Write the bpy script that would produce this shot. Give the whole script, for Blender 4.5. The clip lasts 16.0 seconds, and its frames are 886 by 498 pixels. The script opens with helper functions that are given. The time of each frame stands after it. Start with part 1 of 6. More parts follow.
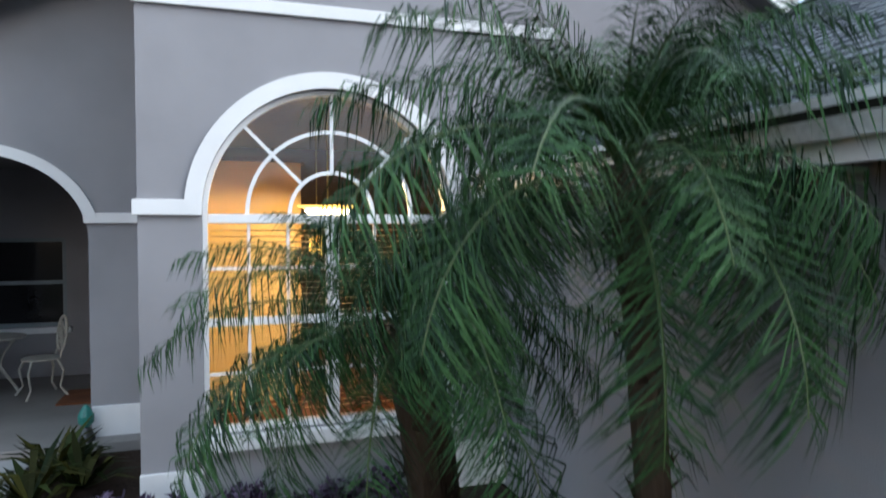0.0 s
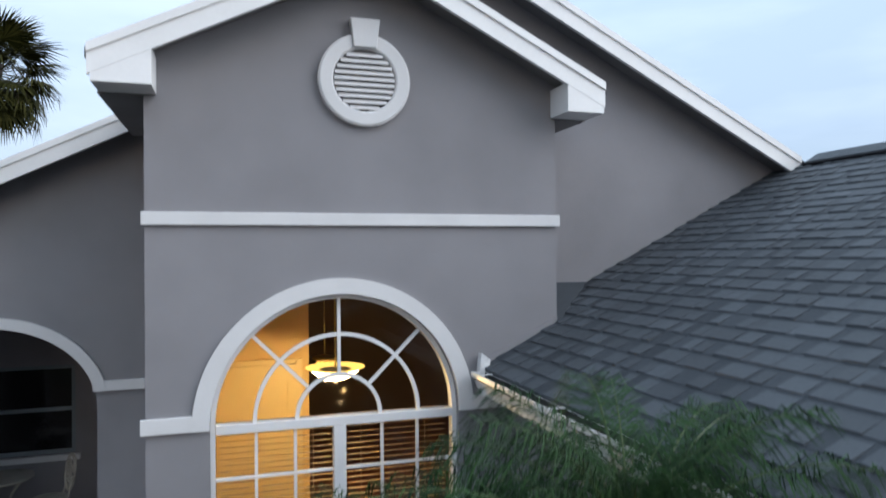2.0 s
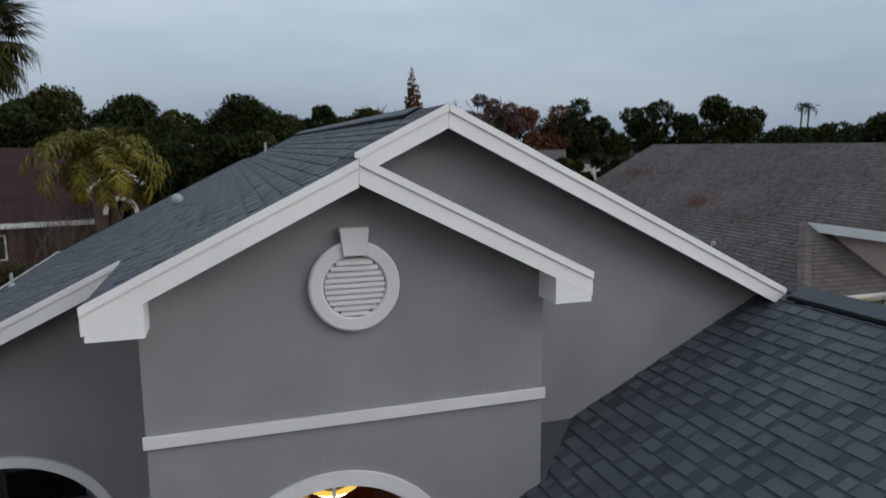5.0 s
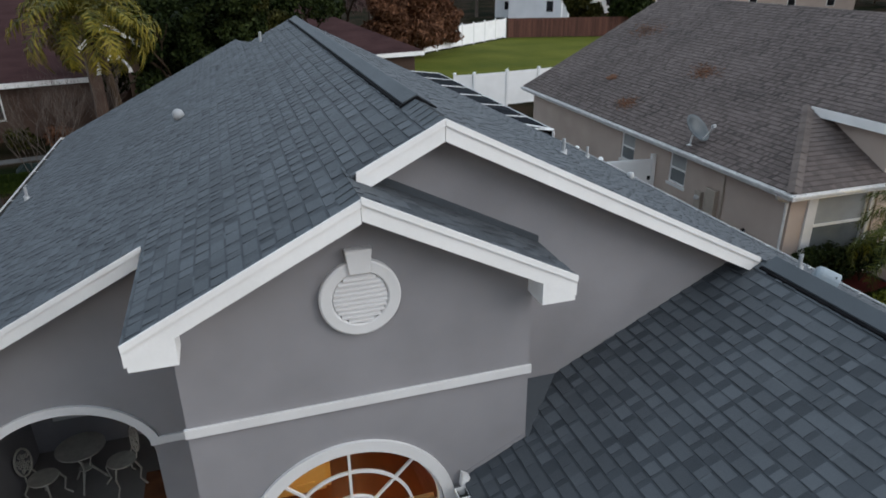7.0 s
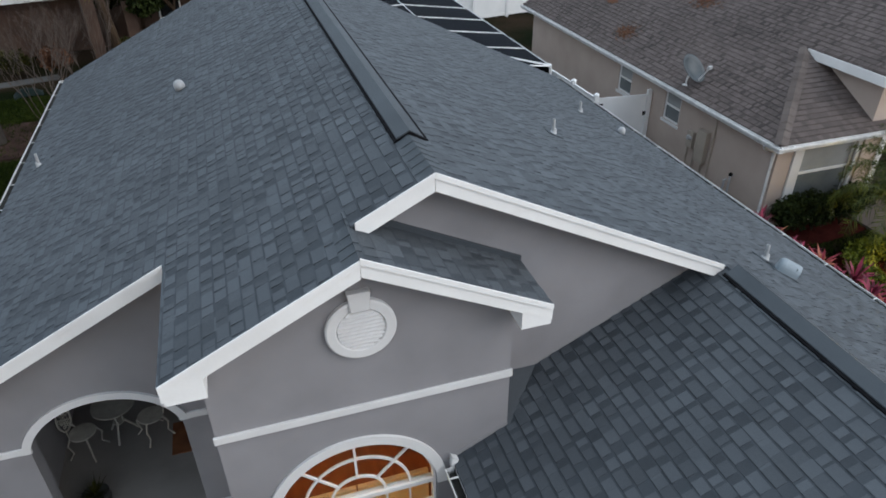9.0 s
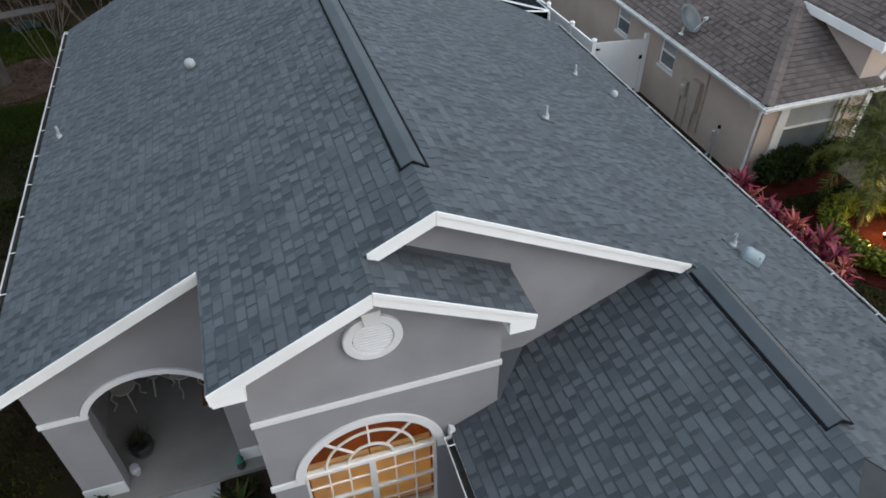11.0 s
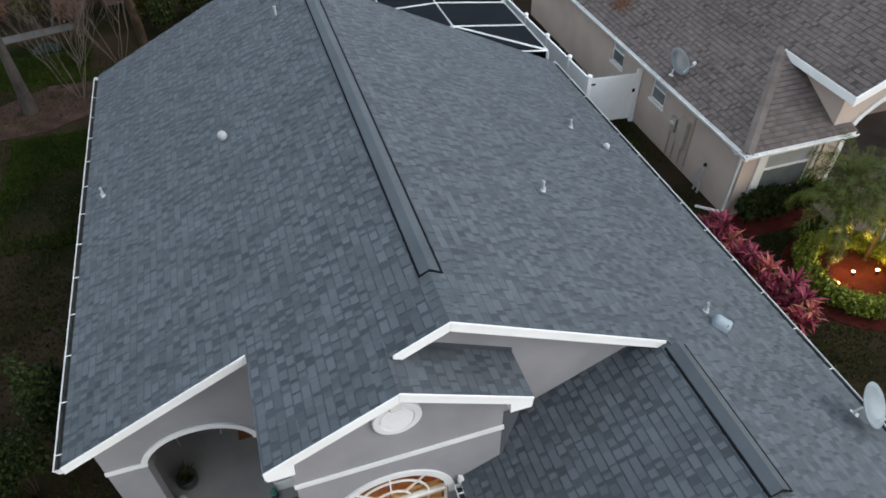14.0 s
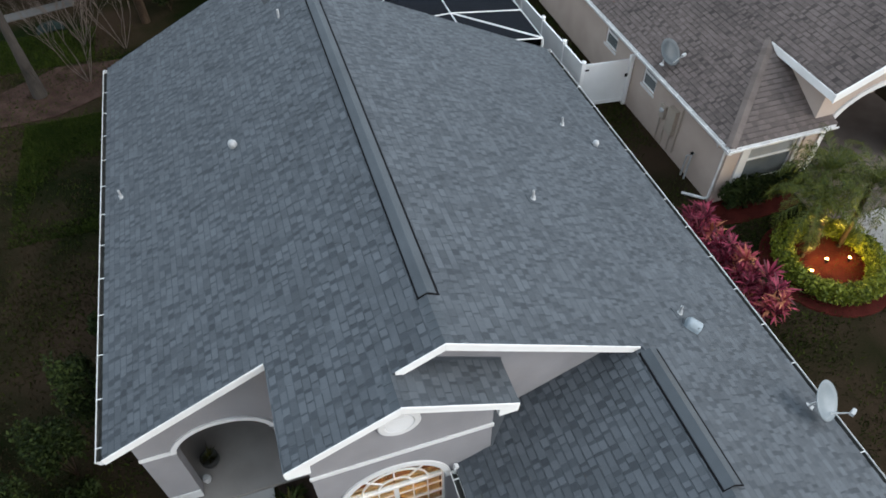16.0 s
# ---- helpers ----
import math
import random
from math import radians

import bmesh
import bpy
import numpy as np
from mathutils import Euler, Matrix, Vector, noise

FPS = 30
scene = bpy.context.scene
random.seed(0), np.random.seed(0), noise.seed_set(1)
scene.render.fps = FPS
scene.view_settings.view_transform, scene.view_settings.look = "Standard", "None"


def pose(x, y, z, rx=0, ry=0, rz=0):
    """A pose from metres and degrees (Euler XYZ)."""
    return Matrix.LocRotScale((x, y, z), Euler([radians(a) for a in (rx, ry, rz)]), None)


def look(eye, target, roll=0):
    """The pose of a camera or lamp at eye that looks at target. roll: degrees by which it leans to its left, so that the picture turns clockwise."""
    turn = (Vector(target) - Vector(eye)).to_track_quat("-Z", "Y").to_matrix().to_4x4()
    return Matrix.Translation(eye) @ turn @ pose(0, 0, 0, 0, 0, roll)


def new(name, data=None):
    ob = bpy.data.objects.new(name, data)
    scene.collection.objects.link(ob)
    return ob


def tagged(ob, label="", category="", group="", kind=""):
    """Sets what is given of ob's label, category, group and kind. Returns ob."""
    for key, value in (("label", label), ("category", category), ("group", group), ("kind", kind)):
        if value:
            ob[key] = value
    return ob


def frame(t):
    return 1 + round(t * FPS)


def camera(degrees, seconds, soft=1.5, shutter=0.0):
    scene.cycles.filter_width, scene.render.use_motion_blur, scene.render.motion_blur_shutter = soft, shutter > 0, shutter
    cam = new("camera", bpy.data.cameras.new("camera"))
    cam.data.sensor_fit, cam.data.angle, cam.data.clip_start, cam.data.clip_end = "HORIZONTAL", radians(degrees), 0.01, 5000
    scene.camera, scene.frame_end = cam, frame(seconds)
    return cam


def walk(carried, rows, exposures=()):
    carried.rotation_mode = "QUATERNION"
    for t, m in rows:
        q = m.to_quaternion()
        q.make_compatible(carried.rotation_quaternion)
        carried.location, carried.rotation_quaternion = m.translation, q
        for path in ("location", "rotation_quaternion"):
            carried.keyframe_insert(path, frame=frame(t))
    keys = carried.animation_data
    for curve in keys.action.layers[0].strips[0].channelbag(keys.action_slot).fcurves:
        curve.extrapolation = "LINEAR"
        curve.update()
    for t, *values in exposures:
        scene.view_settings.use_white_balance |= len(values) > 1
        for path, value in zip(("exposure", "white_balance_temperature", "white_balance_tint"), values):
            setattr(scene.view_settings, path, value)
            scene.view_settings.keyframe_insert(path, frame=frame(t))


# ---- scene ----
cam = camera(66.6, 16.0, 1.7, 0.6)
PATH = [
    (0, (-0.013, -0.185, 2.036), (0.609, 1.715, 1.975), -0.1),
    (0.5, (-0.008, -0.177, 2.348), (0.606, 1.726, 2.305), -0.6),
    (1, (0.019, -0.181, 2.671), (0.622, 1.726, 2.66), -0.3),
    (1.5, (0.016, -0.177, 2.977), (0.616, 1.731, 2.988), -0.4),
    (2, (0.003, -0.185, 3.325), (0.603, 1.723, 3.339), -0.5),
    (2.5, (0.014, -0.197, 3.663), (0.616, 1.71, 3.691), -0.6),
    (3, (0.06, -0.211, 4.049), (0.656, 1.697, 4.087), -0.6),
    (3.5, (0.049, -0.202, 4.43), (0.655, 1.703, 4.434), -0.5),
    (3.7, (0.052, -0.198, 4.577), (0.66, 1.707, 4.56), -0.5),
    (5.8, (0.119, -0.162, 6.246), (0.701, 1.673, 5.706), -0.6),
    (6, (0.13, -0.172, 6.391), (0.705, 1.648, 5.793), -0.7),
    (6.5, (0.127, -0.187, 6.771), (0.687, 1.594, 6.053), -0.7),
    (7, (0.123, -0.198, 7.147), (0.673, 1.553, 6.353), -0.6),
    (7.5, (0.158, -0.217, 7.547), (0.697, 1.5, 6.674), -0.6),
    (8, (0.189, -0.211, 7.881), (0.717, 1.475, 6.942), -0.6),
    (8.5, (0.216, -0.196, 8.26), (0.731, 1.45, 7.247), -0.6),
    (9, (0.229, -0.211, 8.615), (0.729, 1.395, 7.534), -0.7),
    (9.5, (0.233, -0.255, 9.012), (0.721, 1.306, 7.861), -0.6),
    (11.8, (0.214, -0.22, 10.74), (0.652, 1.191, 9.392), -0.8),
    (12, (0.206, -0.208, 10.863), (0.645, 1.204, 9.516), -0.8),
    (12.5, (0.172, -0.203, 11.223), (0.61, 1.208, 9.875), -0.8),
    (13, (0.13, -0.19, 11.601), (0.568, 1.214, 10.246), -0.8),
    (13.5, (0.103, -0.179, 11.98), (0.538, 1.218, 10.616), -0.8),
    (14, (0.091, -0.172, 12.363), (0.522, 1.208, 10.981), -0.7),
    (14.5, (0.119, -0.163, 12.776), (0.523, 1.138, 11.312), -0.9),
    (15, (0.132, -0.105, 13.164), (0.528, 1.169, 11.674), -0.9),
    (15.5, (0.163, -0.08, 13.536), (0.56, 1.194, 12.046), -0.8),
    (16, (0.194, -0.084, 13.902), (0.588, 1.184, 12.407), -0.9),
]
EXPOSURES = [(0, 1.5, 5900, 8), (1, 1.36, 5950, 9), (2, 0.82, 6050, 10), (2.5, 0.6, 6200, 10), (3.5, 0.08, 6400, 10), (6, 0.32, 6500, 10), (6.5, 0.46, 6500, 10), (9, 0.7, 6450, 10), (12.5, 0.95, 6600, 9), (16, 1.15, 6600, 9)]
walk(cam, [(t, look(eye, target, roll)) for t, eye, target, roll in PATH], EXPOSURES)

# ---- sky and light: overcast dusk ----
world = bpy.data.worlds.new("dusk_sky")
scene.world = world
world.use_nodes = True
wn, wl = world.node_tree.nodes, world.node_tree.links
wn.clear()
w_out = wn.new("ShaderNodeOutputWorld")
w_bg = wn.new("ShaderNodeBackground")
w_sky = wn.new("ShaderNodeTexSky")
w_sky.sky_type = "NISHITA"
w_sky.sun_disc = False
w_sky.sun_elevation = radians(9)
w_sky.sun_rotation = radians(200)
w_sky.air_density, w_sky.dust_density = 1.2, 2.0
w_co = wn.new("ShaderNodeTexCoord")
w_map = wn.new("ShaderNodeMapping")
w_map.inputs["Scale"].default_value = (1.3, 1.3, 5.0)
w_noise = wn.new("ShaderNodeTexNoise")
w_noise.inputs["Scale"].default_value = 1.6
w_noise.inputs["Detail"].default_value = 6.0
w_sep = wn.new("ShaderNodeSeparateXYZ")
w_ramp = wn.new("ShaderNodeValToRGB")
w_ramp.color_ramp.elements[0].position = 0.0
w_ramp.color_ramp.elements[0].color = (3.0, 3.8, 5.0, 1)
w_ramp.color_ramp.elements[1].position = 0.5
w_ramp.color_ramp.elements[1].color = (6.2, 7.3, 8.4, 1)
mid = w_ramp.color_ramp.elements.new(0.2)
mid.color = (5.0, 5.85, 7.0, 1)
w_cloud = wn.new("ShaderNodeValToRGB")
w_cloud.color_ramp.elements[0].position = 0.32
w_cloud.color_ramp.elements[0].color = (0.78, 0.82, 0.87, 1)
w_cloud.color_ramp.elements[1].position = 0.68
w_cloud.color_ramp.elements[1].color = (1.12, 1.1, 1.08, 1)
w_mul = wn.new("ShaderNodeMix")
w_mul.data_type, w_mul.blend_type = "RGBA", "MULTIPLY"
w_mul.inputs["Factor"].default_value = 1.0
w_mix = wn.new("ShaderNodeMix")
w_mix.data_type = "RGBA"
w_mix.inputs["Factor"].default_value = 0.85
wl.new(w_co.outputs["Generated"], w_map.inputs["Vector"])
wl.new(w_map.outputs["Vector"], w_noise.inputs["Vector"])
wl.new(w_noise.outputs["Fac"], w_cloud.inputs["Fac"])
wl.new(w_co.outputs["Generated"], w_sep.inputs["Vector"])
wl.new(w_sep.outputs["Z"], w_ramp.inputs["Fac"])
wl.new(w_ramp.outputs["Color"], w_mul.inputs["A"])
wl.new(w_cloud.outputs["Color"], w_mul.inputs["B"])
wl.new(w_sky.outputs["Color"], w_mix.inputs["A"])
wl.new(w_mul.outputs["Result"], w_mix.inputs["B"])
wl.new(w_mix.outputs["Result"], w_bg.inputs["Color"])
w_bg.inputs["Strength"].default_value = 0.095
wl.new(w_bg.outputs["Background"], w_out.inputs["Surface"])

sun_data = bpy.data.lights.new("sun", "SUN")
sun_data.energy, sun_data.angle, sun_data.color = 1.4, radians(55), (1.0, 0.96, 0.92)
sun = new("sun", sun_data)
sun.matrix_world = look((16, -6, 12), (0, 5, 2))


# ---- materials ----
def shader(name):
    m = bpy.data.materials.new(name)
    m.use_nodes = True
    return m, m.node_tree.nodes, m.node_tree.links, m.node_tree.nodes["Principled BSDF"]


def surf(name, dark, light, scale=3.0, rough=0.8, bump=0.0, bump_scale=80.0, metal=0.0, fine=0.35, stretch=(1, 1, 1), spec=0.4, vary=0.0, broad=1.0):
    """A surface with broad stains between two colours, a fine grain over them, relief, and some change from piece to piece."""
    m, n, l, b = shader(name)
    co = n.new("ShaderNodeTexCoord")
    mp = n.new("ShaderNodeMapping")
    mp.inputs["Scale"].default_value = stretch
    l.new(co.outputs["Object"], mp.inputs["Vector"])
    big, small = n.new("ShaderNodeTexNoise"), n.new("ShaderNodeTexNoise")
    big.inputs["Scale"].default_value, big.inputs["Detail"].default_value = scale, 4.0
    small.inputs["Scale"].default_value, small.inputs["Detail"].default_value = bump_scale, 3.0
    for t in (big, small):
        l.new(mp.outputs["Vector"], t.inputs["Vector"])
    mixer = n.new("ShaderNodeMath")
    mixer.operation = "MULTIPLY_ADD"
    mixer.inputs[1].default_value = fine
    l.new(small.outputs["Fac"], mixer.inputs[0])
    sub = n.new("ShaderNodeMath")
    sub.operation = "MULTIPLY_ADD"
    sub.inputs[1].default_value, sub.inputs[2].default_value = broad, 0.5 - 0.5 * broad - fine / 2
    l.new(big.outputs["Fac"], sub.inputs[0])
    l.new(sub.outputs[0], mixer.inputs[2])
    last = mixer.outputs[0]
    if vary:
        isl, inf = n.new("ShaderNodeNewGeometry"), n.new("ShaderNodeObjectInfo")
        add, wrap, scl = n.new("ShaderNodeMath"), n.new("ShaderNodeMath"), n.new("ShaderNodeMath")
        wrap.operation, scl.operation = "FRACT", "MULTIPLY_ADD"
        l.new(isl.outputs["Random Per Island"], add.inputs[0])
        l.new(inf.outputs["Random"], add.inputs[1])
        l.new(add.outputs[0], wrap.inputs[0])
        l.new(wrap.outputs[0], scl.inputs[0])
        scl.inputs[1].default_value = vary
        sub2 = n.new("ShaderNodeMath")
        sub2.operation = "SUBTRACT"
        sub2.inputs[1].default_value = vary / 2
        l.new(last, sub2.inputs[0])
        l.new(sub2.outputs[0], scl.inputs[2])
        last = scl.outputs[0]
    ramp = n.new("ShaderNodeValToRGB")
    ramp.color_ramp.elements[0].position, ramp.color_ramp.elements[0].color = 0.25, (*dark, 1)
    ramp.color_ramp.elements[1].position, ramp.color_ramp.elements[1].color = 0.75, (*light, 1)
    l.new(last, ramp.inputs["Fac"])
    l.new(ramp.outputs["Color"], b.inputs["Base Color"])
    b.inputs["Roughness"].default_value, b.inputs["Metallic"].default_value = rough, metal
    b.inputs["Specular IOR Level"].default_value = spec
    if bump:
        bp = n.new("ShaderNodeBump")
        bp.inputs["Strength"].default_value, bp.inputs["Distance"].default_value = 1.0, bump
        l.new(small.outputs["Fac"], bp.inputs["Height"])
        l.new(bp.outputs["Normal"], b.inputs["Normal"])
    return m


def glass(name, tint=(0.9, 0.93, 0.92), rough=0.02):
    m, n, l, b = shader(name)
    b.inputs["Base Color"].default_value = (*tint, 1)
    b.inputs["Transmission Weight"].default_value = 1.0
    b.inputs["Roughness"].default_value, b.inputs["IOR"].default_value = rough, 1.45
    return m


def glow(name, colour, strength):
    m, n, l, b = shader(name)
    b.inputs["Base Color"].default_value = (*colour, 1)
    b.inputs["Emission Color"].default_value = (*colour, 1)
    b.inputs["Emission Strength"].default_value = strength
    return m


STUCCO = surf("grey_stucco", (0.225, 0.219, 0.23), (0.278, 0.271, 0.285), 1.3, 0.92, 0.0035, 150, fine=0.3, spec=0.2)
TRIM = surf("white_trim_paint", (0.6, 0.595, 0.595), (0.7, 0.695, 0.695), 2.2, 0.6, 0.0006, 60, fine=0.2)
FASCIA = surf("white_fascia_paint", (0.74, 0.735, 0.725), (0.86, 0.855, 0.845), 1.7, 0.5, 0.0004, 40, fine=0.2)
# Grey much darker than the trim, for undersides and the vent backing
SOFFIT = surf("soffit_grey", (0.2, 0.19, 0.19), (0.25, 0.24, 0.24), 2.0, 0.8, 0.001, 60)
GUTTER = surf("white_gutter_metal", (0.5, 0.5, 0.5), (0.78, 0.78, 0.78), 5.0, 0.45, 0.0004, 40, fine=0.5)
GUTTER_INSIDE = surf("dark_gutter_inside", (0.012, 0.012, 0.012), (0.05, 0.05, 0.045), 9.0, 0.9, 0.004, 40)
SHINGLE = surf("blue_grey_asphalt_shingle", (0.032, 0.038, 0.045), (0.092, 0.105, 0.12), 1.1, 0.65, 0.002, 190, fine=0.5, spec=0.5, vary=0.26, broad=0.28)
# Darker granules, with shade under course edges and beside tabs in the colour
SHINGLE_DARK = surf("dark_granules_and_edge_shade", (0.019, 0.0238, 0.0297), (0.058, 0.068, 0.08), 1.1, 0.65, 0.002, 190, fine=0.5, spec=0.45, vary=0.22, broad=0.28)
CAP = surf("ridge_cap_shingle", (0.044, 0.053, 0.062), (0.072, 0.084, 0.096), 1.2, 0.6, 0.002, 240, fine=0.5, spec=0.45, vary=0.2)
DECK = surf("roof_underlay", (0.03, 0.033, 0.036), (0.05, 0.054, 0.058), 2.0, 0.95, 0.001, 80)
BLACK = surf("black_plastic", (0.006, 0.006, 0.007), (0.014, 0.014, 0.016), 8.0, 0.95, 0.0005, 60, spec=0.08)
LEAD = surf("white_vent_pipe", (0.312, 0.32, 0.328), (0.452, 0.46, 0.468), 9.0, 0.5, 0.0006, 60)
BLUE_METAL = surf("pale_blue_painted_metal", (0.207, 0.248, 0.276), (0.276, 0.317, 0.346), 6.0, 0.4, 0.0006, 30)
DISH_GREY = surf("dish_grey_metal", (0.042, 0.054, 0.063), (0.072, 0.087, 0.099), 4.0, 0.45, 0.0003, 50)
DISH_PALE = surf("dish_metal_and_shaded_frame", (0.161, 0.192, 0.211), (0.223, 0.254, 0.273), 4.0, 0.45, 0.0003, 50)
GRASS_SOIL = surf("lawn_ground", (0.005, 0.008, 0.002), (0.03, 0.02, 0.013), 0.3, 0.97, 0.02, 24, fine=0.6, spec=0.03, broad=2.2)
MULCH_DARK = surf("dark_mulch", (0.018, 0.013, 0.01), (0.05, 0.035, 0.028), 2.0, 0.97, 0.02, 45, fine=0.8, spec=0.05)
MULCH_BROWN = surf("reddish_brown_mulch", (0.024, 0.014, 0.011), (0.066, 0.04, 0.033), 2.0, 0.97, 0.02, 45, fine=0.8, spec=0.05)
MULCH_RED = surf("red_mulch", (0.027, 0.0054, 0.0042), (0.072, 0.0144, 0.0114), 2.5, 0.97, 0.02, 45, fine=0.8, spec=0.05)
CONCRETE = surf("concrete", (0.24, 0.235, 0.23), (0.36, 0.355, 0.35), 1.4, 0.9, 0.0015, 110, fine=0.5)
PORCH_FLOOR = surf("porch_concrete", (0.17, 0.155, 0.145), (0.25, 0.235, 0.222), 1.2, 0.75, 0.001, 110, fine=0.4)


# ---- mesh helpers ----
def mesh_ob(name, bm, material, parent=None, label="", smooth=False):
    me = bpy.data.meshes.new(name)
    bmesh.ops.recalc_face_normals(bm, faces=bm.faces)
    bm.to_mesh(me)
    bm.free()
    for m in material if isinstance(material, (list, tuple)) else [material]:
        me.materials.append(m)
    if smooth:
        me.polygons.foreach_set("use_smooth", [True] * len(me.polygons))
    ob = new(name, me)
    if parent is not None:
        ob.parent = parent
    if label:
        ob["label"] = label
    return ob


def part(name, bm, material, parent, label="", smooth=False):
    """One mesh object under a thing or under a part."""
    return mesh_ob(name, bm, material, parent, label, smooth)


def raw(name, verts, faces, material, parent=None, label=""):
    me = bpy.data.meshes.new(name)
    me.from_pydata(verts, [], faces)
    me.materials.append(material)
    ob = new(name, me)
    if parent is not None:
        ob.parent = parent
    if label:
        ob["label"] = label
    return ob


def thing(name, place=(0, 0, 0), turn=0.0, label="", category="", group="", kind=""):
    ob = new(name)
    ob.empty_display_size = 0.2
    ob.matrix_world = pose(*place, 0, 0, turn)
    return tagged(ob, label, category, group, kind)


def prism(bm, pts, vec):
    """A closed solid: the flat outline pts, swept along vec."""
    v = Vector(vec)
    a = [bm.verts.new(p) for p in pts]
    b = [bm.verts.new(Vector(p) + v) for p in pts]
    bm.faces.new(a)
    bm.faces.new(b[::-1])
    for i in range(len(a)):
        j = (i + 1) % len(a)
        bm.faces.new((a[j], a[i], b[i], b[j]))
    return bm


def box(bm, x0, y0, z0, x1, y1, z1, bevel=0.0):
    b = bmesh.new() if bevel else bm
    prism(b, [(x0, y0, z0), (x1, y0, z0), (x1, y1, z0), (x0, y1, z0)], (0, 0, z1 - z0))
    if bevel:
        bmesh.ops.bevel(b, geom=b.edges[:], offset=bevel, segments=2, profile=0.7, affect="EDGES")
        merge(bm, b)
    return bm


def merge(bm, other, m=None):
    """Adds the bmesh other, moved by m, to bm."""
    made = {}
    for v in other.verts:
        made[v] = bm.verts.new(m @ v.co if m else v.co)
    for f in other.faces:
        nf = bm.faces.new([made[v] for v in f.verts])
        nf.material_index = f.material_index
    other.free()
    return bm


def tube(bm, pts, radii, sides=8, cap=True):
    """A round bar along pts, with a radius at each."""
    pts = [Vector(p) for p in pts]
    if not isinstance(radii, (list, tuple)):
        radii = [radii] * len(pts)
    rings = []
    for i, p in enumerate(pts):
        d = (pts[min(i + 1, len(pts) - 1)] - pts[max(i - 1, 0)]).normalized()
        side = d.cross(Vector((0, 0, 1)))
        if side.length < 0.05:
            side = d.cross(Vector((0, 1, 0)))
        side.normalize()
        up = side.cross(d)
        rings.append([bm.verts.new(p + radii[i] * (math.cos(2 * math.pi * k / sides) * side + math.sin(2 * math.pi * k / sides) * up)) for k in range(sides)])
    for a, b in zip(rings, rings[1:]):
        for k in range(sides):
            j = (k + 1) % sides
            bm.faces.new((a[k], a[j], b[j], b[k]))
    if cap:
        bm.faces.new(rings[0][::-1])
        bm.faces.new(rings[-1])
    return bm


def lathe(bm, profile, centre=(0, 0, 0), sides=16):
    """A turned shape about z from (radius, height) pairs."""
    c = Vector(centre)
    rings = []
    for r, h in profile:
        rings.append([bm.verts.new(c + Vector((r * math.cos(2 * math.pi * k / sides), r * math.sin(2 * math.pi * k / sides), h))) for k in range(sides)])
    for a, b in zip(rings, rings[1:]):
        for k in range(sides):
            j = (k + 1) % sides
            bm.faces.new((a[k], a[j], b[j], b[k]))
    bm.faces.new(rings[0][::-1])
    bm.faces.new(rings[-1])
    return bm


def holed(bm, outer, holes, put, depth):
    """A slab with openings. outer and holes are 2D outlines, put(a, b) lays them in space, depth is the sweep to the back."""
    b = bmesh.new()
    edges = []
    for loop in (outer, *holes):
        vs = [b.verts.new(put(*p)) for p in loop]
        for i in range(len(vs)):
            edges.append(b.edges.new((vs[i], vs[(i + 1) % len(vs)])))
    bmesh.ops.triangle_fill(b, use_beauty=True, edges=edges)
    rim = [e for e in b.edges if len(e.link_faces) == 1]
    loops = [(e.verts[0].co.copy(), e.verts[1].co.copy()) for e in rim]
    faces = [[v.co.copy() for v in f.verts] for f in b.faces]
    b.free()
    d = Vector(depth)
    for f in faces:
        bm.faces.new([bm.verts.new(p) for p in f])
        bm.faces.new([bm.verts.new(p + d) for p in reversed(f)])
    for p, q in loops:
        bm.faces.new([bm.verts.new(c) for c in (p, q, q + d, p + d)])
    bmesh.ops.remove_doubles(bm, verts=bm.verts[:], dist=0.0005)
    return bm


def arc(cx, cz, rx, rz, a0, a1, n):
    return [(cx + rx * math.cos(radians(a0 + (a1 - a0) * i / n)), cz + rz * math.sin(radians(a0 + (a1 - a0) * i / n))) for i in range(n + 1)]


# ---- the ground ----
bm = bmesh.new()
N = 60
grid = [[bm.verts.new((-2 + sx * abs(sx) * 900, 10 + sy * abs(sy) * 900, 0.0)) for sx in [i / N * 2 - 1 for i in range(N + 1)]] for sy in [j / N * 2 - 1 for j in range(N + 1)]]
for j in range(N):
    for i in range(N):
        bm.faces.new((grid[j][i], grid[j][i + 1], grid[j + 1][i + 1], grid[j + 1][i]))
tagged(mesh_ob("ground", bm, GRASS_SOIL), "dim lawn and bare soil of a suburban yard", "ground", kind="structure")

# ---- the house: planes of the roof ----
SL = 0.5
RIDGE_X, RIDGE_Z = 1.778, 5.93
EAVE_L, EAVE_R, EAVE_G = -3.88, 8.78, 1.84
RIDGE2_X, RIDGE2_Z = 5.3, 4.17
GABLE_X, GABLE_Z = 0.947, 5.535


def z_left(x):
    return RIDGE_Z - SL * (RIDGE_X - x)


def z_right(x):
    return RIDGE_Z - SL * (x - RIDGE_X)


def z_garage(x):
    return RIDGE2_Z - SL * (RIDGE2_X - x)


def z_gable(x):
    return GABLE_Z - SL * (x - GABLE_X)


house = thing("house", (0, 0, 0), 0, "single-storey grey stucco house with white trim and blue-grey shingle roof", "house")

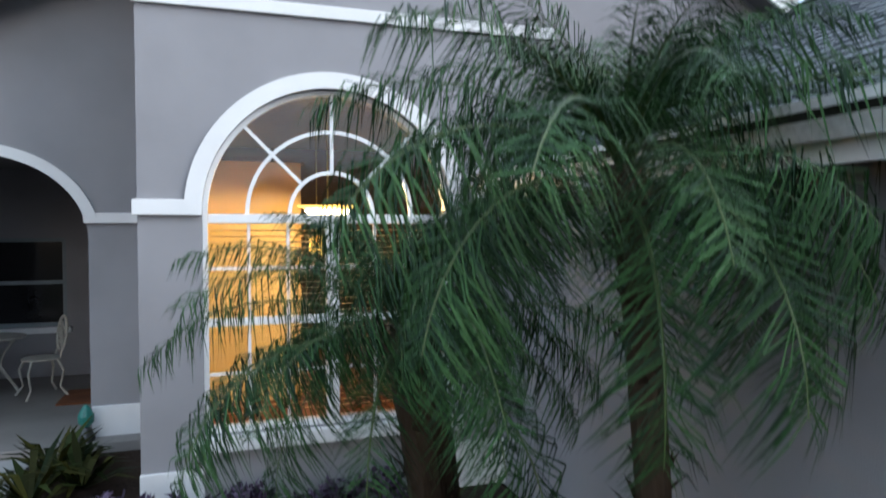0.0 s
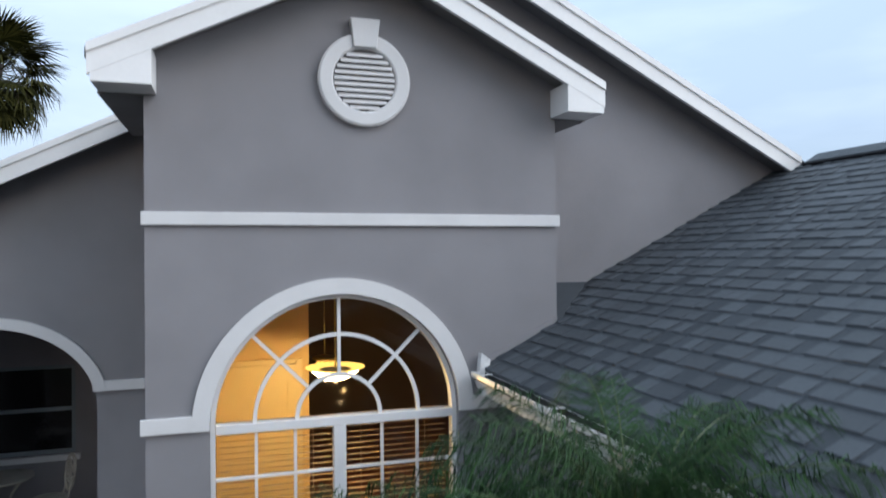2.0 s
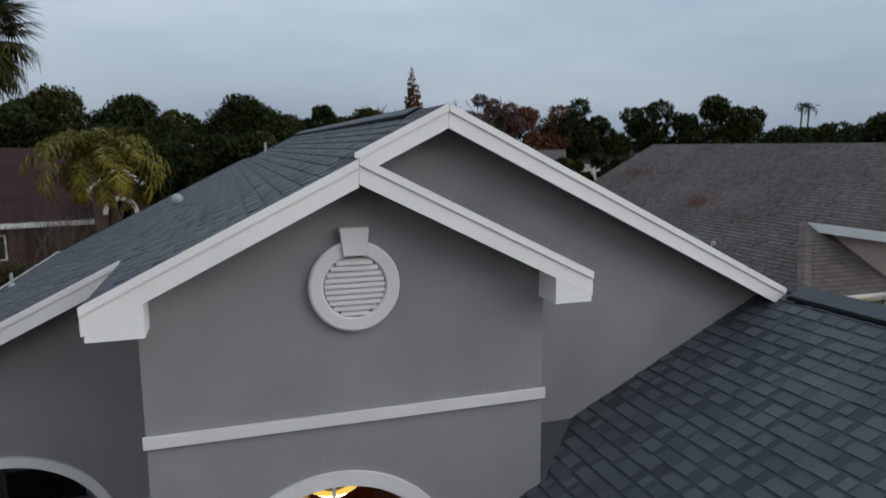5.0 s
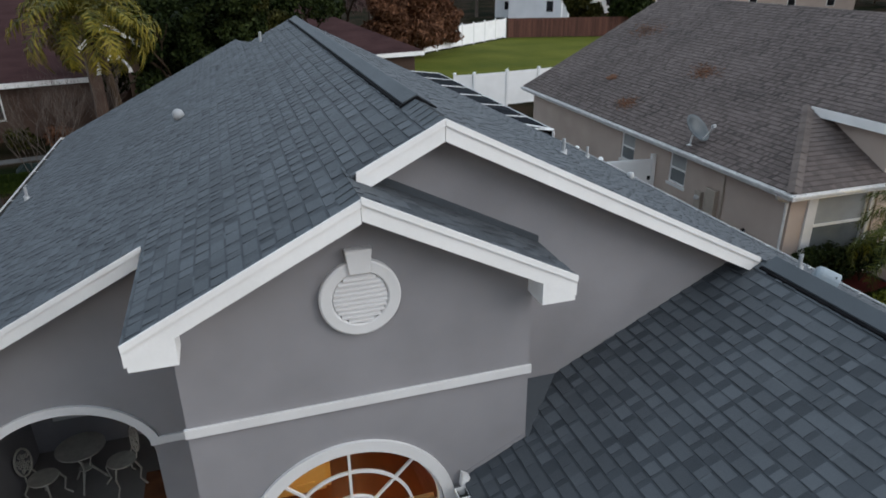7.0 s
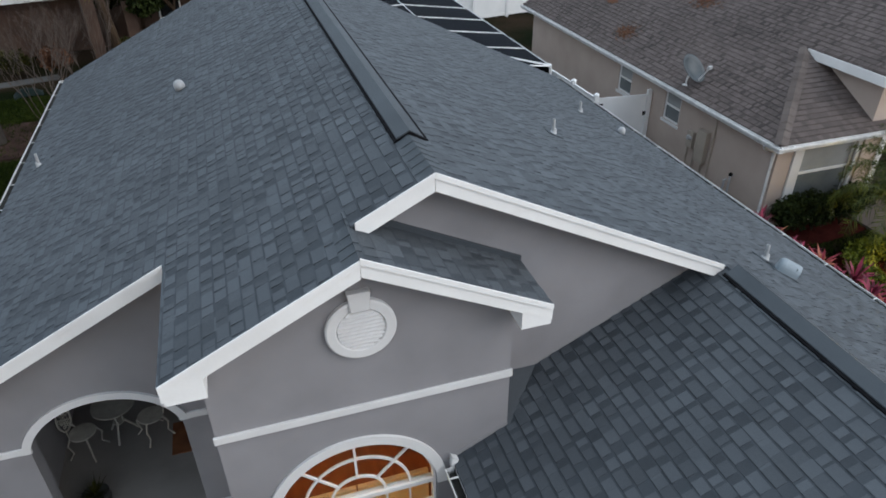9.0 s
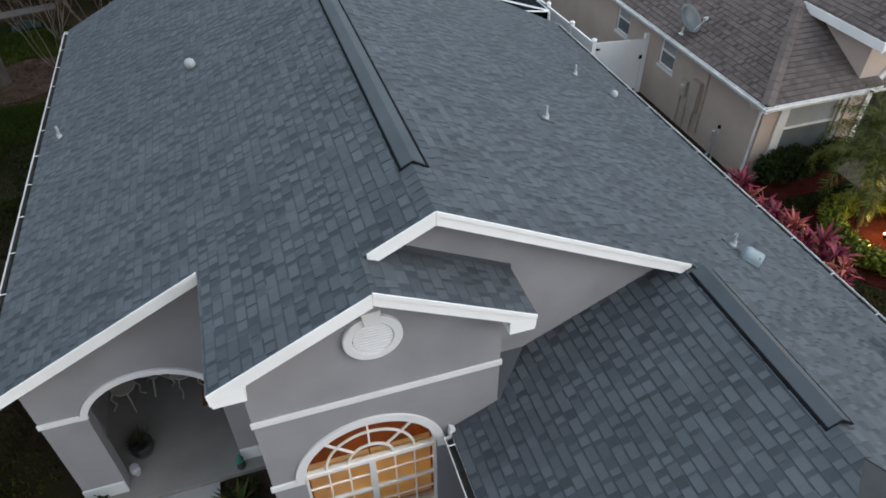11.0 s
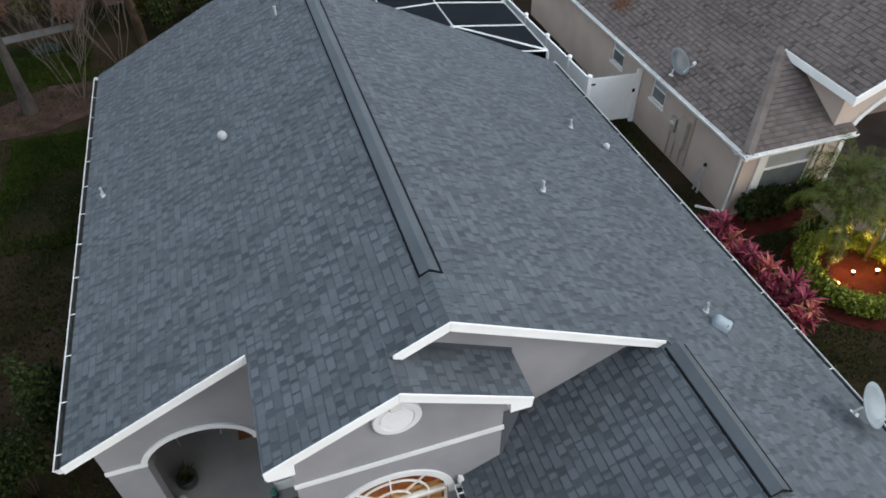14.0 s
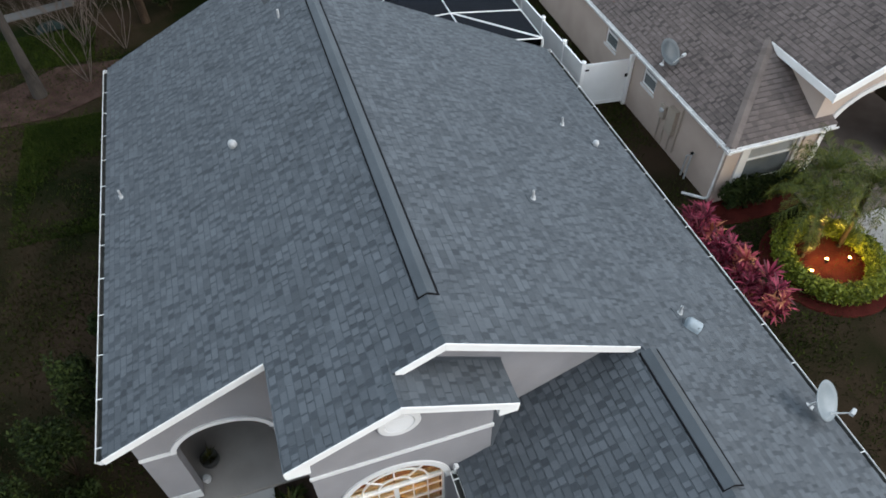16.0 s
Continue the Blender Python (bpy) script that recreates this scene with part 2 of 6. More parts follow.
ROOF = {
    "left": (z_left, [
        [(EAVE_L, 6.36), (RIDGE_X, 6.36), (RIDGE_X, 16.3), (EAVE_L, 16.3)],
        [(EAVE_L, 16.3), (0.7, 16.3), (0.5, 18.3), (EAVE_L, 18.6)],
        [(-0.85, 4.97), (RIDGE_X, 4.97), (RIDGE_X, 6.36), (-0.85, 6.36)],
        [(-0.85, 4.42), (GABLE_X, 4.42), (GABLE_X, 4.97), (-0.85, 4.97)],
    ]),
    "right": (z_right, [
        [(RIDGE_X, 4.97), (EAVE_R, 4.97), (EAVE_R, 16.5), (RIDGE_X, 16.3)],
        [(RIDGE2_X, 2.0), (EAVE_R, -1.48), (EAVE_R, 4.97), (RIDGE2_X, 4.97)],
    ]),
    "garage": (z_garage, [
        [(2.5, -0.8), (RIDGE2_X, 2.0), (RIDGE2_X, 5.25), (2.5, 5.25)],
        [(EAVE_G, -1.45), (2.5, -0.8), (2.5, 4.72), (EAVE_G, 4.72)],
    ]),
    "gable": (z_gable, [[(GABLE_X, 4.42), (2.79, 4.42), (2.79, 5.25), (GABLE_X, 5.25)]]),
}
slopes = {}
for key, (zf, polys) in ROOF.items():
    bm = bmesh.new()
    for poly in polys:
        prism(bm, [(x, y, zf(x) - 0.012) for x, y in poly], (0, 0, -0.05))
    slopes[key] = part("roof_slope", bm, DECK, house)
bm = bmesh.new()
prism(bm, [(RIDGE2_X, 2.0, RIDGE2_Z - 0.012), (EAVE_G, -1.48, 2.43), (EAVE_R, -1.48, 2.42)], (0, 0, -0.05))
part("roof_hip", bm, DECK, house)
# back faces of the roof
bm = bmesh.new()
prism(bm, [(RIDGE_X, 16.3, RIDGE_Z - 0.02), (0.7, 16.3, z_left(0.7) - 0.02), (0.5, 18.3, z_left(0.5) - 0.02), (3.6, 18.3, z_left(0.5) - 1.55), (3.6, 16.4, z_right(3.6) - 0.02)], (0, 0, -0.3))
part("roof_back", bm, DECK, house)
# pan flashing where the gable's slope dies into the wall behind
bm = bmesh.new()
prism(bm, [(1.06, 5.249, z_gable(1.06)), (2.79, 5.249, z_gable(2.79)), (2.79, 5.249, z_gable(2.79) + 0.075), (1.06, 5.249, z_gable(1.06) + 0.075)], (0, -0.02, 0))
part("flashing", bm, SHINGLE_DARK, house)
# small saddle behind the front gable
bm = bmesh.new()
prism(bm, [(2.5, 5.25, 3.06), (3.09, 5.25, 3.06), (2.5, 4.66, 2.77)], (0, 0, -0.04))
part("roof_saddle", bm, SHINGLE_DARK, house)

# ---- walls ----
WX, WZ, WR = 0.757, 2.14, 0.9
WIN = [(WX - WR, 0.6), (WX + WR, 0.6)] + arc(WX, WZ, WR, WR, 0, 180, 36)
bm = bmesh.new()
outer = [(-0.55, 0), (2.5, 0), (2.5, z_gable(2.5) - 0.062), (GABLE_X, GABLE_Z - 0.062), (-0.55, z_left(-0.55) - 0.062)]
holed(bm, outer, [WIN], lambda a, b: (a, 4.72, b), (0, 0.2, 0))
part("wall", bm, STUCCO, house)
PX, PZ, PA, PB = -2.07, 1.95, 0.89, 0.745
PORCH = [(PX - PA, 0.1), (PX + PA, 0.1)] + arc(PX, PZ, PA, PB, 0, 180, 32)
bm = bmesh.new()
outer = [(-3.58, 0), (-0.551, 0), (-0.551, z_left(-0.551) - 0.062), (-3.58, z_left(-3.58) - 0.062)]
holed(bm, outer, [PORCH], lambda a, b: (a, 6.7, b), (0, 0.25, 0))
part("wall", bm, STUCCO, house)
bm = bmesh.new()
prism(bm, [(0.9, 5.25, 5.0), (2.5, 5.25, 4.2), (2.501, 5.25, 2.2), (5.0, 5.25, 2.2), (5.3, 5.25, 4.0), (5.3, 5.25, z_right(5.3) - 0.062), (RIDGE_X, 5.25, RIDGE_Z - 0.062), (0.9, 5.25, z_left(0.9) - 0.062)], (0, 0.2, 0))
part("wall", bm, STUCCO, house)
bm = bmesh.new()
prism(bm, [(-0.55, 4.92, 0), (-0.55, 9.9, 0), (-0.55, 9.9, z_left(-0.55) - 0.062), (-0.55, 4.92, z_left(-0.55) - 0.062)], (0.2, 0, 0))
part("wall", bm, STUCCO, house)
bm = bmesh.new()
prism(bm, [(2.5, 4.92, 0), (2.5, 5.25, 0), (2.5, 5.25, z_gable(2.5) - 0.062), (2.5, 4.92, z_gable(2.5) - 0.062)], (-0.2, 0, 0))
part("wall", bm, STUCCO, house)
for x0, x1, zf in ((-3.58, -3.38, z_left), (8.25, 8.45, z_right)):
    bm = bmesh.new()
    y0 = 6.95 if x0 < 0 else -1.15
    box(bm, x0, y0, 0, x1, 16.2, zf(x0 if x0 < 0 else x1) - 0.07)
    part("wall", bm, STUCCO, house)
bm = bmesh.new()
prism(bm, [(-3.38, 16.0, 0), (8.25, 16.0, 0), (8.25, 16.0, z_right(8.25) - 0.07), (RIDGE_X, 16.0, RIDGE_Z - 0.07), (-3.38, 16.0, z_left(-3.38) - 0.07)], (0, 0.2, 0))
part("wall", bm, STUCCO, house)
bm = bmesh.new()
box(bm, -3.58, 16.2, 0, 0.4, 18.2, 3.0)
part("wall", bm, STUCCO, house)
bm = bmesh.new()
box(bm, 2.1, -0.95, 0, 2.3, 4.72, 2.45)
part("wall", bm, STUCCO, house)
bm = bmesh.new()
box(bm, 2.1, -1.15, 0, 8.25, -0.95, 2.45)
part("wall", bm, STUCCO, house)


# ---- white rakes, bands and arches ----
def rake(x0, x1, zf, y, depth=0.14, back=0.035):
    """A sloping fascia board with its metal edge strip, from x0 to x1 under the slope zf."""
    bm = bmesh.new()
    f = y - 0.004
    prism(bm, [(x0, f, zf(x0) - 0.03), (x1, f, zf(x1) - 0.03), (x1, f, zf(x1) - 0.03 - depth), (x0, f, zf(x0) - 0.03 - depth)], (0, back, 0))
    board = part("fascia", bm, FASCIA, house)
    bm = bmesh.new()
    f = y - 0.019
    prism(bm, [(x0, f, zf(x0) + 0.024), (x1, f, zf(x1) + 0.024), (x1, f, zf(x1) - 0.036), (x0, f, zf(x0) - 0.036)], (0, 0.0145, 0))
    part("edge_strip", bm, FASCIA, board)
    return board


rake(-0.84, GABLE_X - 0.002, z_left, 4.42)
rake(GABLE_X + 0.002, 2.78, z_gable, 4.42)
rake(1.02, RIDGE_X - 0.002, z_left, 4.97)
rake(RIDGE_X + 0.002, 5.24, z_right, 4.97)
rake(EAVE_L, -0.86, z_left, 6.36)
for x0, x1, zf in ((-0.82, -0.47, z_left), (2.77, 2.46, z_gable)):
    bm = bmesh.new()
    low = zf(x0) - 0.22
    prism(bm, [(x0, 4.418, zf(x0) - 0.06), (x1, 4.418, zf(x1) - 0.15), (x1, 4.418, low), (x0, 4.418, low)], (0, 0.3, 0))
    part("eave_return", bm, FASCIA, house)
# boxed eave beside the front gable, and soffits
bm = bmesh.new()
box(bm, -0.83, 4.72, z_left(-0.82) - 0.23, -0.551, 6.38, z_left(-0.82) - 0.06)
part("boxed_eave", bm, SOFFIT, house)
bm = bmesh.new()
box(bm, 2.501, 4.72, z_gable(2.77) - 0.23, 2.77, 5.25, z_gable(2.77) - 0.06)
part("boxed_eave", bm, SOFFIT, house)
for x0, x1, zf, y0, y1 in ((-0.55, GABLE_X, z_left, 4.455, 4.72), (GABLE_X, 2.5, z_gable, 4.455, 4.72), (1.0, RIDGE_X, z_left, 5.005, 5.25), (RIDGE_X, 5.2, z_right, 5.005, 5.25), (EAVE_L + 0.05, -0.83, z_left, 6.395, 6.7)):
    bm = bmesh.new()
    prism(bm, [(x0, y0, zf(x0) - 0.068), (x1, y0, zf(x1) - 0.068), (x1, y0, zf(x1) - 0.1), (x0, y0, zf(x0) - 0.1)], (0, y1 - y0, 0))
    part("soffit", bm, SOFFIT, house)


def band(x0, x1, z0, z1, y, proud=0.03, name="trim_band"):
    bm = bmesh.new()
    box(bm, x0, y - proud, z0, x1, y, z1, 0.006)
    return part(name, bm, TRIM, house)


band(-0.57, 2.52, 3.535, 3.625, 4.718)
band(-0.58, -0.25, 2.13, 2.235, 4.718, 0.035)
band(1.763, 2.1, 2.13, 2.235, 4.718, 0.035)
band(-0.555, -0.1455, 0.02, 0.38, 4.718, 0.03, "base_course")
band(1.66, 2.1, 0.02, 0.38, 4.718, 0.03, "base_course")
band(-1.215, -0.553, 2.09, 2.185, 6.698, 0.03)
band(-3.59, -2.925, 2.09, 2.185, 6.698, 0.03)
band(-1.17, -0.553, 0.02, 0.4, 6.698, 0.03, "base_course")
band(-3.59, -2.965, 0.02, 0.4, 6.698, 0.03, "base_course")


def arch_trim(cx, cz, rx, rz, wide, zmin, y, proud=0.035):
    a0 = math.degrees(math.asin((zmin - cz) / rz))
    a1 = math.degrees(math.asin((zmin - cz) / (rz + wide)))
    inner, out = arc(cx, cz, rx, rz, a0, 180 - a0, 40), arc(cx, cz, rx + wide, rz + wide, a1, 180 - a1, 40)
    bm = bmesh.new()
    f = [[bm.verts.new((p[0], y - proud, p[1])) for p in ring] for ring in (inner, out)]
    g = [[bm.verts.new((p[0], y, p[1])) for p in ring] for ring in (inner, out)]
    for i in range(40):
        bm.faces.new((f[0][i], f[0][i + 1], f[1][i + 1], f[1][i]))
        bm.faces.new((g[0][i], g[1][i], g[1][i + 1], g[0][i + 1]))
        bm.faces.new((f[1][i], f[1][i + 1], g[1][i + 1], g[1][i]))
        bm.faces.new((f[0][i + 1], f[0][i], g[0][i], g[0][i + 1]))
    for i in (0, 40):
        bm.faces.new((f[0][i], f[1][i], g[1][i], g[0][i]))
    return part("arch_trim", bm, TRIM, house)


arch_trim(WX, WZ, 0.901, 0.901, 0.115, 2.13, 4.718)
arch_trim(PX, PZ, PA + 0.002, PB + 0.002, 0.1, 2.09, 6.698)

# ---- arched front window ----
FRAME = surf("white_window_frame", (0.68, 0.68, 0.68), (0.78, 0.78, 0.78), 4.0, 0.45, 0.0002, 40, fine=0.15)
PANE = glass("window_glass")
BLIND = surf("cream_blind_slat", (0.56, 0.44, 0.3), (0.7, 0.58, 0.42), 3.0, 0.55, 0.0003, 60, stretch=(0.3, 6, 6))
bn, bl = BLIND.node_tree.nodes, BLIND.node_tree.links
b_tr, b_mx = bn.new("ShaderNodeBsdfTranslucent"), bn.new("ShaderNodeMixShader")
b_tr.inputs["Color"].default_value = (0.85, 0.7, 0.48, 1)
b_mx.inputs["Fac"].default_value = 0.6
bl.new(bn["Principled BSDF"].outputs[0], b_mx.inputs[1])
bl.new(b_tr.outputs[0], b_mx.inputs[2])
bl.new(b_mx.outputs[0], bn["Material Output"].inputs["Surface"])
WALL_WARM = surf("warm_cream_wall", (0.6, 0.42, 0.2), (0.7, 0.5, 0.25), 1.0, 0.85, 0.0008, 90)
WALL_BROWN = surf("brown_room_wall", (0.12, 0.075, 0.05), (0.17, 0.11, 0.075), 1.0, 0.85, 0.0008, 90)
CEILING_WARM = surf("warm_white_ceiling", (0.5, 0.4, 0.28), (0.58, 0.47, 0.34), 1.0, 0.9, 0.001, 70)
WOOD_FLOOR = surf("red_brown_wood_floor", (0.09, 0.022, 0.01), (0.17, 0.05, 0.022), 2.0, 0.4, 0.0006, 30, stretch=(6, 0.6, 1))
DOOR_WHITE = surf("cream_door_paint", (0.66, 0.52, 0.28), (0.74, 0.6, 0.34), 2.0, 0.5, 0.0003, 50)
DARK_WOOD = surf("dark_wood", (0.05, 0.022, 0.012), (0.11, 0.05, 0.028), 3.0, 0.45, 0.0005, 40, stretch=(1, 1, 0.2))
BRASS = surf("pale_brass", (0.5, 0.36, 0.12), (0.65, 0.48, 0.18), 6.0, 0.3, 0.0002, 40, metal=0.9)
LAMP_BOWL = glow("lit_lamp_bowl", (1.0, 0.7, 0.3), 9.0)
LAMP_RIM = glow("lit_lamp_rim", (1.0, 0.62, 0.12), 1.0)

window = part("window", box(bmesh.new(), WX - WR, 4.84, 0.54, WX + WR, 4.9, 0.6), FRAME, house)
bm = bmesh.new()
outer = [(WX - WR + 0.001, 0.601), (WX + WR - 0.001, 0.601)] + arc(WX, WZ, WR - 0.001, WR - 0.001, 0, 180, 36)
inner = [(WX - WR + 0.035, 0.645), (WX + WR - 0.035, 0.645)] + arc(WX, WZ, WR - 0.035, WR - 0.035, 0, 180, 36)
holed(bm, outer, [inner], lambda a, b: (a, 4.765, b), (0, 0.09, 0))
part("window_frame", bm, FRAME, window)
part("rail", box(bmesh.new(), WX - WR + 0.036, 4.76, 2.075, WX + WR - 0.036, 4.85, 2.14, 0.006), FRAME, window)
part("mullion", box(bmesh.new(), WX - 0.045, 4.757, 0.646, WX + 0.045, 4.852, 2.074, 0.006), FRAME, window)
part("window_sill", box(bmesh.new(), WX - WR - 0.08, 4.64, 0.5, WX + WR + 0.08, 4.719, 0.598, 0.01), TRIM, window)
for x0, x1 in ((WX - WR + 0.036, WX - 0.046), (WX + 0.046, WX + WR - 0.036)):
    bm = bmesh.new()
    box(bm, x0, 4.775, 1.35, x1, 4.83, 1.405, 0.004)
    part("meeting_rail", bm, FRAME, window)
    for k in (1, 2):
        xm = x0 + (x1 - x0) * k / 3
        part("muntin", box(bmesh.new(), xm - 0.011, 4.785, 0.646, xm + 0.011, 4.812, 2.074, 0.003), FRAME, window)
    for zm in (1.01, 1.755):
        part("muntin", box(bmesh.new(), x0, 4.783, zm - 0.011, x1, 4.81, zm + 0.011, 0.003), FRAME, window)
    part("pane", box(bmesh.new(), x0, 4.796, 0.646, x1, 4.8, 2.074), PANE, window)


def ring_bar(cx, cz, r, w, y0, y1, n=28):
    bm = bmesh.new()
    a, b = arc(cx, cz, r - w, r - w, 0, 180, n), arc(cx, cz, r + w, r + w, 0, 180, n)
    prism(bm, [(p[0], y0, p[1]) for p in a + b[::-1]], (0, y1 - y0, 0))
    return bm


part("muntin", ring_bar(WX, WZ, 0.305, 0.014, 4.783, 4.812), FRAME, window)
part("muntin", ring_bar(WX, WZ, 0.6, 0.014, 4.783, 4.812), FRAME, window)
for deg in (45, 90, 135):
    c, s = math.cos(radians(deg)), math.sin(radians(deg))
    bm = bmesh.new()
    pts = []
    for r, w in ((0.305, -0.012), (0.87, -0.012), (0.87, 0.012), (0.305, 0.012)):
        pts.append((WX + r * c - w * s, 4.781, WZ + r * s + w * c))
    prism(bm, pts, (0, 0.03, 0))
    part("muntin", bm, FRAME, window)
bm = bmesh.new()
prism(bm, [(p[0], 4.796, p[1]) for p in arc(WX, WZ + 0.001, WR - 0.036, WR - 0.036, 0, 180, 36)], (0, 0.004, 0))
part("pane", bm, PANE, window)
for o in window.children:
    if o.name.startswith("pane"):
        o.visible_shadow = False

# slatted blinds behind both sashes
for x0, x1 in ((WX - WR + 0.05, WX - 0.01), (WX + 0.01, WX + WR - 0.05)):
    blind = thing("window_blind", ((x0 + x1) / 2, 4.93, 0.66), 0, "cream slatted blind lowered behind the arched window", "blind", "front window blinds")
    half = (x1 - x0) / 2
    part("headrail", box(bmesh.new(), -half, -0.025, 1.41, half, 0.025, 1.46, 0.004), BLIND, blind)
    me = None
    for k in range(32):
        if me is None:
            bm = bmesh.new()
            c, s = math.cos(radians(-10)), math.sin(radians(-10))
            prism(bm, [(-half, -0.024 * c, -0.024 * s), (half, -0.024 * c, -0.024 * s), (half, 0.024 * c, 0.024 * s), (-half, 0.024 * c, 0.024 * s)], (0, 0, 0.003))
            slat = part("slat", bm, BLIND, blind)
            me = slat.data
        else:
            slat = new("slat", me)
            slat.parent = blind
        slat.location = (0, 0, 0.03 + k * 0.043)
    for xc in (-half * 0.6, half * 0.6):
        part("cord", tube(bmesh.new(), [(xc, -0.027, 0.02), (xc, -0.027, 1.41)], 0.0015, 5), BLIND, blind)

# ---- the lit room behind it ----
room = thing("front_room", (0, 0, 0), 0, "warmly lit front room seen through the arched window", "room", kind="structure")
part("floor", box(bmesh.new(), -0.34, 4.93, 0.02, 6.0, 12.5, 0.12), WOOD_FLOOR, room)
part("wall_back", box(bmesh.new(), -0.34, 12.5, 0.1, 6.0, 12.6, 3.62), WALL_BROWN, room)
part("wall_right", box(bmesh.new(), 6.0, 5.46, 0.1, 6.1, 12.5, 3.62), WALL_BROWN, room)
part("wall_left", box(bmesh.new(), -0.349, 4.93, 0.12, -0.3, 12.5, 3.62), WALL_WARM, room)
bm = bmesh.new()
box(bm, -0.349, 4.93, 3.5, 2.29, 5.46, 3.6)
box(bm, -0.349, 5.461, 3.5, 6.1, 12.6, 3.6)
part("ceiling", bm, CEILING_WARM, room)
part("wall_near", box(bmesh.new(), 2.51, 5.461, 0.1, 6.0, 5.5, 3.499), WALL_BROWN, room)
part("partition", box(bmesh.new(), -0.3, 7.6, 0.12, 0.84, 7.72, 2.78), WALL_WARM, room)
part("plant_ledge", box(bmesh.new(), -0.3, 7.56, 2.781, 0.88, 8.6, 2.83), DARK_WOOD, room)
inner_door = thing("interior_door", (0.3, 7.585, 0.12), 0, "cream panelled interior door, closed, in the lit partition", "door")
bm = bmesh.new()
holed(bm, [(-0.4, 0), (0.4, 0), (0.4, 1.98), (-0.4, 1.98)], [[(-0.3, 0.15), (-0.04, 0.15), (-0.04, 0.8), (-0.3, 0.8)], [(0.04, 0.15), (0.3, 0.15), (0.3, 0.8), (0.04, 0.8)], [(-0.3, 0.95), (-0.04, 0.95), (-0.04, 1.8), (-0.3, 1.8)], [(0.04, 0.95), (0.3, 0.95), (0.3, 1.8), (0.04, 1.8)]], lambda a, b: (a, -0.03, b), (0, 0.02, 0))
part("leaf", bm, DOOR_WHITE, inner_door)
part("panel", box(bmesh.new(), -0.39, -0.012, 0.01, 0.39, 0.01, 1.97), DOOR_WHITE, inner_door)
for x in (-0.46, 0.4):
    part("casing", box(bmesh.new(), x, -0.03, 0, x + 0.06, 0.012, 2.04, 0.005), DOOR_WHITE, inner_door)
part("casing", box(bmesh.new(), -0.399, -0.03, 1.985, 0.399, 0.012, 2.04, 0.005), DOOR_WHITE, inner_door)

pendant = thing("pendant_lamp", (0.95, 6.3, 2.2), 0, "lit glass bowl pendant lamp with an amber rim", "lamp")
part("bowl", lathe(bmesh.new(), [(0.02, -0.078), (0.1, -0.066), (0.17, -0.036), (0.215, 0.004), (0.222, 0.012), (0.16, 0.014)], sides=28), LAMP_BOWL, pendant, "glowing white glass bowl", True)
part("rim", lathe(bmesh.new(), [(0.165, 0.022), (0.225, 0.028), (0.28, 0.046), (0.285, 0.054), (0.225, 0.038), (0.165, 0.03)], sides=32), LAMP_RIM, pendant, "amber glass rim", True)
# added disc hides the glowing inside of the bowl behind plain grey
part("cover", lathe(bmesh.new(), [(0.16, 0.018), (0.15, 0.032), (0.03, 0.04)], sides=24), FRAME, pendant, "grey disc added for the dull inside of the bowl", True)
part("stem", tube(bmesh.new(), [(0, 0, 0.0), (0, 0, 1.29)], 0.008, 8), BRASS, pendant)
part("canopy", lathe(bmesh.new(), [(0.06, 1.27), (0.06, 1.29), (0.02, 1.3)], sides=16), BRASS, pendant)
lamp = bpy.data.lights.new("pendant_light", "POINT")
lamp.energy, lamp.color, lamp.shadow_soft_size = 68, (1.0, 0.62, 0.22), 0.012
new("pendant_light", lamp).location = (0.95, 6.3, 2.118)
uplight = bpy.data.lights.new("pendant_uplight", "POINT")
uplight.energy, uplight.color, uplight.shadow_soft_size = 10, (1.0, 0.62, 0.22), 0.012
new("pendant_uplight", uplight).location = (0.95 + 0.05, 6.3, 2.22)
crystal = thing("crystal_chandelier", (1.2, 9.0, 1.86), 0, "small lit crystal chandelier hanging over the dining area", "chandelier")
part("crown", lathe(bmesh.new(), [(0.02, 0.1), (0.16, 0.09), (0.17, 0.06), (0.1, 0.04), (0.02, 0.04)], sides=20), BRASS, crystal)
lamp = bpy.data.lights.new("chandelier_light", "POINT")
lamp.energy, lamp.color, lamp.shadow_soft_size = 8, (1.0, 0.64, 0.3), 0.008
new("chandelier_light", lamp).location = (1.2, 9.0, 1.62)
for k in range(14):
    a = k * 2.4
    r = 0.05 + 0.1 * (k % 3) / 2
    part("crystal_drop", tube(bmesh.new(), [(r * math.cos(a), r * math.sin(a), 0.04), (r * math.cos(a), r * math.sin(a), -0.05 - 0.14 * random.random())], [0.006, 0.011], 5), LAMP_RIM, crystal)
part("chain", tube(bmesh.new(), [(0, 0, 0.1), (0, 0, 1.64)], 0.006, 6), BRASS, crystal)
cab = thing("cabinet", (4.3, 9.5, 0.12), 0, "dark wooden cabinet with shelves in the unlit part of the room", "cabinet")
part("body", box(bmesh.new(), -0.9, -0.25, 0, 0.9, 0.25, 1.9, 0.02), DARK_WOOD, cab)
for k in range(3):
    part("shelf", box(bmesh.new(), -0.85, -0.33, 0.5 + 0.45 * k, 0.85, -0.251, 0.54 + 0.45 * k, 0.005), DARK_WOOD, cab)
dining = thing("dining_table", (2.6, 7.6, 0.12), 0, "dark wooden dining table below the lamps", "table")
part("tabletop", lathe(bmesh.new(), [(0.55, 0.7), (0.6, 0.72), (0.6, 0.74), (0.58, 0.75)], sides=28), DARK_WOOD, dining)
part("pedestal", lathe(bmesh.new(), [(0.28, 0), (0.26, 0.04), (0.07, 0.1), (0.06, 0.6), (0.14, 0.7)], sides=16), DARK_WOOD, dining)

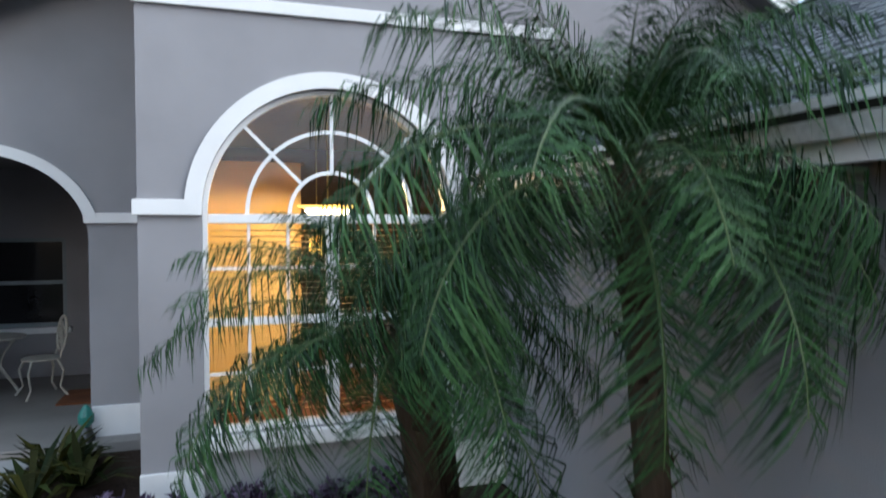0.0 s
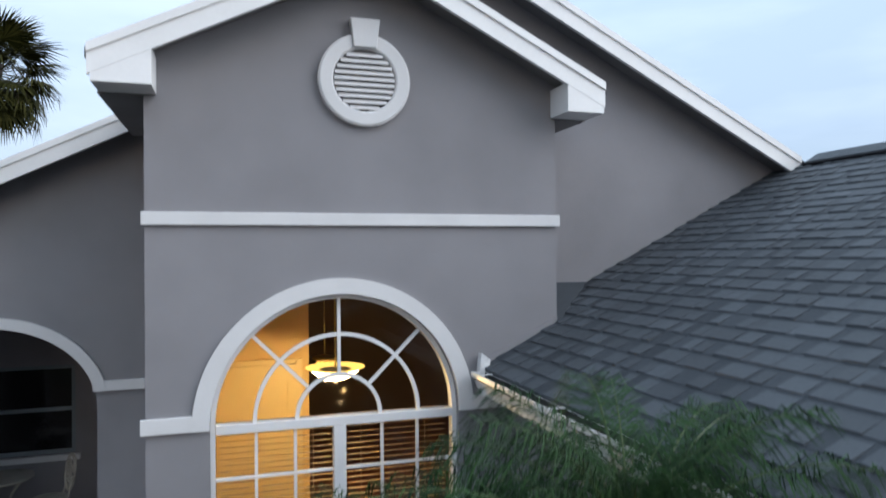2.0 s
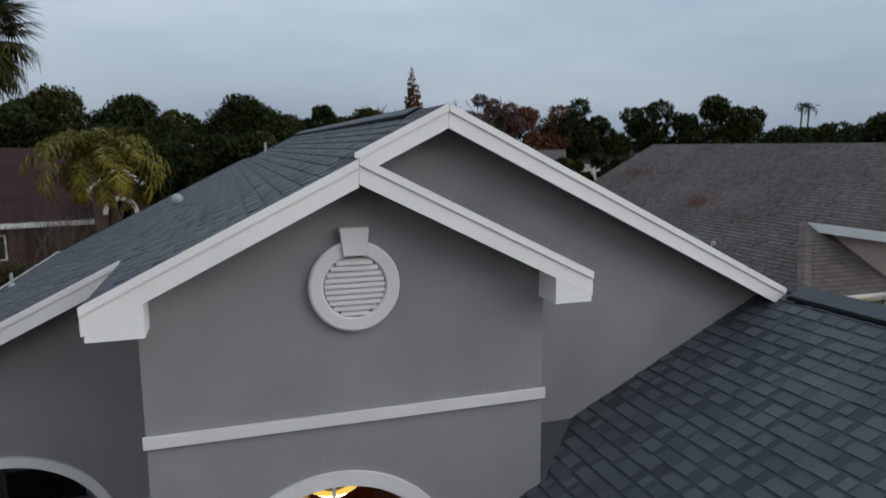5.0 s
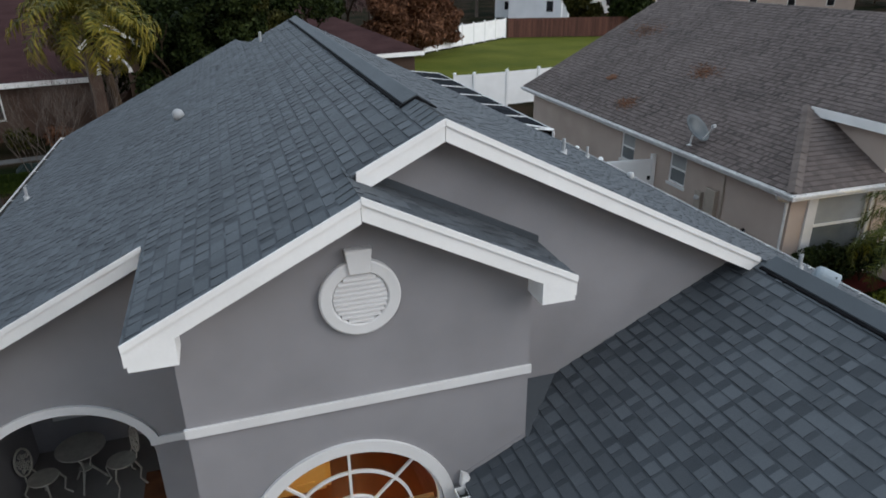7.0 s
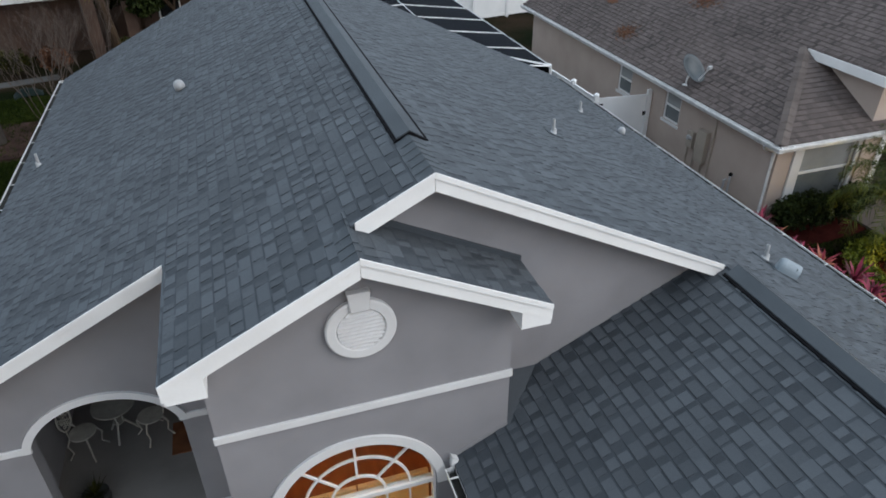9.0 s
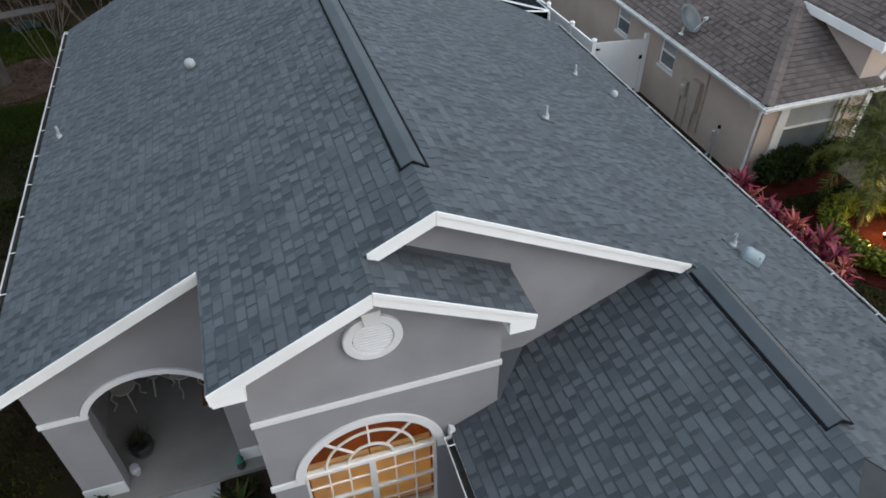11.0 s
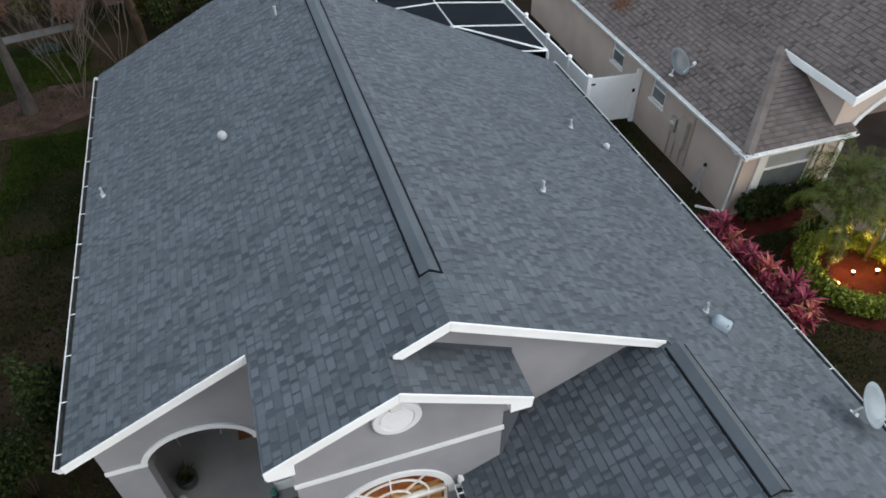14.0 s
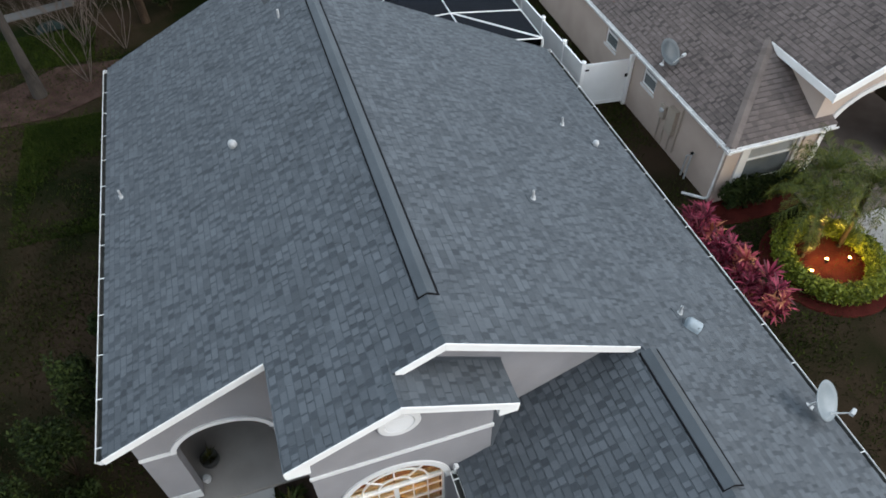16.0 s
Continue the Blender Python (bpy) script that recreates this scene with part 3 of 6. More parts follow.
# ---- round gable vent with keystone ----
vent = part("gable_vent", lathe(bmesh.new(), [(0.232, 0), (0.34, 0), (0.34, 0.045), (0.325, 0.055), (0.245, 0.055), (0.232, 0.045)], sides=48), TRIM, house)
bm = bmesh.new()
rr = []
for r, h in ((0.232, 0.0), (0.34, 0.0), (0.34, 0.045), (0.325, 0.055), (0.245, 0.055), (0.232, 0.045)):
    rr.append([bm.verts.new((0.945 + r * math.cos(2 * math.pi * k / 48), 4.719 - h, 4.6 + r * math.sin(2 * math.pi * k / 48))) for k in range(48)])
for i in range(6):
    for k in range(48):
        bm.faces.new((rr[i][k], rr[i][(k + 1) % 48], rr[(i + 1) % 6][(k + 1) % 48], rr[(i + 1) % 6][k]))
bmesh.ops.recalc_face_normals(bm, faces=bm.faces)
bm.to_mesh(vent.data)
bm.free()
bm = bmesh.new()
prism(bm, [(0.945 + 0.233 * math.cos(2 * math.pi * k / 40), 4.716, 4.6 + 0.233 * math.sin(2 * math.pi * k / 40)) for k in range(40)], (0, 0.002, 0))
part("backing", bm, SOFFIT, vent)
for k in range(10):
    z = 4.6 - 0.2 + k * 0.0425
    hw = math.sqrt(max(0.0, 0.23 ** 2 - (z - 4.6) ** 2)) - 0.006
    if hw > 0.03:
        bm = bmesh.new()
        prism(bm, [(0.945 - hw, 4.668, z - 0.019), (0.945 + hw, 4.668, z - 0.019), (0.945 + hw, 4.712, z + 0.006), (0.945 - hw, 4.712, z + 0.006)], (0, 0, 0.019))
        part("louvre", bm, TRIM, vent)
bm = bmesh.new()
prism(bm, [(0.86, 4.64, 4.83), (1.03, 4.64, 4.83), (1.055, 4.64, 5.04), (0.835, 4.64, 5.04)], (0, 0.079, 0))
bmesh.ops.bevel(bm, geom=bm.edges[:], offset=0.006, segments=1, affect="EDGES")
part("keystone", bm, TRIM, vent)


# ---- gutters ----
def gutter(x, out, y0, y1, z, name="gutter"):
    """A metal gutter along y on the eave at x; out is the side it hangs on."""
    o = out * 0.115
    bm = bmesh.new()
    prof = [(x, z - 0.01), (x, z - 0.12), (x + o * 0.55, z - 0.125), (x + o * 0.75, z - 0.06), (x + o, z - 0.035), (x + o, z), (x + o * 0.9, z), (x + o * 0.9, z - 0.03), (x + o * 0.68, z - 0.06), (x + o * 0.5, z - 0.115), (x + out * 0.006, z - 0.112), (x + out * 0.006, z - 0.01)]
    prism(bm, [(a, y0, b) for a, b in prof], (0, y1 - y0, 0))
    # inner faces take the near-black second material
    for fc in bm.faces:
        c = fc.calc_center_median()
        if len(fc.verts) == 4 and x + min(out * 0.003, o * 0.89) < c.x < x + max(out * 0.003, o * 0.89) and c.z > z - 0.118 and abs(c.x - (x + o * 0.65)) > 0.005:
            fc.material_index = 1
    g = part(name, bm, [GUTTER, GUTTER_INSIDE], house, "white metal gutter, dark inside")
    # near-black strip along the bottom of the trough
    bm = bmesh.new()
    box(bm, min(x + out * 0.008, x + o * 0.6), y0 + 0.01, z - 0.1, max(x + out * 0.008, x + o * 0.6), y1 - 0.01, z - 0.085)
    part("trough_strip", bm, GUTTER_INSIDE, g)
    n = max(2, int((y1 - y0) / 0.9))
    for k in range(n):
        yy = y0 + 0.25 + (y1 - y0 - 0.4) * k / (n - 1)
        part("hanger", box(bmesh.new(), min(x, x + o * 0.95), yy, z - 0.006, max(x, x + o * 0.95), yy + 0.02, z - 0.001), GUTTER, g)
    for yy in (y0 - 0.004, y1):
        bm = bmesh.new()
        prism(bm, [(a, yy, b) for a, b in prof[:6]] + [(x, yy, z)], (0, 0.004, 0))
        part("end_cap", bm, GUTTER, g)
    return g


gutter(EAVE_L - 0.005, -1, 6.36, 18.55, z_left(EAVE_L) - 0.01)
gutter(EAVE_R + 0.005, 1, -1.48, 16.45, z_right(EAVE_R) - 0.01)
gutter(EAVE_G - 0.005, -1, -1.48, 4.6, z_garage(EAVE_G) - 0.005)
for x0, x1, y0, y1, z in ((EAVE_L + 0.002, EAVE_L + 0.03, 6.4, 18.5, z_left(EAVE_L)), (EAVE_R - 0.03, EAVE_R - 0.002, -1.4, 16.4, z_right(EAVE_R)), (EAVE_G + 0.002, EAVE_G + 0.03, -1.4, 4.71, z_garage(EAVE_G))):
    part("eave_board", box(bmesh.new(), x0, y0, z - 0.2, x1, y1, z - 0.065), FASCIA, house)
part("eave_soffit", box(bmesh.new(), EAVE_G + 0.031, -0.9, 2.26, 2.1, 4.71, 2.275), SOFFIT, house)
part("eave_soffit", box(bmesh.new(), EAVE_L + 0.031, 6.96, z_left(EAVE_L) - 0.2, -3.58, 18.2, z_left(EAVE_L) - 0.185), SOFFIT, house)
# kick-out flashing where the garage eave meets the front wall
bm = bmesh.new()
prism(bm, [(1.8, 4.7, 2.4), (1.86, 4.7, 2.4), (1.89, 4.7, 2.5), (1.815, 4.7, 2.56)], (0, -0.08, 0.01))
part("flashing", bm, GUTTER, house)
for x0, x1 in ((EAVE_G + 0.02, 2.5),):
    bm = bmesh.new()
    prism(bm, [(x0, 4.712, z_garage(x0)), (x1, 4.712, z_garage(x1)), (x1, 4.712, z_garage(x1) + 0.05), (x0, 4.712, z_garage(x0) + 0.05)], (0, 0.006, 0))
    part("flashing", bm, STUCCO, house)

# ---- things standing on the roof ----
def on_roof(zf, x, y, name, label, category="vent"):
    lean = math.degrees(math.atan(SL)) * (1 if zf is z_right else -1)
    ob = thing(name, (x, y, zf(x) + 0.01), 0, label, category)
    return ob, lean


def pipe_vent(zf, x, y, h=0.23, r=0.026):
    ob, lean = on_roof(zf, x, y, "vent_pipe", "white plumbing vent pipe with a flashing boot, on the shingles")
    part("pipe", lathe(bmesh.new(), [(r, -0.06), (r, h), (r * 0.7, h), (r * 0.7, h - 0.02)], sides=12), LEAD, ob)
    bm = bmesh.new()
    lathe(bm, [(0.065, 0.0), (0.045, 0.03), (r * 1.15, 0.07), (r * 1.05, 0.08)], sides=14)
    bmesh.ops.rotate(bm, verts=bm.verts[:], matrix=Matrix.Rotation(radians(lean), 3, "Y"))
    part("boot", bm, LEAD, ob)
    bm = bmesh.new()
    box(bm, -0.14, -0.12, -0.004, 0.14, 0.12, 0.008)
    bmesh.ops.rotate(bm, verts=bm.verts[:], matrix=Matrix.Rotation(radians(lean), 3, "Y"))
    part("flange", bm, CAP, ob)


pipe_vent(z_left, -3.44, 12.66)
pipe_vent(z_right, 4.82, 8.67)
pipe_vent(z_right, 7.11, 11.95)
pipe_vent(z_right, 6.69, 5.78, 0.22)
for zf, x, y, sc in ((z_left, -0.69, 11.9, 0.78), (z_right, 7.78, 11.33, 0.66)):
    ob, lean = on_roof(zf, x, y, "roof_vent", "small white gooseneck roof vent with a domed hood")
    bm = bmesh.new()
    lathe(bm, [(0.12 * sc, 0.0), (0.12 * sc, 0.09 * sc), (0.11 * sc, 0.14 * sc), (0.075 * sc, 0.185 * sc), (0.03 * sc, 0.205 * sc)], sides=16)
    bmesh.ops.rotate(bm, verts=bm.verts[:], matrix=Matrix.Rotation(radians(lean * 0.6), 3, "Y"))
    part("hood", bm, LEAD, ob, "", True)
    bm = bmesh.new()
    box(bm, -0.17 * sc, -0.15 * sc, -0.004, 0.17 * sc, 0.15 * sc, 0.008)
    bmesh.ops.rotate(bm, verts=bm.verts[:], matrix=Matrix.Rotation(radians(lean), 3, "Y"))
    part("flange", bm, CAP, ob)
ob, lean = on_roof(z_right, 6.74, 5.45, "exhaust_vent", "pale blue metal kitchen exhaust hood on the shingles")
tilt = Matrix.Rotation(radians(lean), 3, "Y") @ Matrix.Rotation(radians(-40), 3, "Z")
def drum_ring(x, k):
    """A half-round section of the exhaust hood at x, drawn in by k."""
    pts = [(x, -0.13 * k, 0.0)] + [(x, -0.13 * k * math.cos(radians(a)), 0.05 + 0.13 * k * math.sin(radians(a))) for a in range(0, 181, 15)] + [(x, 0.13 * k, 0.0)]
    return [bm.verts.new(p) for p in pts]


bm = bmesh.new()
rings = [drum_ring(x, k) for x, k in ((-0.14, 0.5), (-0.13, 0.75), (-0.11, 0.92), (-0.07, 1.0), (0.14, 1.0), (0.14, 0.93), (0.08, 0.93))]
for a, b in zip(rings, rings[1:]):
    for k in range(len(a) - 1):
        bm.faces.new((a[k], a[k + 1], b[k + 1], b[k]))
bm.faces.new(rings[0])
bmesh.ops.rotate(bm, verts=bm.verts[:], matrix=tilt)
part("hood", bm, BLUE_METAL, ob)
bm = bmesh.new()
box(bm, -0.18, -0.17, -0.004, 0.17, 0.17, 0.008, 0.003)
bmesh.ops.rotate(bm, verts=bm.verts[:], matrix=tilt)
part("flange", bm, CAP, ob)
bm = bmesh.new()
box(bm, 0.081, -0.115, 0.012, 0.088, 0.115, 0.14)
bmesh.ops.rotate(bm, verts=bm.verts[:], matrix=tilt)
part("grille", bm, BLACK, ob)
ob, lean = on_roof(z_left, 0.95, 15.36, "vent_pipe", "white plumbing vent pipe with a flashing boot, on the shingles")
part("pipe", tube(bmesh.new(), [(0, 0, -0.05), (0, 0, 0.2)], 0.03, 10), LEAD, ob)


def satellite_dish(place, turn, up, dish_mat, size=0.42, foot=0.5):
    """A dish on a bent mast, with its feed arm."""
    ob = thing("satellite_dish", place, turn, "oval satellite dish on a bent mast, with a feed arm", "satellite dish")
    part("mast", tube(bmesh.new(), [(0, 0.02, 0), (0, 0.02, foot * 0.4), (0, -0.03, foot)], 0.022, 8), GUTTER, ob)
    part("foot_plate", box(bmesh.new(), -0.07, -0.05, -0.01, 0.07, 0.09, 0.012, 0.004), GUTTER, ob)
    bm = bmesh.new()
    n, rings = 28, []
    for i in range(6):
        r = i / 5
        rings.append([bm.verts.new((size * 0.9 * r * math.cos(2 * math.pi * k / n), size * r * math.sin(2 * math.pi * k / n), 0.11 * r * r)) for k in range(n)] if i else [bm.verts.new((0, 0, 0))])
    for k in range(n):
        bm.faces.new((rings[0][0], rings[1][k], rings[1][(k + 1) % n]))
        for i in range(1, 5):
            bm.faces.new((rings[i][k], rings[i + 1][k], rings[i + 1][(k + 1) % n], rings[i][(k + 1) % n]))
    m = Matrix.Translation((0, -0.06, foot + 0.12)) @ Matrix.Rotation(radians(90 - up), 4, "X")
    bm.transform(m)
    r = part("reflector", bm, dish_mat, ob, "", True)
    mod = r.modifiers.new("thick", "SOLIDIFY")
    mod.thickness = 0.012
    tip = m @ Vector((0, -size * 0.55, size * 1.25))
    part("feed_arm", tube(bmesh.new(), [m @ Vector((0, -size * 0.8, 0.06)), tip], 0.014, 6), GUTTER, ob)
    bm = bmesh.new()
    box(bm, tip.x - 0.07, tip.y - 0.03, tip.z - 0.03, tip.x + 0.07, tip.y + 0.04, tip.z + 0.05, 0.012)
    part("receiver", bm, LEAD, ob)
    return ob


satellite_dish((8.34, 3.62, z_right(8.34)), 30, 40, DISH_PALE, 0.38, 0.25)

# ---- ridge vents and caps ----
def ridge_vent(x, y0, y1, zl, zr, half=0.16):
    bm = bmesh.new()
    h = 0.035
    top = [(x - half + 0.02, zl(x - half + 0.02) + h + 0.008), (x, zl(x) + h + 0.018), (x + half - 0.02, zr(x + half - 0.02) + h + 0.008), (x + half - 0.02, zr(x + half - 0.02) + h - 0.004), (x, zl(x) + h + 0.004), (x - half + 0.02, zl(x - half + 0.02) + h - 0.004)]
    prism(bm, [(a, y0, b) for a, b in top], (0, y1 - y0, 0))
    v = part("ridge_vent", bm, CAP, house, "raised ridge vent capped with shingles, black edges")
    for s, zf in ((-1, zl), (1, zr)):
        a, b = x + s * (half - 0.03), x + s * (half + (0.006 if s < 0 else 0.026))
        bm = bmesh.new()
        prism(bm, [(a, y0 - 0.015, zf(a) + 0.004), (b, y0 - 0.015, zf(b) + 0.004), (b, y0 - 0.015, zf(b) + 0.03), (a, y0 - 0.015, zf(a) + h - 0.006)], (0, y1 - y0 + 0.03, 0))
        part("vent_edge", bm, BLACK, v)
        bm = bmesh.new()
        prism(bm, [(x, y0 - 0.012, zl(x) + 0.004), (b, y0 - 0.012, zf(b) + 0.004), (b, y0 - 0.012, zf(b) + 0.026), (x, y0 - 0.012, zl(x) + 0.04)], (0, 0.01, 0))
        part("vent_end", bm, BLACK, v)


ridge_vent(RIDGE_X + 0.02, 5.9, 16.0, lambda x: min(z_left(x), RIDGE_Z), lambda x: z_right(x))
ridge_vent(RIDGE2_X + 0.06, 2.4, 4.88, z_garage, lambda x: z_right(x) + 0.03, 0.17)


def cap_row(x, y0, y1, zl, zr, half=0.14, step=0.145):
    n = int(round((y1 - y0) / step))
    me = None
    for k in range(n):
        if me is None:
            bm = bmesh.new()
            L = step * 1.25
            a = [bm.verts.new(p) for p in ((-half, 0, -half * SL + 0.014), (0, 0, 0.024), (half, 0, -half * SL + 0.014))]
            b = [bm.verts.new(p) for p in ((-half, L, -half * SL + 0.004), (0, L, 0.012), (half, L, -half * SL + 0.004))]
            c = [bm.verts.new(p) for p in ((-half, 0, -half * SL), (0, 0, 0.0), (half, 0, -half * SL))]
            for i in range(2):
                bm.faces.new((a[i], a[i + 1], b[i + 1], b[i]))
                bm.faces.new((c[i + 1], c[i], a[i], a[i + 1])[::-1])
            ob = part("ridge_cap", bm, CAP, house)
            me = ob.data
        else:
            ob = new("ridge_cap", me)
            ob.parent = house
        ob.location = (x, y0 + k * step, zl(x))


cap_row(RIDGE_X, 4.98, 5.9, z_left, z_right)
cap_row(GABLE_X, 4.42, 5.0, z_left, z_gable)
cap_row(RIDGE2_X, 2.0, 2.45, z_garage, z_right)

# ---- the entry porch ----
part("porch_floor", box(bmesh.new(), -3.38, 6.45, 0.01, -0.556, 9.7, 0.12), PORCH_FLOOR, house)
bm = bmesh.new()
holed(bm, [(-3.38, 0.0), (-0.551, 0.0), (-0.551, 2.8), (-3.38, 2.8)], [[(-3.0, 0.77), (-1.95, 0.77), (-1.95, 1.92), (-3.0, 1.92)]], lambda a, b: (a, 9.7, b), (0, 0.2, 0))
part("wall", bm, STUCCO, house)
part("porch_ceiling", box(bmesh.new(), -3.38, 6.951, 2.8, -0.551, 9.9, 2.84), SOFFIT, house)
pw = part("window", box(bmesh.new(), -3.06, 9.64, 0.69, -1.89, 9.699, 0.765, 0.008), TRIM, house)
bm = bmesh.new()
holed(bm, [(-2.999, 0.771), (-1.951, 0.771), (-1.951, 1.919), (-2.999, 1.919)], [[(-2.95, 0.82), (-2.0, 0.82), (-2.0, 1.32), (-2.95, 1.32)], [(-2.95, 1.37), (-2.0, 1.37), (-2.0, 1.87), (-2.95, 1.87)]], lambda a, b: (a, 9.73, b), (0, 0.06, 0))
# grey in place of white: the porch's shade is put into the frame colour
part("window_frame", bm, DISH_PALE, pw)
DARK_PANE = surf("dark_room_glass", (0.012, 0.013, 0.015), (0.02, 0.021, 0.024), 1.0, 0.08, 0, 40, spec=0.5)
part("pane", box(bmesh.new(), -2.96, 9.755, 0.81, -1.99, 9.762, 1.88), DARK_PANE, pw)
front_door = thing("front_door", (-0.575, 8.2, 0.12), 0, "dark wooden entry door in the shade of the porch", "door")
part("leaf", box(bmesh.new(), -0.02, -0.45, 0, 0.02, 0.45, 2.03, 0.004), DARK_WOOD, front_door)
part("door_handle", tube(bmesh.new(), [(-0.02, -0.37, 1.0), (-0.07, -0.37, 1.0), (-0.07, -0.28, 1.0)], 0.012, 8), BRASS, front_door)
for y in (-0.52, 0.451):
    part("casing", box(bmesh.new(), -0.03, y, 0, 0.02, y + 0.069, 2.1, 0.004), DARK_WOOD, front_door)

# ---- shingles: courses of thin wedge tabs laid over each slope ----
def clip(poly, side):
    out = []
    for i, p in enumerate(poly):
        q = poly[(i + 1) % len(poly)]
        dp, dq = side(p), side(q)
        if dp >= 0:
            out.append(p)
        if (dp >= 0) != (dq >= 0):
            t = dp / (dp - dq)
            out.append((p[0] + (q[0] - p[0]) * t, p[1] + (q[1] - p[1]) * t))
    return out


def clip_to(poly, convex):
    area = sum(a[0] * b[1] - b[0] * a[1] for a, b in zip(convex, convex[1:] + convex[:1]))
    ring = convex if area > 0 else convex[::-1]
    for a, b in zip(ring, ring[1:] + ring[:1]):
        poly = clip(poly, lambda p: (b[0] - a[0]) * (p[1] - a[1]) - (b[1] - a[1]) * (p[0] - a[0]))
        if len(poly) < 3:
            return []
    return poly


COS = 1 / math.sqrt(1 + SL * SL)
STEP = 0.143
WIDTHS = (0.08, 0.12, 0.15, 0.2)
GAPS = (0.03, 0.06, 0.09, 0.14)
# above this share of its depth a tab is coloured as edge shade
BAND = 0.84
SINGLES = 300
tab_meshes = {}


def tab_mesh(w, t, sign):
    """One whole tab, its lower left corner at the origin; sign tells to which side of x the slope falls."""
    key = (w, t, sign)
    if key not in tab_meshes:
        run = STEP * COS
        v = []
        for dx, dy, h in ((0, 0, t), (0, w, t), (run, w, 0.0015), (run, 0, 0.0015)):
            v.append((-sign * dx, dy, dx * SL + h / COS))
        for dx, dy in ((0, 0), (0, w), (run, w), (run, 0)):
            v.append((-sign * dx, dy, dx * SL - 0.008))
        for dy in (0, w):
            v.append((-sign * run * BAND, dy, run * BAND * SL + (t * (1 - BAND) + 0.0015 * BAND) / COS))
        f = [(0, 1, 9, 8), (8, 9, 2, 3), (0, 4, 5, 1), (1, 5, 6, 2), (3, 7, 4, 0)]
        if sign < 0:
            f = [q[::-1] for q in f]
        me = bpy.data.meshes.new("shingle")
        me.from_pydata(v, [], f)
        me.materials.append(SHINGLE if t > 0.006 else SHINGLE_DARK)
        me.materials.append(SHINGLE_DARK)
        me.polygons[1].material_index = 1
        tab_meshes[key] = me
    return tab_meshes[key]


def shingle_slope(key, eave, sign, near=None, mat=SHINGLE, dark=SHINGLE_DARK, step=STEP):
    """Lays tabs over the slope; sign is -1 where it falls towards -x. Tabs whole and within near become pieces of their own."""
    zf, polys = ROOF[key]
    rng = random.Random(len(key) * 7 + 3)
    verts, faces, mats = [], [], []
    ys = [p[1] for poly in polys for p in poly]
    xs = [abs(p[0] - eave) for poly in polys for p in poly]
    rows = int(max(xs) / (step * COS)) + 1
    singles = 0
    for j in range(rows):
        d0, d1 = j * step * COS, (j + 1) * step * COS + 0.002
        y = min(ys) - rng.random() * 0.3
        odd = j % 2 == 0
        while y < max(ys):
            odd = not odd
            w = rng.choice(WIDTHS if odd else GAPS)
            t = rng.choice((0.011, 0.014)) if odd else rng.choice((0.004, 0.004, 0.0075))
            banded = rng.random() < 0.85
            x0, x1 = eave - sign * d0, eave - sign * d1
            if near and singles < SINGLES and near[0] < y and y + w < near[1] and near[2] < min(x0, x1) and max(x0, x1) < near[3]:
                ob = new("shingle", tab_mesh(w, t, sign))
                ob.parent = slopes[key]
                ob.location = (x0, y, zf(x0))
                singles += 1
            else:
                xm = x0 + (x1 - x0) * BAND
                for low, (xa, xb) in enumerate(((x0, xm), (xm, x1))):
                    rect = [(xa, y), (xb, y), (xb, y + w), (xa, y + w)]
                    for poly in polys:
                        c = clip_to(rect, poly)
                        if len(c) < 3:
                            continue
                        n, base = len(c), len(verts)
                        for px, py in c:
                            k = abs(px - x0) / (step * COS)
                            verts.append((px, py, zf(px) + (t * (1 - k) + 0.0015 * k) / COS))
                        for px, py in c:
                            verts.append((px, py, zf(px) - 0.008))
                        faces.append(tuple(range(base, base + n)))
                        for i in range(n):
                            m = (i + 1) % n
                            faces.append((base + i, base + n + i, base + n + m, base + m))
                        # recessed tabs and the painted shade band share the darker slot
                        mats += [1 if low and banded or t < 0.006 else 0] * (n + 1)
            y += w
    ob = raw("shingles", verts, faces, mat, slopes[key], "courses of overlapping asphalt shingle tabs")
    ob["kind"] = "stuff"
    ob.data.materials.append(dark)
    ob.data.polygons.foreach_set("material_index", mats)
    bm = bmesh.new()
    bm.from_mesh(ob.data)
    bmesh.ops.recalc_face_normals(bm, faces=bm.faces)
    bm.to_mesh(ob.data)
    bm.free()


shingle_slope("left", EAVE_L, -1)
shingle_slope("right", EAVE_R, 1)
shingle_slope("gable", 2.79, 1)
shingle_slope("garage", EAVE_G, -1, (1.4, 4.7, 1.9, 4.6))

# ---- the neighbour's house ----
TAN = surf("tan_stucco", (0.4, 0.325, 0.282), (0.47, 0.39, 0.342), 1.2, 0.9, 0.003, 140, fine=0.3, spec=0.2)
BROWN_SHINGLE = surf("weathered_brown_shingle", (0.06, 0.048, 0.045), (0.15, 0.121, 0.113), 0.5, 0.85, 0.002, 240, fine=0.35, spec=0.3, vary=0.22, broad=0.5)
# Darker brown granules, with the course edges' shade put into the colour
BROWN_DARK = surf("dark_brown_granules_and_edge_shade", (0.036, 0.029, 0.027), (0.1, 0.08, 0.075), 0.5, 0.85, 0.002, 240, fine=0.35, spec=0.3, vary=0.3, broad=0.5)
BROWN_CAP = surf("pale_brown_hip_cap", (0.1, 0.082, 0.075), (0.15, 0.124, 0.113), 1.5, 0.95, 0.002, 200, spec=0.2, vary=0.3)
# Shade tinted bluish grey for the sky mirrored in the upper glass
SKY_SHADE = surf("window_shade_with_painted_sky", (0.27, 0.28, 0.28), (0.34, 0.35, 0.35), 2.0, 0.8, 0, 40)
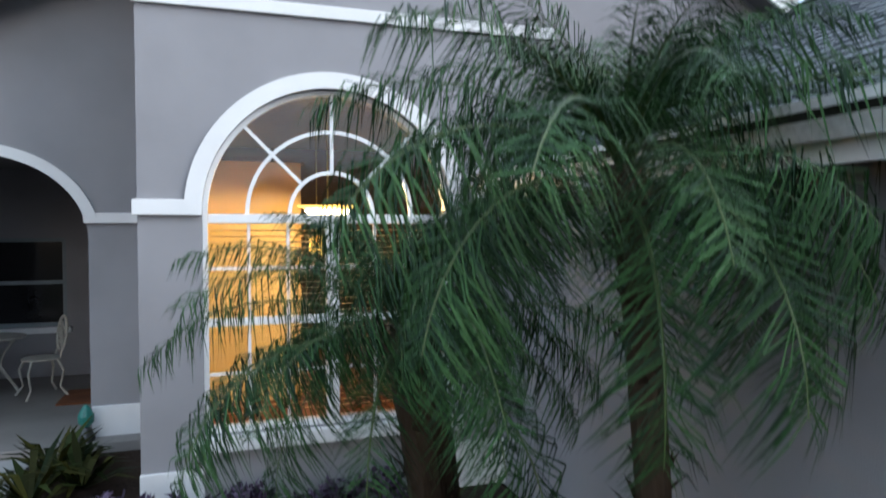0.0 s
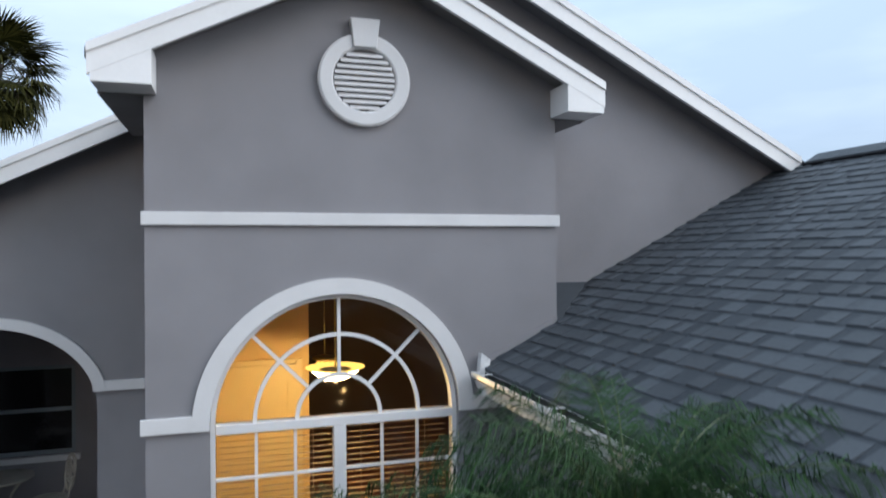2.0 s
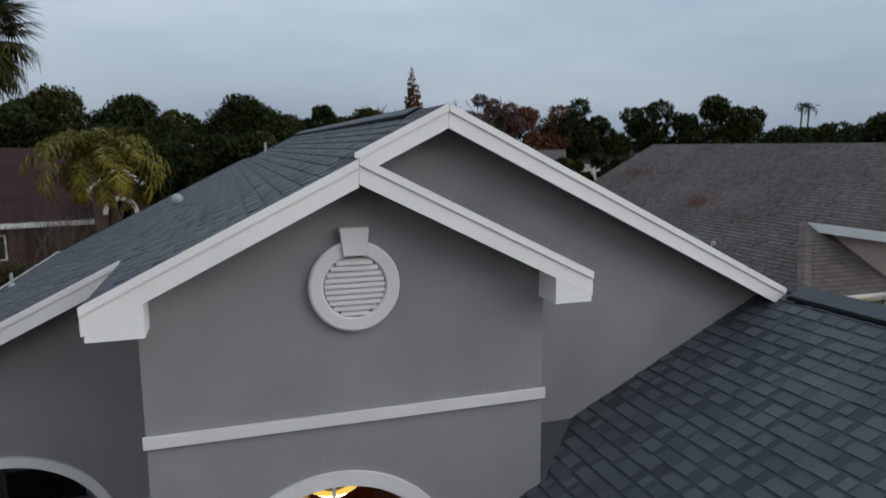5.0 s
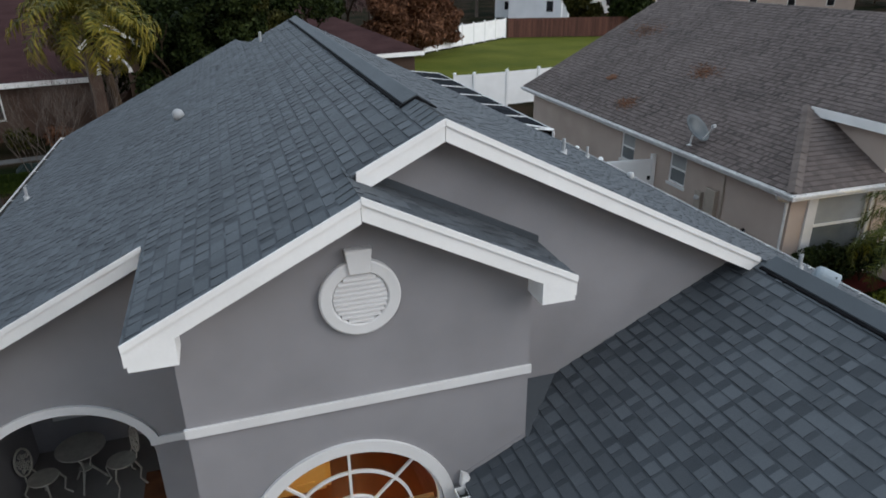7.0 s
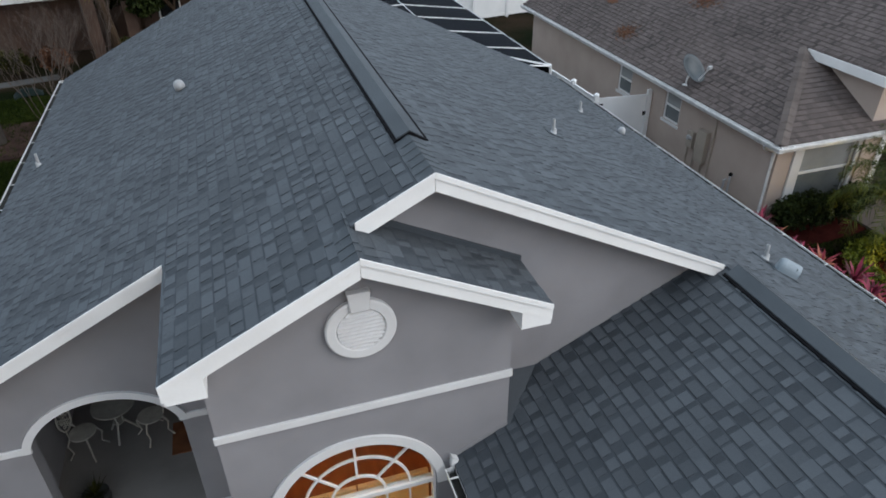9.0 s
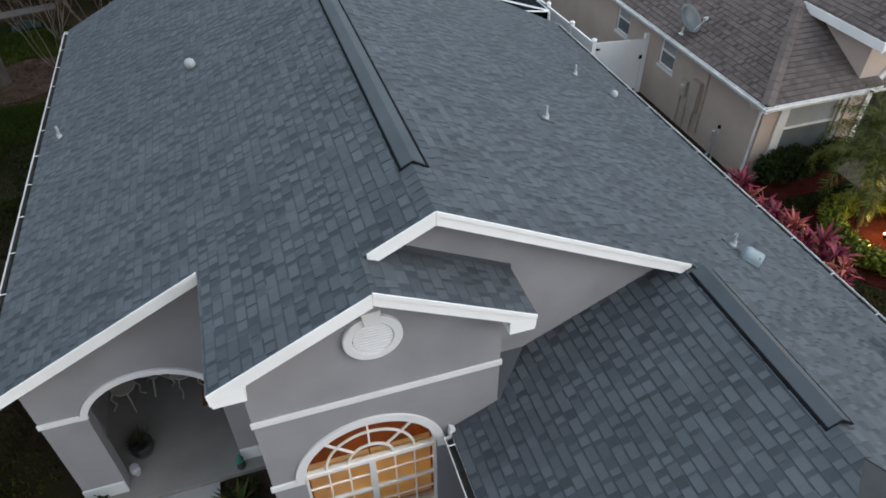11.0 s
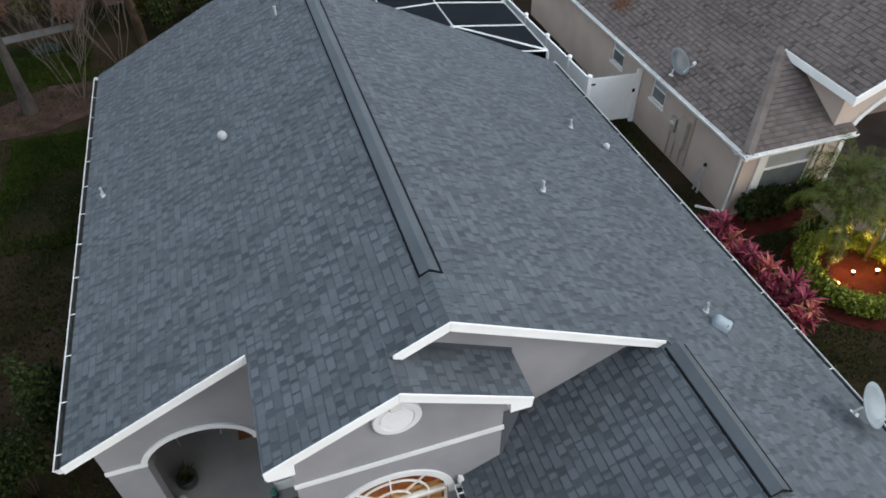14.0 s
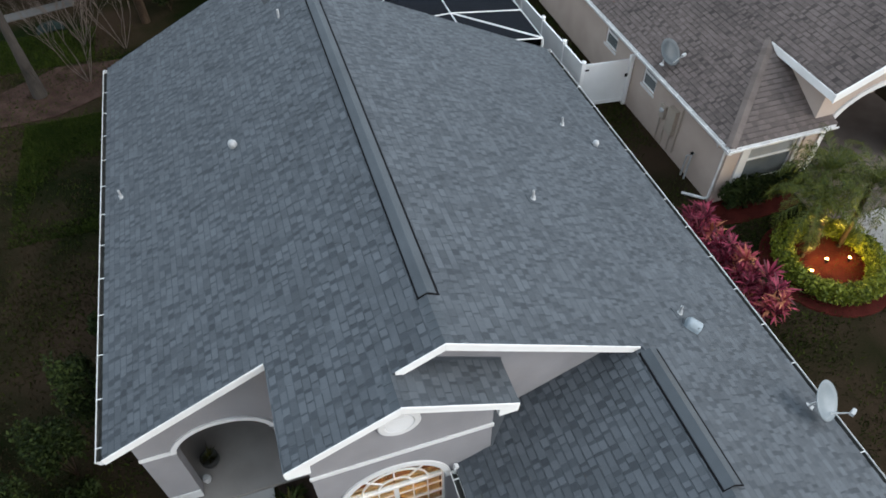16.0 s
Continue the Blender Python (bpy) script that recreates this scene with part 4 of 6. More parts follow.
# Pale pane colour stands in for reflected sky
SKY_PANE = surf("window_glass_with_painted_sky", (0.1, 0.112, 0.118), (0.15, 0.165, 0.17), 1.5, 0.08, 0, 40, spec=0.6)
NX, NZ = 11.4, 2.42


def z_west(x):
    return NZ + SL * (x - NX)


neighbour = thing("house", (0, 0, 0), 0, "tan stucco house with a weathered brown shingle roof", "house")
ROOF["west"] = (z_west, [
    [(NX, 10.6), (13.9, 13.1), (13.9, 24.9), (NX, 24.8)],
    [(13.9, 10.4), (17.8, 10.4), (17.8, 25.2), (13.9, 24.9)],
])
bm = bmesh.new()
for poly in ROOF["west"][1]:
    prism(bm, [(x, y, z_west(x) - 0.012) for x, y in poly], (0, 0, -0.05))
slopes["west"] = part("roof_slope", bm, BROWN_CAP, neighbour)
shingle_slope("west", NX, -1, None, BROWN_SHINGLE, BROWN_DARK, 0.15)


def z_south(y):
    return NZ + SL * (y - 10.6)


# hip end below the entry wing: tabs laid along x
verts, faces, mats = [], [], []
rng = random.Random(5)
tri = [(NX, 10.6), (14.75, 10.6), (14.15, 13.1), (13.9, 13.1)]
for j in range(20):
    y0, y1 = 10.6 + j * 0.134, 10.6 + (j + 1) * 0.134 + 0.002
    x = NX - rng.random() * 0.2
    while x < 14.8:
        w = rng.choice(WIDTHS)
        ym = y0 + (y1 - y0) * BAND
        for low, (ya, yb) in enumerate(((y0, ym), (ym, y1))):
            c = clip_to([(x, ya), (x + w, ya), (x + w, yb), (x, yb)], tri)
            if len(c) < 3:
                continue
            base, n = len(verts), len(c)
            mats += [low] * (n + 1)
            verts += [(px, py, z_south(py) + 0.012 * (1 - (py - y0) / 0.134)) for px, py in c]
            verts += [(px, py, z_south(py) - 0.008) for px, py in c]
            faces.append(tuple(range(base, base + n)))
            faces += [(base + i, base + n + i, base + n + (i + 1) % n, base + (i + 1) % n) for i in range(n)]
        x += w
hip = part("roof_slope", prism(bmesh.new(), [(px, py, z_south(py) - 0.012) for px, py in tri], (0, 0, -0.05)), BROWN_CAP, neighbour)
ob = raw("shingles", verts, faces, BROWN_SHINGLE, hip)
ob.data.materials.append(BROWN_DARK)
ob.data.polygons.foreach_set("material_index", mats)
ob["kind"] = "stuff"
for k in range(14):
    a = 0.02 + k * 0.175
    bm = bmesh.new()
    c = Vector((NX + a, 10.6 + a, NZ + SL * a + 0.012))
    d = Vector((1, 1, SL)) * 0.2
    s1, s2 = Vector((0.1, -0.1, -0.04)), Vector((-0.1, 0.1, -0.04))
    lo = Vector((0, 0, 0.012))
    vs = [bm.verts.new(p) for p in (c + s1 + lo, c + lo * 1.6, c + s2 + lo, c + d + s1, c + d, c + d + s2)]
    bm.faces.new((vs[0], vs[1], vs[4], vs[3]))
    bm.faces.new((vs[1], vs[2], vs[5], vs[4]))
    part("hip_cap", bm, BROWN_CAP, neighbour)
bm = bmesh.new()
prism(bm, [(17.8, 10.4, z_west(17.8) - 0.02), (24.2, 10.4, NZ), (24.2, 25.2, NZ), (17.8, 25.2, z_west(17.8) - 0.02)], (0, 0, -0.05))
part("roof_slope", bm, BROWN_SHINGLE, neighbour)

# walls
NW = 11.75


def wall_west(outer, holes, name="wall"):
    bm = bmesh.new()
    holed(bm, outer, holes, lambda a, b: (NW, a, b), (0.2, 0, 0))
    return part(name, bm, TAN, neighbour)


wall_west([(10.95, 0), (24.5, 0), (24.5, 2.52), (10.95, 2.52)], [[(14.68, 1.25), (15.42, 1.25), (15.42, 2.12), (14.68, 2.12)], [(17.2, 1.25), (17.95, 1.25), (17.95, 2.12), (17.2, 2.12)]])
for y0, y1 in ((14.68, 15.42), (17.2, 17.95)):
    w = part("window", box(bmesh.new(), NW - 0.03, y0 - 0.04, 1.17, NW, y1 + 0.04, 1.249, 0.008), TRIM, neighbour)
    bm = bmesh.new()
    ym = 1.69
    holed(bm, [(y0 + 0.001, 1.251), (y1 - 0.001, 1.251), (y1 - 0.001, 2.119), (y0 + 0.001, 2.119)], [[(y0 + 0.05, 1.3), (y1 - 0.05, 1.3), (y1 - 0.05, 1.66), (y0 + 0.05, 1.66)], [(y0 + 0.05, 1.71), (y1 - 0.05, 1.71), (y1 - 0.05, 2.07), (y0 + 0.05, 2.07)]], lambda a, b: (NW + 0.03, a, b), (0.05, 0, 0))
    part("window_frame", bm, FRAME, w)
    part("pane", box(bmesh.new(), NW + 0.05, y0 + 0.04, 1.29, NW + 0.055, y1 - 0.04, 1.68), SKY_PANE, w)
    part("shade", box(bmesh.new(), NW + 0.05, y0 + 0.04, 1.69, NW + 0.055, y1 - 0.04, 2.08), SKY_SHADE, w)
part("wall", box(bmesh.new(), NW + 0.2, 24.3, 0, 24, 24.5, 2.5), TAN, neighbour)
bm = bmesh.new()
holed(bm, [(NW + 0.201, 0), (14.6, 0), (14.6, 2.5), (NW + 0.201, 2.5)], [[(12.45, 0.55), (14.05, 0.55), (14.05, 2.2), (12.45, 2.2)]], lambda a, b: (a, 10.95, b), (0, 0.2, 0))
part("wall", bm, TAN, neighbour)
w = part("window", box(bmesh.new(), 12.4, 10.87, 0.45, 14.1, 10.949, 0.549, 0.01), TRIM, neighbour)
bm = bmesh.new()
holed(bm, [(12.2, 0.55), (14.3, 0.55), (14.3, 2.42), (12.2, 2.42)], [[(12.46, 0.56), (14.04, 0.56), (14.04, 2.19), (12.46, 2.19)]], lambda a, b: (a, 10.9, b), (0, 0.049, 0))
part("surround", bm, TRIM, w)
bm = bmesh.new()
holed(bm, [(12.451, 0.551), (14.049, 0.551), (14.049, 2.199), (12.451, 2.199)], [[(12.51, 0.61), (13.99, 0.61), (13.99, 1.36), (12.51, 1.36)], [(12.51, 1.42), (13.99, 1.42), (13.99, 2.14), (12.51, 2.14)]], lambda a, b: (a, 10.99, b), (0, 0.06, 0))
part("window_frame", bm, FRAME, w)
part("pane", box(bmesh.new(), 12.5, 11.01, 0.6, 14.0, 11.016, 1.39), SKY_PANE, w)
part("shade", box(bmesh.new(), 12.5, 11.02, 1.4, 14.0, 11.026, 2.15), SKY_SHADE, w)
part("fascia", box(bmesh.new(), NX + 0.005, 10.7, NZ - 0.19, NX + 0.03, 24.8, NZ - 0.062), FASCIA, neighbour)
part("fascia", box(bmesh.new(), NX + 0.005, 10.605, NZ - 0.19, 14.7, 10.63, NZ - 0.062), FASCIA, neighbour)
part("soffit", box(bmesh.new(), NX + 0.031, 10.64, NZ - 0.19, NW + 0.3, 24.7, NZ - 0.175), TRIM, neighbour)
part("soffit", box(bmesh.new(), NW + 0.301, 10.64, NZ - 0.19, 14.7, 11.0, NZ - 0.175), TRIM, neighbour)


def side_gutter(p, q, out):
    """A square-lipped gutter from p to q on the outside given by out."""
    p, q, o = Vector(p), Vector(q), Vector(out)
    bm = bmesh.new()
    z = Vector((0, 0, 1))
    prof = [p, p - z * 0.11, p + o * 0.08 - z * 0.11, p + o * 0.115 - z * 0.04, p + o * 0.115, p + o * 0.1, p + o * 0.1 - z * 0.035, p + o * 0.07 - z * 0.095, p + o * 0.01 - z * 0.095, p + o * 0.01]
    prism(bm, prof, q - p)
    g = part("gutter", bm, GUTTER, neighbour)
    n = int((q - p).length / 0.75)
    for k in range(n):
        c = p + (q - p) * (k + 0.5) / n
        e = (q - p).normalized() * 0.012
        bm = bmesh.new()
        prism(bm, [c - e - z * 0.004, c + e - z * 0.004, c + e + o * 0.11 - z * 0.004, c - e + o * 0.11 - z * 0.004], (0, 0, 0.006))
        part("hanger", bm, GUTTER, g)


side_gutter((NX, 10.49, NZ - 0.02), (NX, 24.8, NZ - 0.02), (-1, 0, 0))
side_gutter((NX - 0.11, 10.6, NZ - 0.021), (14.72, 10.6, NZ - 0.021), (0, -1, 0))
bm = bmesh.new()
tube(bm, [(NX - 0.06, 11.0, NZ - 0.13), (NX - 0.02, 11.0, NZ - 0.22), (NW - 0.05, 11.02, NZ - 0.36), (NW - 0.05, 11.02, 0.2), (NW - 0.1, 11.1, 0.1), (NW - 0.55, 11.55, 0.06)], 0.042, 8)
part("downspout", bm, GUTTER, neighbour, "white metal downspout with a kicked-out foot")
# meter box, conduits and hose bib
GREY_BOX = surf("beige_painted_box", (0.3, 0.26, 0.22), (0.38, 0.33, 0.28), 3.0, 0.6, 0.0005, 50)
meter = part("meter_box", box(bmesh.new(), NW - 0.14, 13.25, 0.75, NW - 0.001, 13.62, 1.62, 0.012), GREY_BOX, neighbour)
part("meter", lathe(bmesh.new(), [(0.09, 0), (0.09, 0.06), (0.07, 0.09)], (NW - 0.1, 13.95, 1.2), 14), LEAD, meter)
part("meter_base", box(bmesh.new(), NW - 0.1, 13.83, 0.95, NW - 0.001, 14.08, 1.4, 0.01), GREY_BOX, meter)
for y, z0, z1 in ((13.75, 0.05, 1.0), (14.05, 0.05, 0.95), (13.1, 0.2, 2.2), (13.4, 0.1, 0.76)):
    part("conduit", tube(bmesh.new(), [(NW - 0.03, y, z0), (NW - 0.03, y, z1)], 0.022, 8), GREY_BOX, neighbour)
for y in (12.12, 12.3):
    part("standpipe", tube(bmesh.new(), [(NW - 0.12, y, 0.0), (NW - 0.12, y, 0.75 + 0.2 * (y < 12.2)), (NW - 0.04, y, 0.75 + 0.2 * (y < 12.2))], 0.03, 8), LEAD, neighbour)
part("valve", lathe(bmesh.new(), [(0.045, 0), (0.05, 0.05), (0.03, 0.08)], (NW - 0.12, 12.12, 0.95), 10), BLACK, neighbour)
satellite_dish((11.62, 14.45, z_west(11.62)), 20, 42, DISH_GREY, 0.4, 0.3)
# entry wing
part("wall", box(bmesh.new(), 14.15, 11.1, 0, 14.3, 14, 3.66), TAN, neighbour)
bm = bmesh.new()
holed(bm, [(14.15, 0), (21.4, 0), (21.4, 3.68), (17.8, z_west(17.8) - 0.07), (14.15, z_west(14.15) - 0.07)], [[(14.75, 0.02), (18.15, 0.02)] + arc(16.45, 2.0, 1.7, 1.25, 0, 180, 24)], lambda a, b: (a, 10.85, b), (0, 0.25, 0))
part("wall", bm, TAN, neighbour)
nb_arch = part("arch_trim", bmesh.new(), TRIM, neighbour)
bm = bmesh.new()
a, b = arc(16.45, 2.0, 1.702, 1.252, 0, 180, 28), arc(16.45, 2.0, 1.86, 1.41, 0, 180, 28)
prism(bm, [(p[0], 10.8, p[1]) for p in a + b[::-1]], (0, 0.049, 0))
bmesh.ops.recalc_face_normals(bm, faces=bm.faces)
bm.to_mesh(nb_arch.data)
bm.free()
for x in (14.59, 18.152):
    part("pilaster", box(bmesh.new(), x, 10.8, 0, x + 0.158, 10.849, 1.999, 0.008), TRIM, neighbour)
part("wall", box(bmesh.new(), 14.3, 13.8, 0, 20, 14.0, 3.6), TAN, neighbour)
part("fascia", box(bmesh.new(), 13.88, 10.41, z_west(13.9) - 0.22, 13.905, 13.0, z_west(13.9) - 0.0), FASCIA, neighbour)
bm = bmesh.new()
prism(bm, [(13.88, 10.37, z_west(13.88) - 0.24), (17.79, 10.37, z_west(17.79) - 0.24), (17.79, 10.37, z_west(17.79) + 0.01), (13.88, 10.37, z_west(13.88) + 0.01)], (0, 0.035, 0))
part("fascia", bm, FASCIA, neighbour)
part("entry_floor", box(bmesh.new(), 14.3, 9.2, 0.01, 20, 13.8, 0.08), BROWN_CAP, neighbour)
# unseen ceiling, added to keep daylight out of the entry recess
part("entry_ceiling", box(bmesh.new(), 14.3, 11.1, 3.38, 20, 13.8, 3.42), TAN, neighbour)

# ---- white vinyl fence and gate ----
VINYL = surf("white_vinyl", (0.76, 0.765, 0.77), (0.85, 0.855, 0.86), 1.5, 0.45, 0.0002, 40, fine=0.2)


def vinyl_fence(points, label, high=1.75):
    f = thing("fence", (*points[0], 0), 0, label, "fence")
    o = Vector((*points[0], 0))
    for i, p in enumerate(points):
        c = Vector((*p, 0)) - o
        bm = bmesh.new()
        box(bm, c.x - 0.065, c.y - 0.065, 0, c.x + 0.065, c.y + 0.065, high + 0.06, 0.008)
        post = part("post", bm, VINYL, f)
        bm = bmesh.new()
        lathe(bm, [(0.105, high + 0.06), (0.105, high + 0.085), (0.02, high + 0.14)], (c.x, c.y, 0), 4)
        part("cap", bm, VINYL, post)
        if i + 1 < len(points):
            q = Vector((*points[i + 1], 0)) - o
            d = (q - c).normalized()
            s = Vector((-d.y, d.x, 0)) * 0.02
            a, b = c + d * 0.066, q - d * 0.066
            for z0, z1, k in ((0.08, 0.2, 1.3), (high - 0.13, high, 1.3), (0.201, high - 0.131, 0.7)):
                bm = bmesh.new()
                up = Vector((0, 0, z0))
                prism(bm, [a + s * k + up, b + s * k + up, b - s * k + up, a - s * k + up], (0, 0, z1 - z0))
                part("panel" if k < 1 else "rail", bm, VINYL, f)
    return f


vinyl_fence([(10.02, 16.25), (9.98, 17.6), (9.92, 19.2), (9.86, 20.9), (9.8, 22.7), (9.74, 24.5), (9.68, 26.3), (9.62, 28.1), (9.56, 29.9)], "white vinyl privacy fence with capped posts along the side yard")
gate = thing("gate", (10.1, 16.25, 0), -6, "closed white vinyl gate with black hinges and latch", "gate")
part("gate_panel", box(bmesh.new(), 0.02, -0.022, 0.12, 1.5, 0.022, 1.72, 0.006), VINYL, gate)
for z in (0.15, 1.6):
    part("rail", box(bmesh.new(), 0.02, -0.035, z, 1.5, 0.035, z + 0.12, 0.006), VINYL, gate)
part("gate_post", box(bmesh.new(), 1.515, -0.065, 0, 1.645, 0.065, 1.86, 0.008), VINYL, gate)
for z in (0.4, 1.5):
    part("hinge", box(bmesh.new(), -0.02, -0.045, z, 0.14, -0.036, z + 0.06, 0.003), BLACK, gate)
part("latch", box(bmesh.new(), 1.42, -0.05, 1.1, 1.54, -0.036, 1.22, 0.004), BLACK, gate)
vinyl_fence([(11.0, 32.2), (12.0, 32.1), (13.9, 32.4), (15.8, 32.7), (17.6, 33.0)], "white vinyl fence across the back of the yards")
vinyl_fence([(14.2 + 1.5 * k, 52.9 + 1.17 * k) for k in range(9)], "long white vinyl fence beside the far lawn")
WOOD_FENCE = surf("red_brown_fence_boards", (0.07, 0.03, 0.022), (0.13, 0.055, 0.04), 1.5, 0.9, 0.002, 30, stretch=(4, 4, 0.3), vary=0.5)
far_fence = thing("fence", (26.4, 62.2, 0), -14, "red-brown wooden board fence behind the far lawn", "fence")
for k in range(90):
    part("board", box(bmesh.new(), k * 0.145, -0.012, 0.02, k * 0.145 + 0.135, 0.012, 1.75 + 0.03 * random.random()), WOOD_FENCE, far_fence)

# ---- pool cage behind the house ----
m_screen, sn, sl, sb = shader("dark_insect_screen")
sb.inputs["Base Color"].default_value, sb.inputs["Roughness"].default_value = (0.008, 0.01, 0.014, 1), 0.9
sb.inputs["Specular IOR Level"].default_value = 0.1
s_tr, s_mx, s_out = sn.new("ShaderNodeBsdfTransparent"), sn.new("ShaderNodeMixShader"), sn["Material Output"]
s_mx.inputs["Fac"].default_value = 0.9
sl.new(s_tr.outputs[0], s_mx.inputs[1])
sl.new(sb.outputs[0], s_mx.inputs[2])
sl.new(s_mx.outputs[0], s_out.inputs["Surface"])
cage = thing("pool_cage", (0, 0, 0), 0, "pool enclosure of white aluminium beams and dark insect screen", "screen enclosure")
CX0, CX1, CY0, CY1 = 2.6, 8.75, 16.75, 27.5


def cage_z(x):
    return 2.65 + 0.32 * min(1.0, (CX1 - x) / 2.4)


def beam(bm, p, q, w=0.024):
    return tube(bm, [p, q], w, 4)


n_bay = 6
for k in range(n_bay + 1):
    y = CY0 + (CY1 - CY0) * k / n_bay
    for xa, xb in ((CX1, CX1 - 2.4), (CX1 - 2.4, CX0)):
        part("beam", beam(bmesh.new(), (xa, y, cage_z(xa)), (xb, y, cage_z(xb))), FRAME, cage)
    part("upright", beam(bmesh.new(), (CX1, y, 0), (CX1, y, 2.6), 0.04), FRAME, cage)
    if k < n_bay:
        y2 = CY0 + (CY1 - CY0) * (k + 1) / n_bay
        for xa, xb in ((CX1, CX1 - 2.4), (CX1 - 2.4, CX0)):
            bm = bmesh.new()
            prism(bm, [(xa, y + 0.03, cage_z(xa)), (xb, y + 0.03, cage_z(xb)), (xb, y2 - 0.03, cage_z(xb)), (xa, y2 - 0.03, cage_z(xa))], (0, 0, 0.004))
            part("screen_panel", bm, m_screen, cage)
        part("screen_panel", box(bmesh.new(), CX1 - 0.002, y + 0.03, 0.1, CX1 + 0.002, y2 - 0.03, 2.6), m_screen, cage)
for x in (CX1, CX1 - 2.4, CX1 - 4.2):
    part("purlin", beam(bmesh.new(), (x, CY0, cage_z(x)), (x, CY1, cage_z(x))), FRAME, cage)
part("purlin", beam(bmesh.new(), (CX1, CY0, 2.66), (CX1 - 2.4, CY0 + 1.8, cage_z(CX1 - 2.4)), 0.035), FRAME, cage)
tagged(mesh_ob("pool_deck", box(bmesh.new(), 2.0, 16.6, 0.0, 8.9, 27.6, 0.05), CONCRETE), "concrete pool deck under the screen cage", "paving", kind="structure")

# ---- leaves, palms and trees ----
LEAF_DARK = surf("dark_green_leaf", (0.006, 0.011, 0.003), (0.03, 0.042, 0.011), 0.8, 0.6, 0, 40, vary=0.7, spec=0.08)
LEAF_OLIVE = surf("olive_leaf", (0.014, 0.016, 0.003), (0.052, 0.05, 0.012), 0.8, 0.6, 0, 40, vary=0.7, spec=0.08)
LEAF_YELLOW = surf("yellow_green_palm_leaf", (0.11, 0.1, 0.008), (0.3, 0.25, 0.025), 0.8, 0.55, 0, 40, vary=0.6, spec=0.2)
LEAF_RUST = surf("rust_brown_leaf", (0.07, 0.032, 0.018), (0.16, 0.075, 0.042), 0.6, 0.7, 0, 40, vary=0.7, spec=0.1)
LEAF_MAUVE = surf("mauve_bare_twigs", (0.08, 0.05, 0.048), (0.16, 0.1, 0.095), 0.6, 0.8, 0, 40, vary=0.6, spec=0.1)
PALM_GREEN = surf("palm_frond_green", (0.006, 0.022, 0.007), (0.036, 0.088, 0.024), 1.2, 0.6, 0, 40, spec=0.2, vary=0.75)
QUEEN = surf("yellowed_queen_palm_leaf", (0.05, 0.055, 0.006), (0.19, 0.15, 0.015), 0.8, 0.55, 0, 40, vary=0.7, spec=0.2)
# Yellower than the other palms: spotlight glow is put into this leaf colour
LIT_PALM = surf("date_palm_leaf_with_spot_glow", (0.016, 0.026, 0.004), (0.085, 0.095, 0.014), 1.0, 0.6, 0, 40, vary=0.7, spec=0.15)
PALM_STEM = surf("palm_rachis", (0.03, 0.055, 0.014), (0.08, 0.11, 0.03), 2.0, 0.45, 0, 40)
BARK = surf("palm_trunk_fibre", (0.018, 0.012, 0.008), (0.07, 0.048, 0.032), 3.0, 0.95, 0.012, 30, stretch=(1, 1, 0.5), spec=0.1)
BARK_GREY = surf("grey_bark", (0.016, 0.013, 0.011), (0.062, 0.053, 0.046), 3.0, 0.95, 0.006, 30, stretch=(1, 1, 0.4))
TWIG = surf("pale_bare_twig", (0.06, 0.045, 0.038), (0.125, 0.098, 0.083), 3.0, 0.9, 0.002, 40)
CROTON = surf("crimson_croton_leaf", (0.0765, 0.0102, 0.0213), (0.272, 0.034, 0.068), 1.5, 0.5, 0, 40, vary=0.8, spec=0.2)
CROTON_PINK = surf("pink_orange_croton_leaf", (0.262, 0.0375, 0.0525), (0.375, 0.15, 0.075), 1.5, 0.5, 0, 40, vary=0.8, spec=0.2)
# Hedge green lightened towards yellow to carry the spotlights' glow
HEDGE = surf("hedge_leaf_with_spot_glow", (0.045, 0.06, 0.006), (0.18, 0.2, 0.02), 1.0, 0.55, 0, 40, vary=0.7, spec=0.2)
PURPLE = surf("purple_leaf", (0.02, 0.012, 0.025), (0.085, 0.06, 0.1), 1.5, 0.5, 0, 40, vary=0.8, spec=0.15)


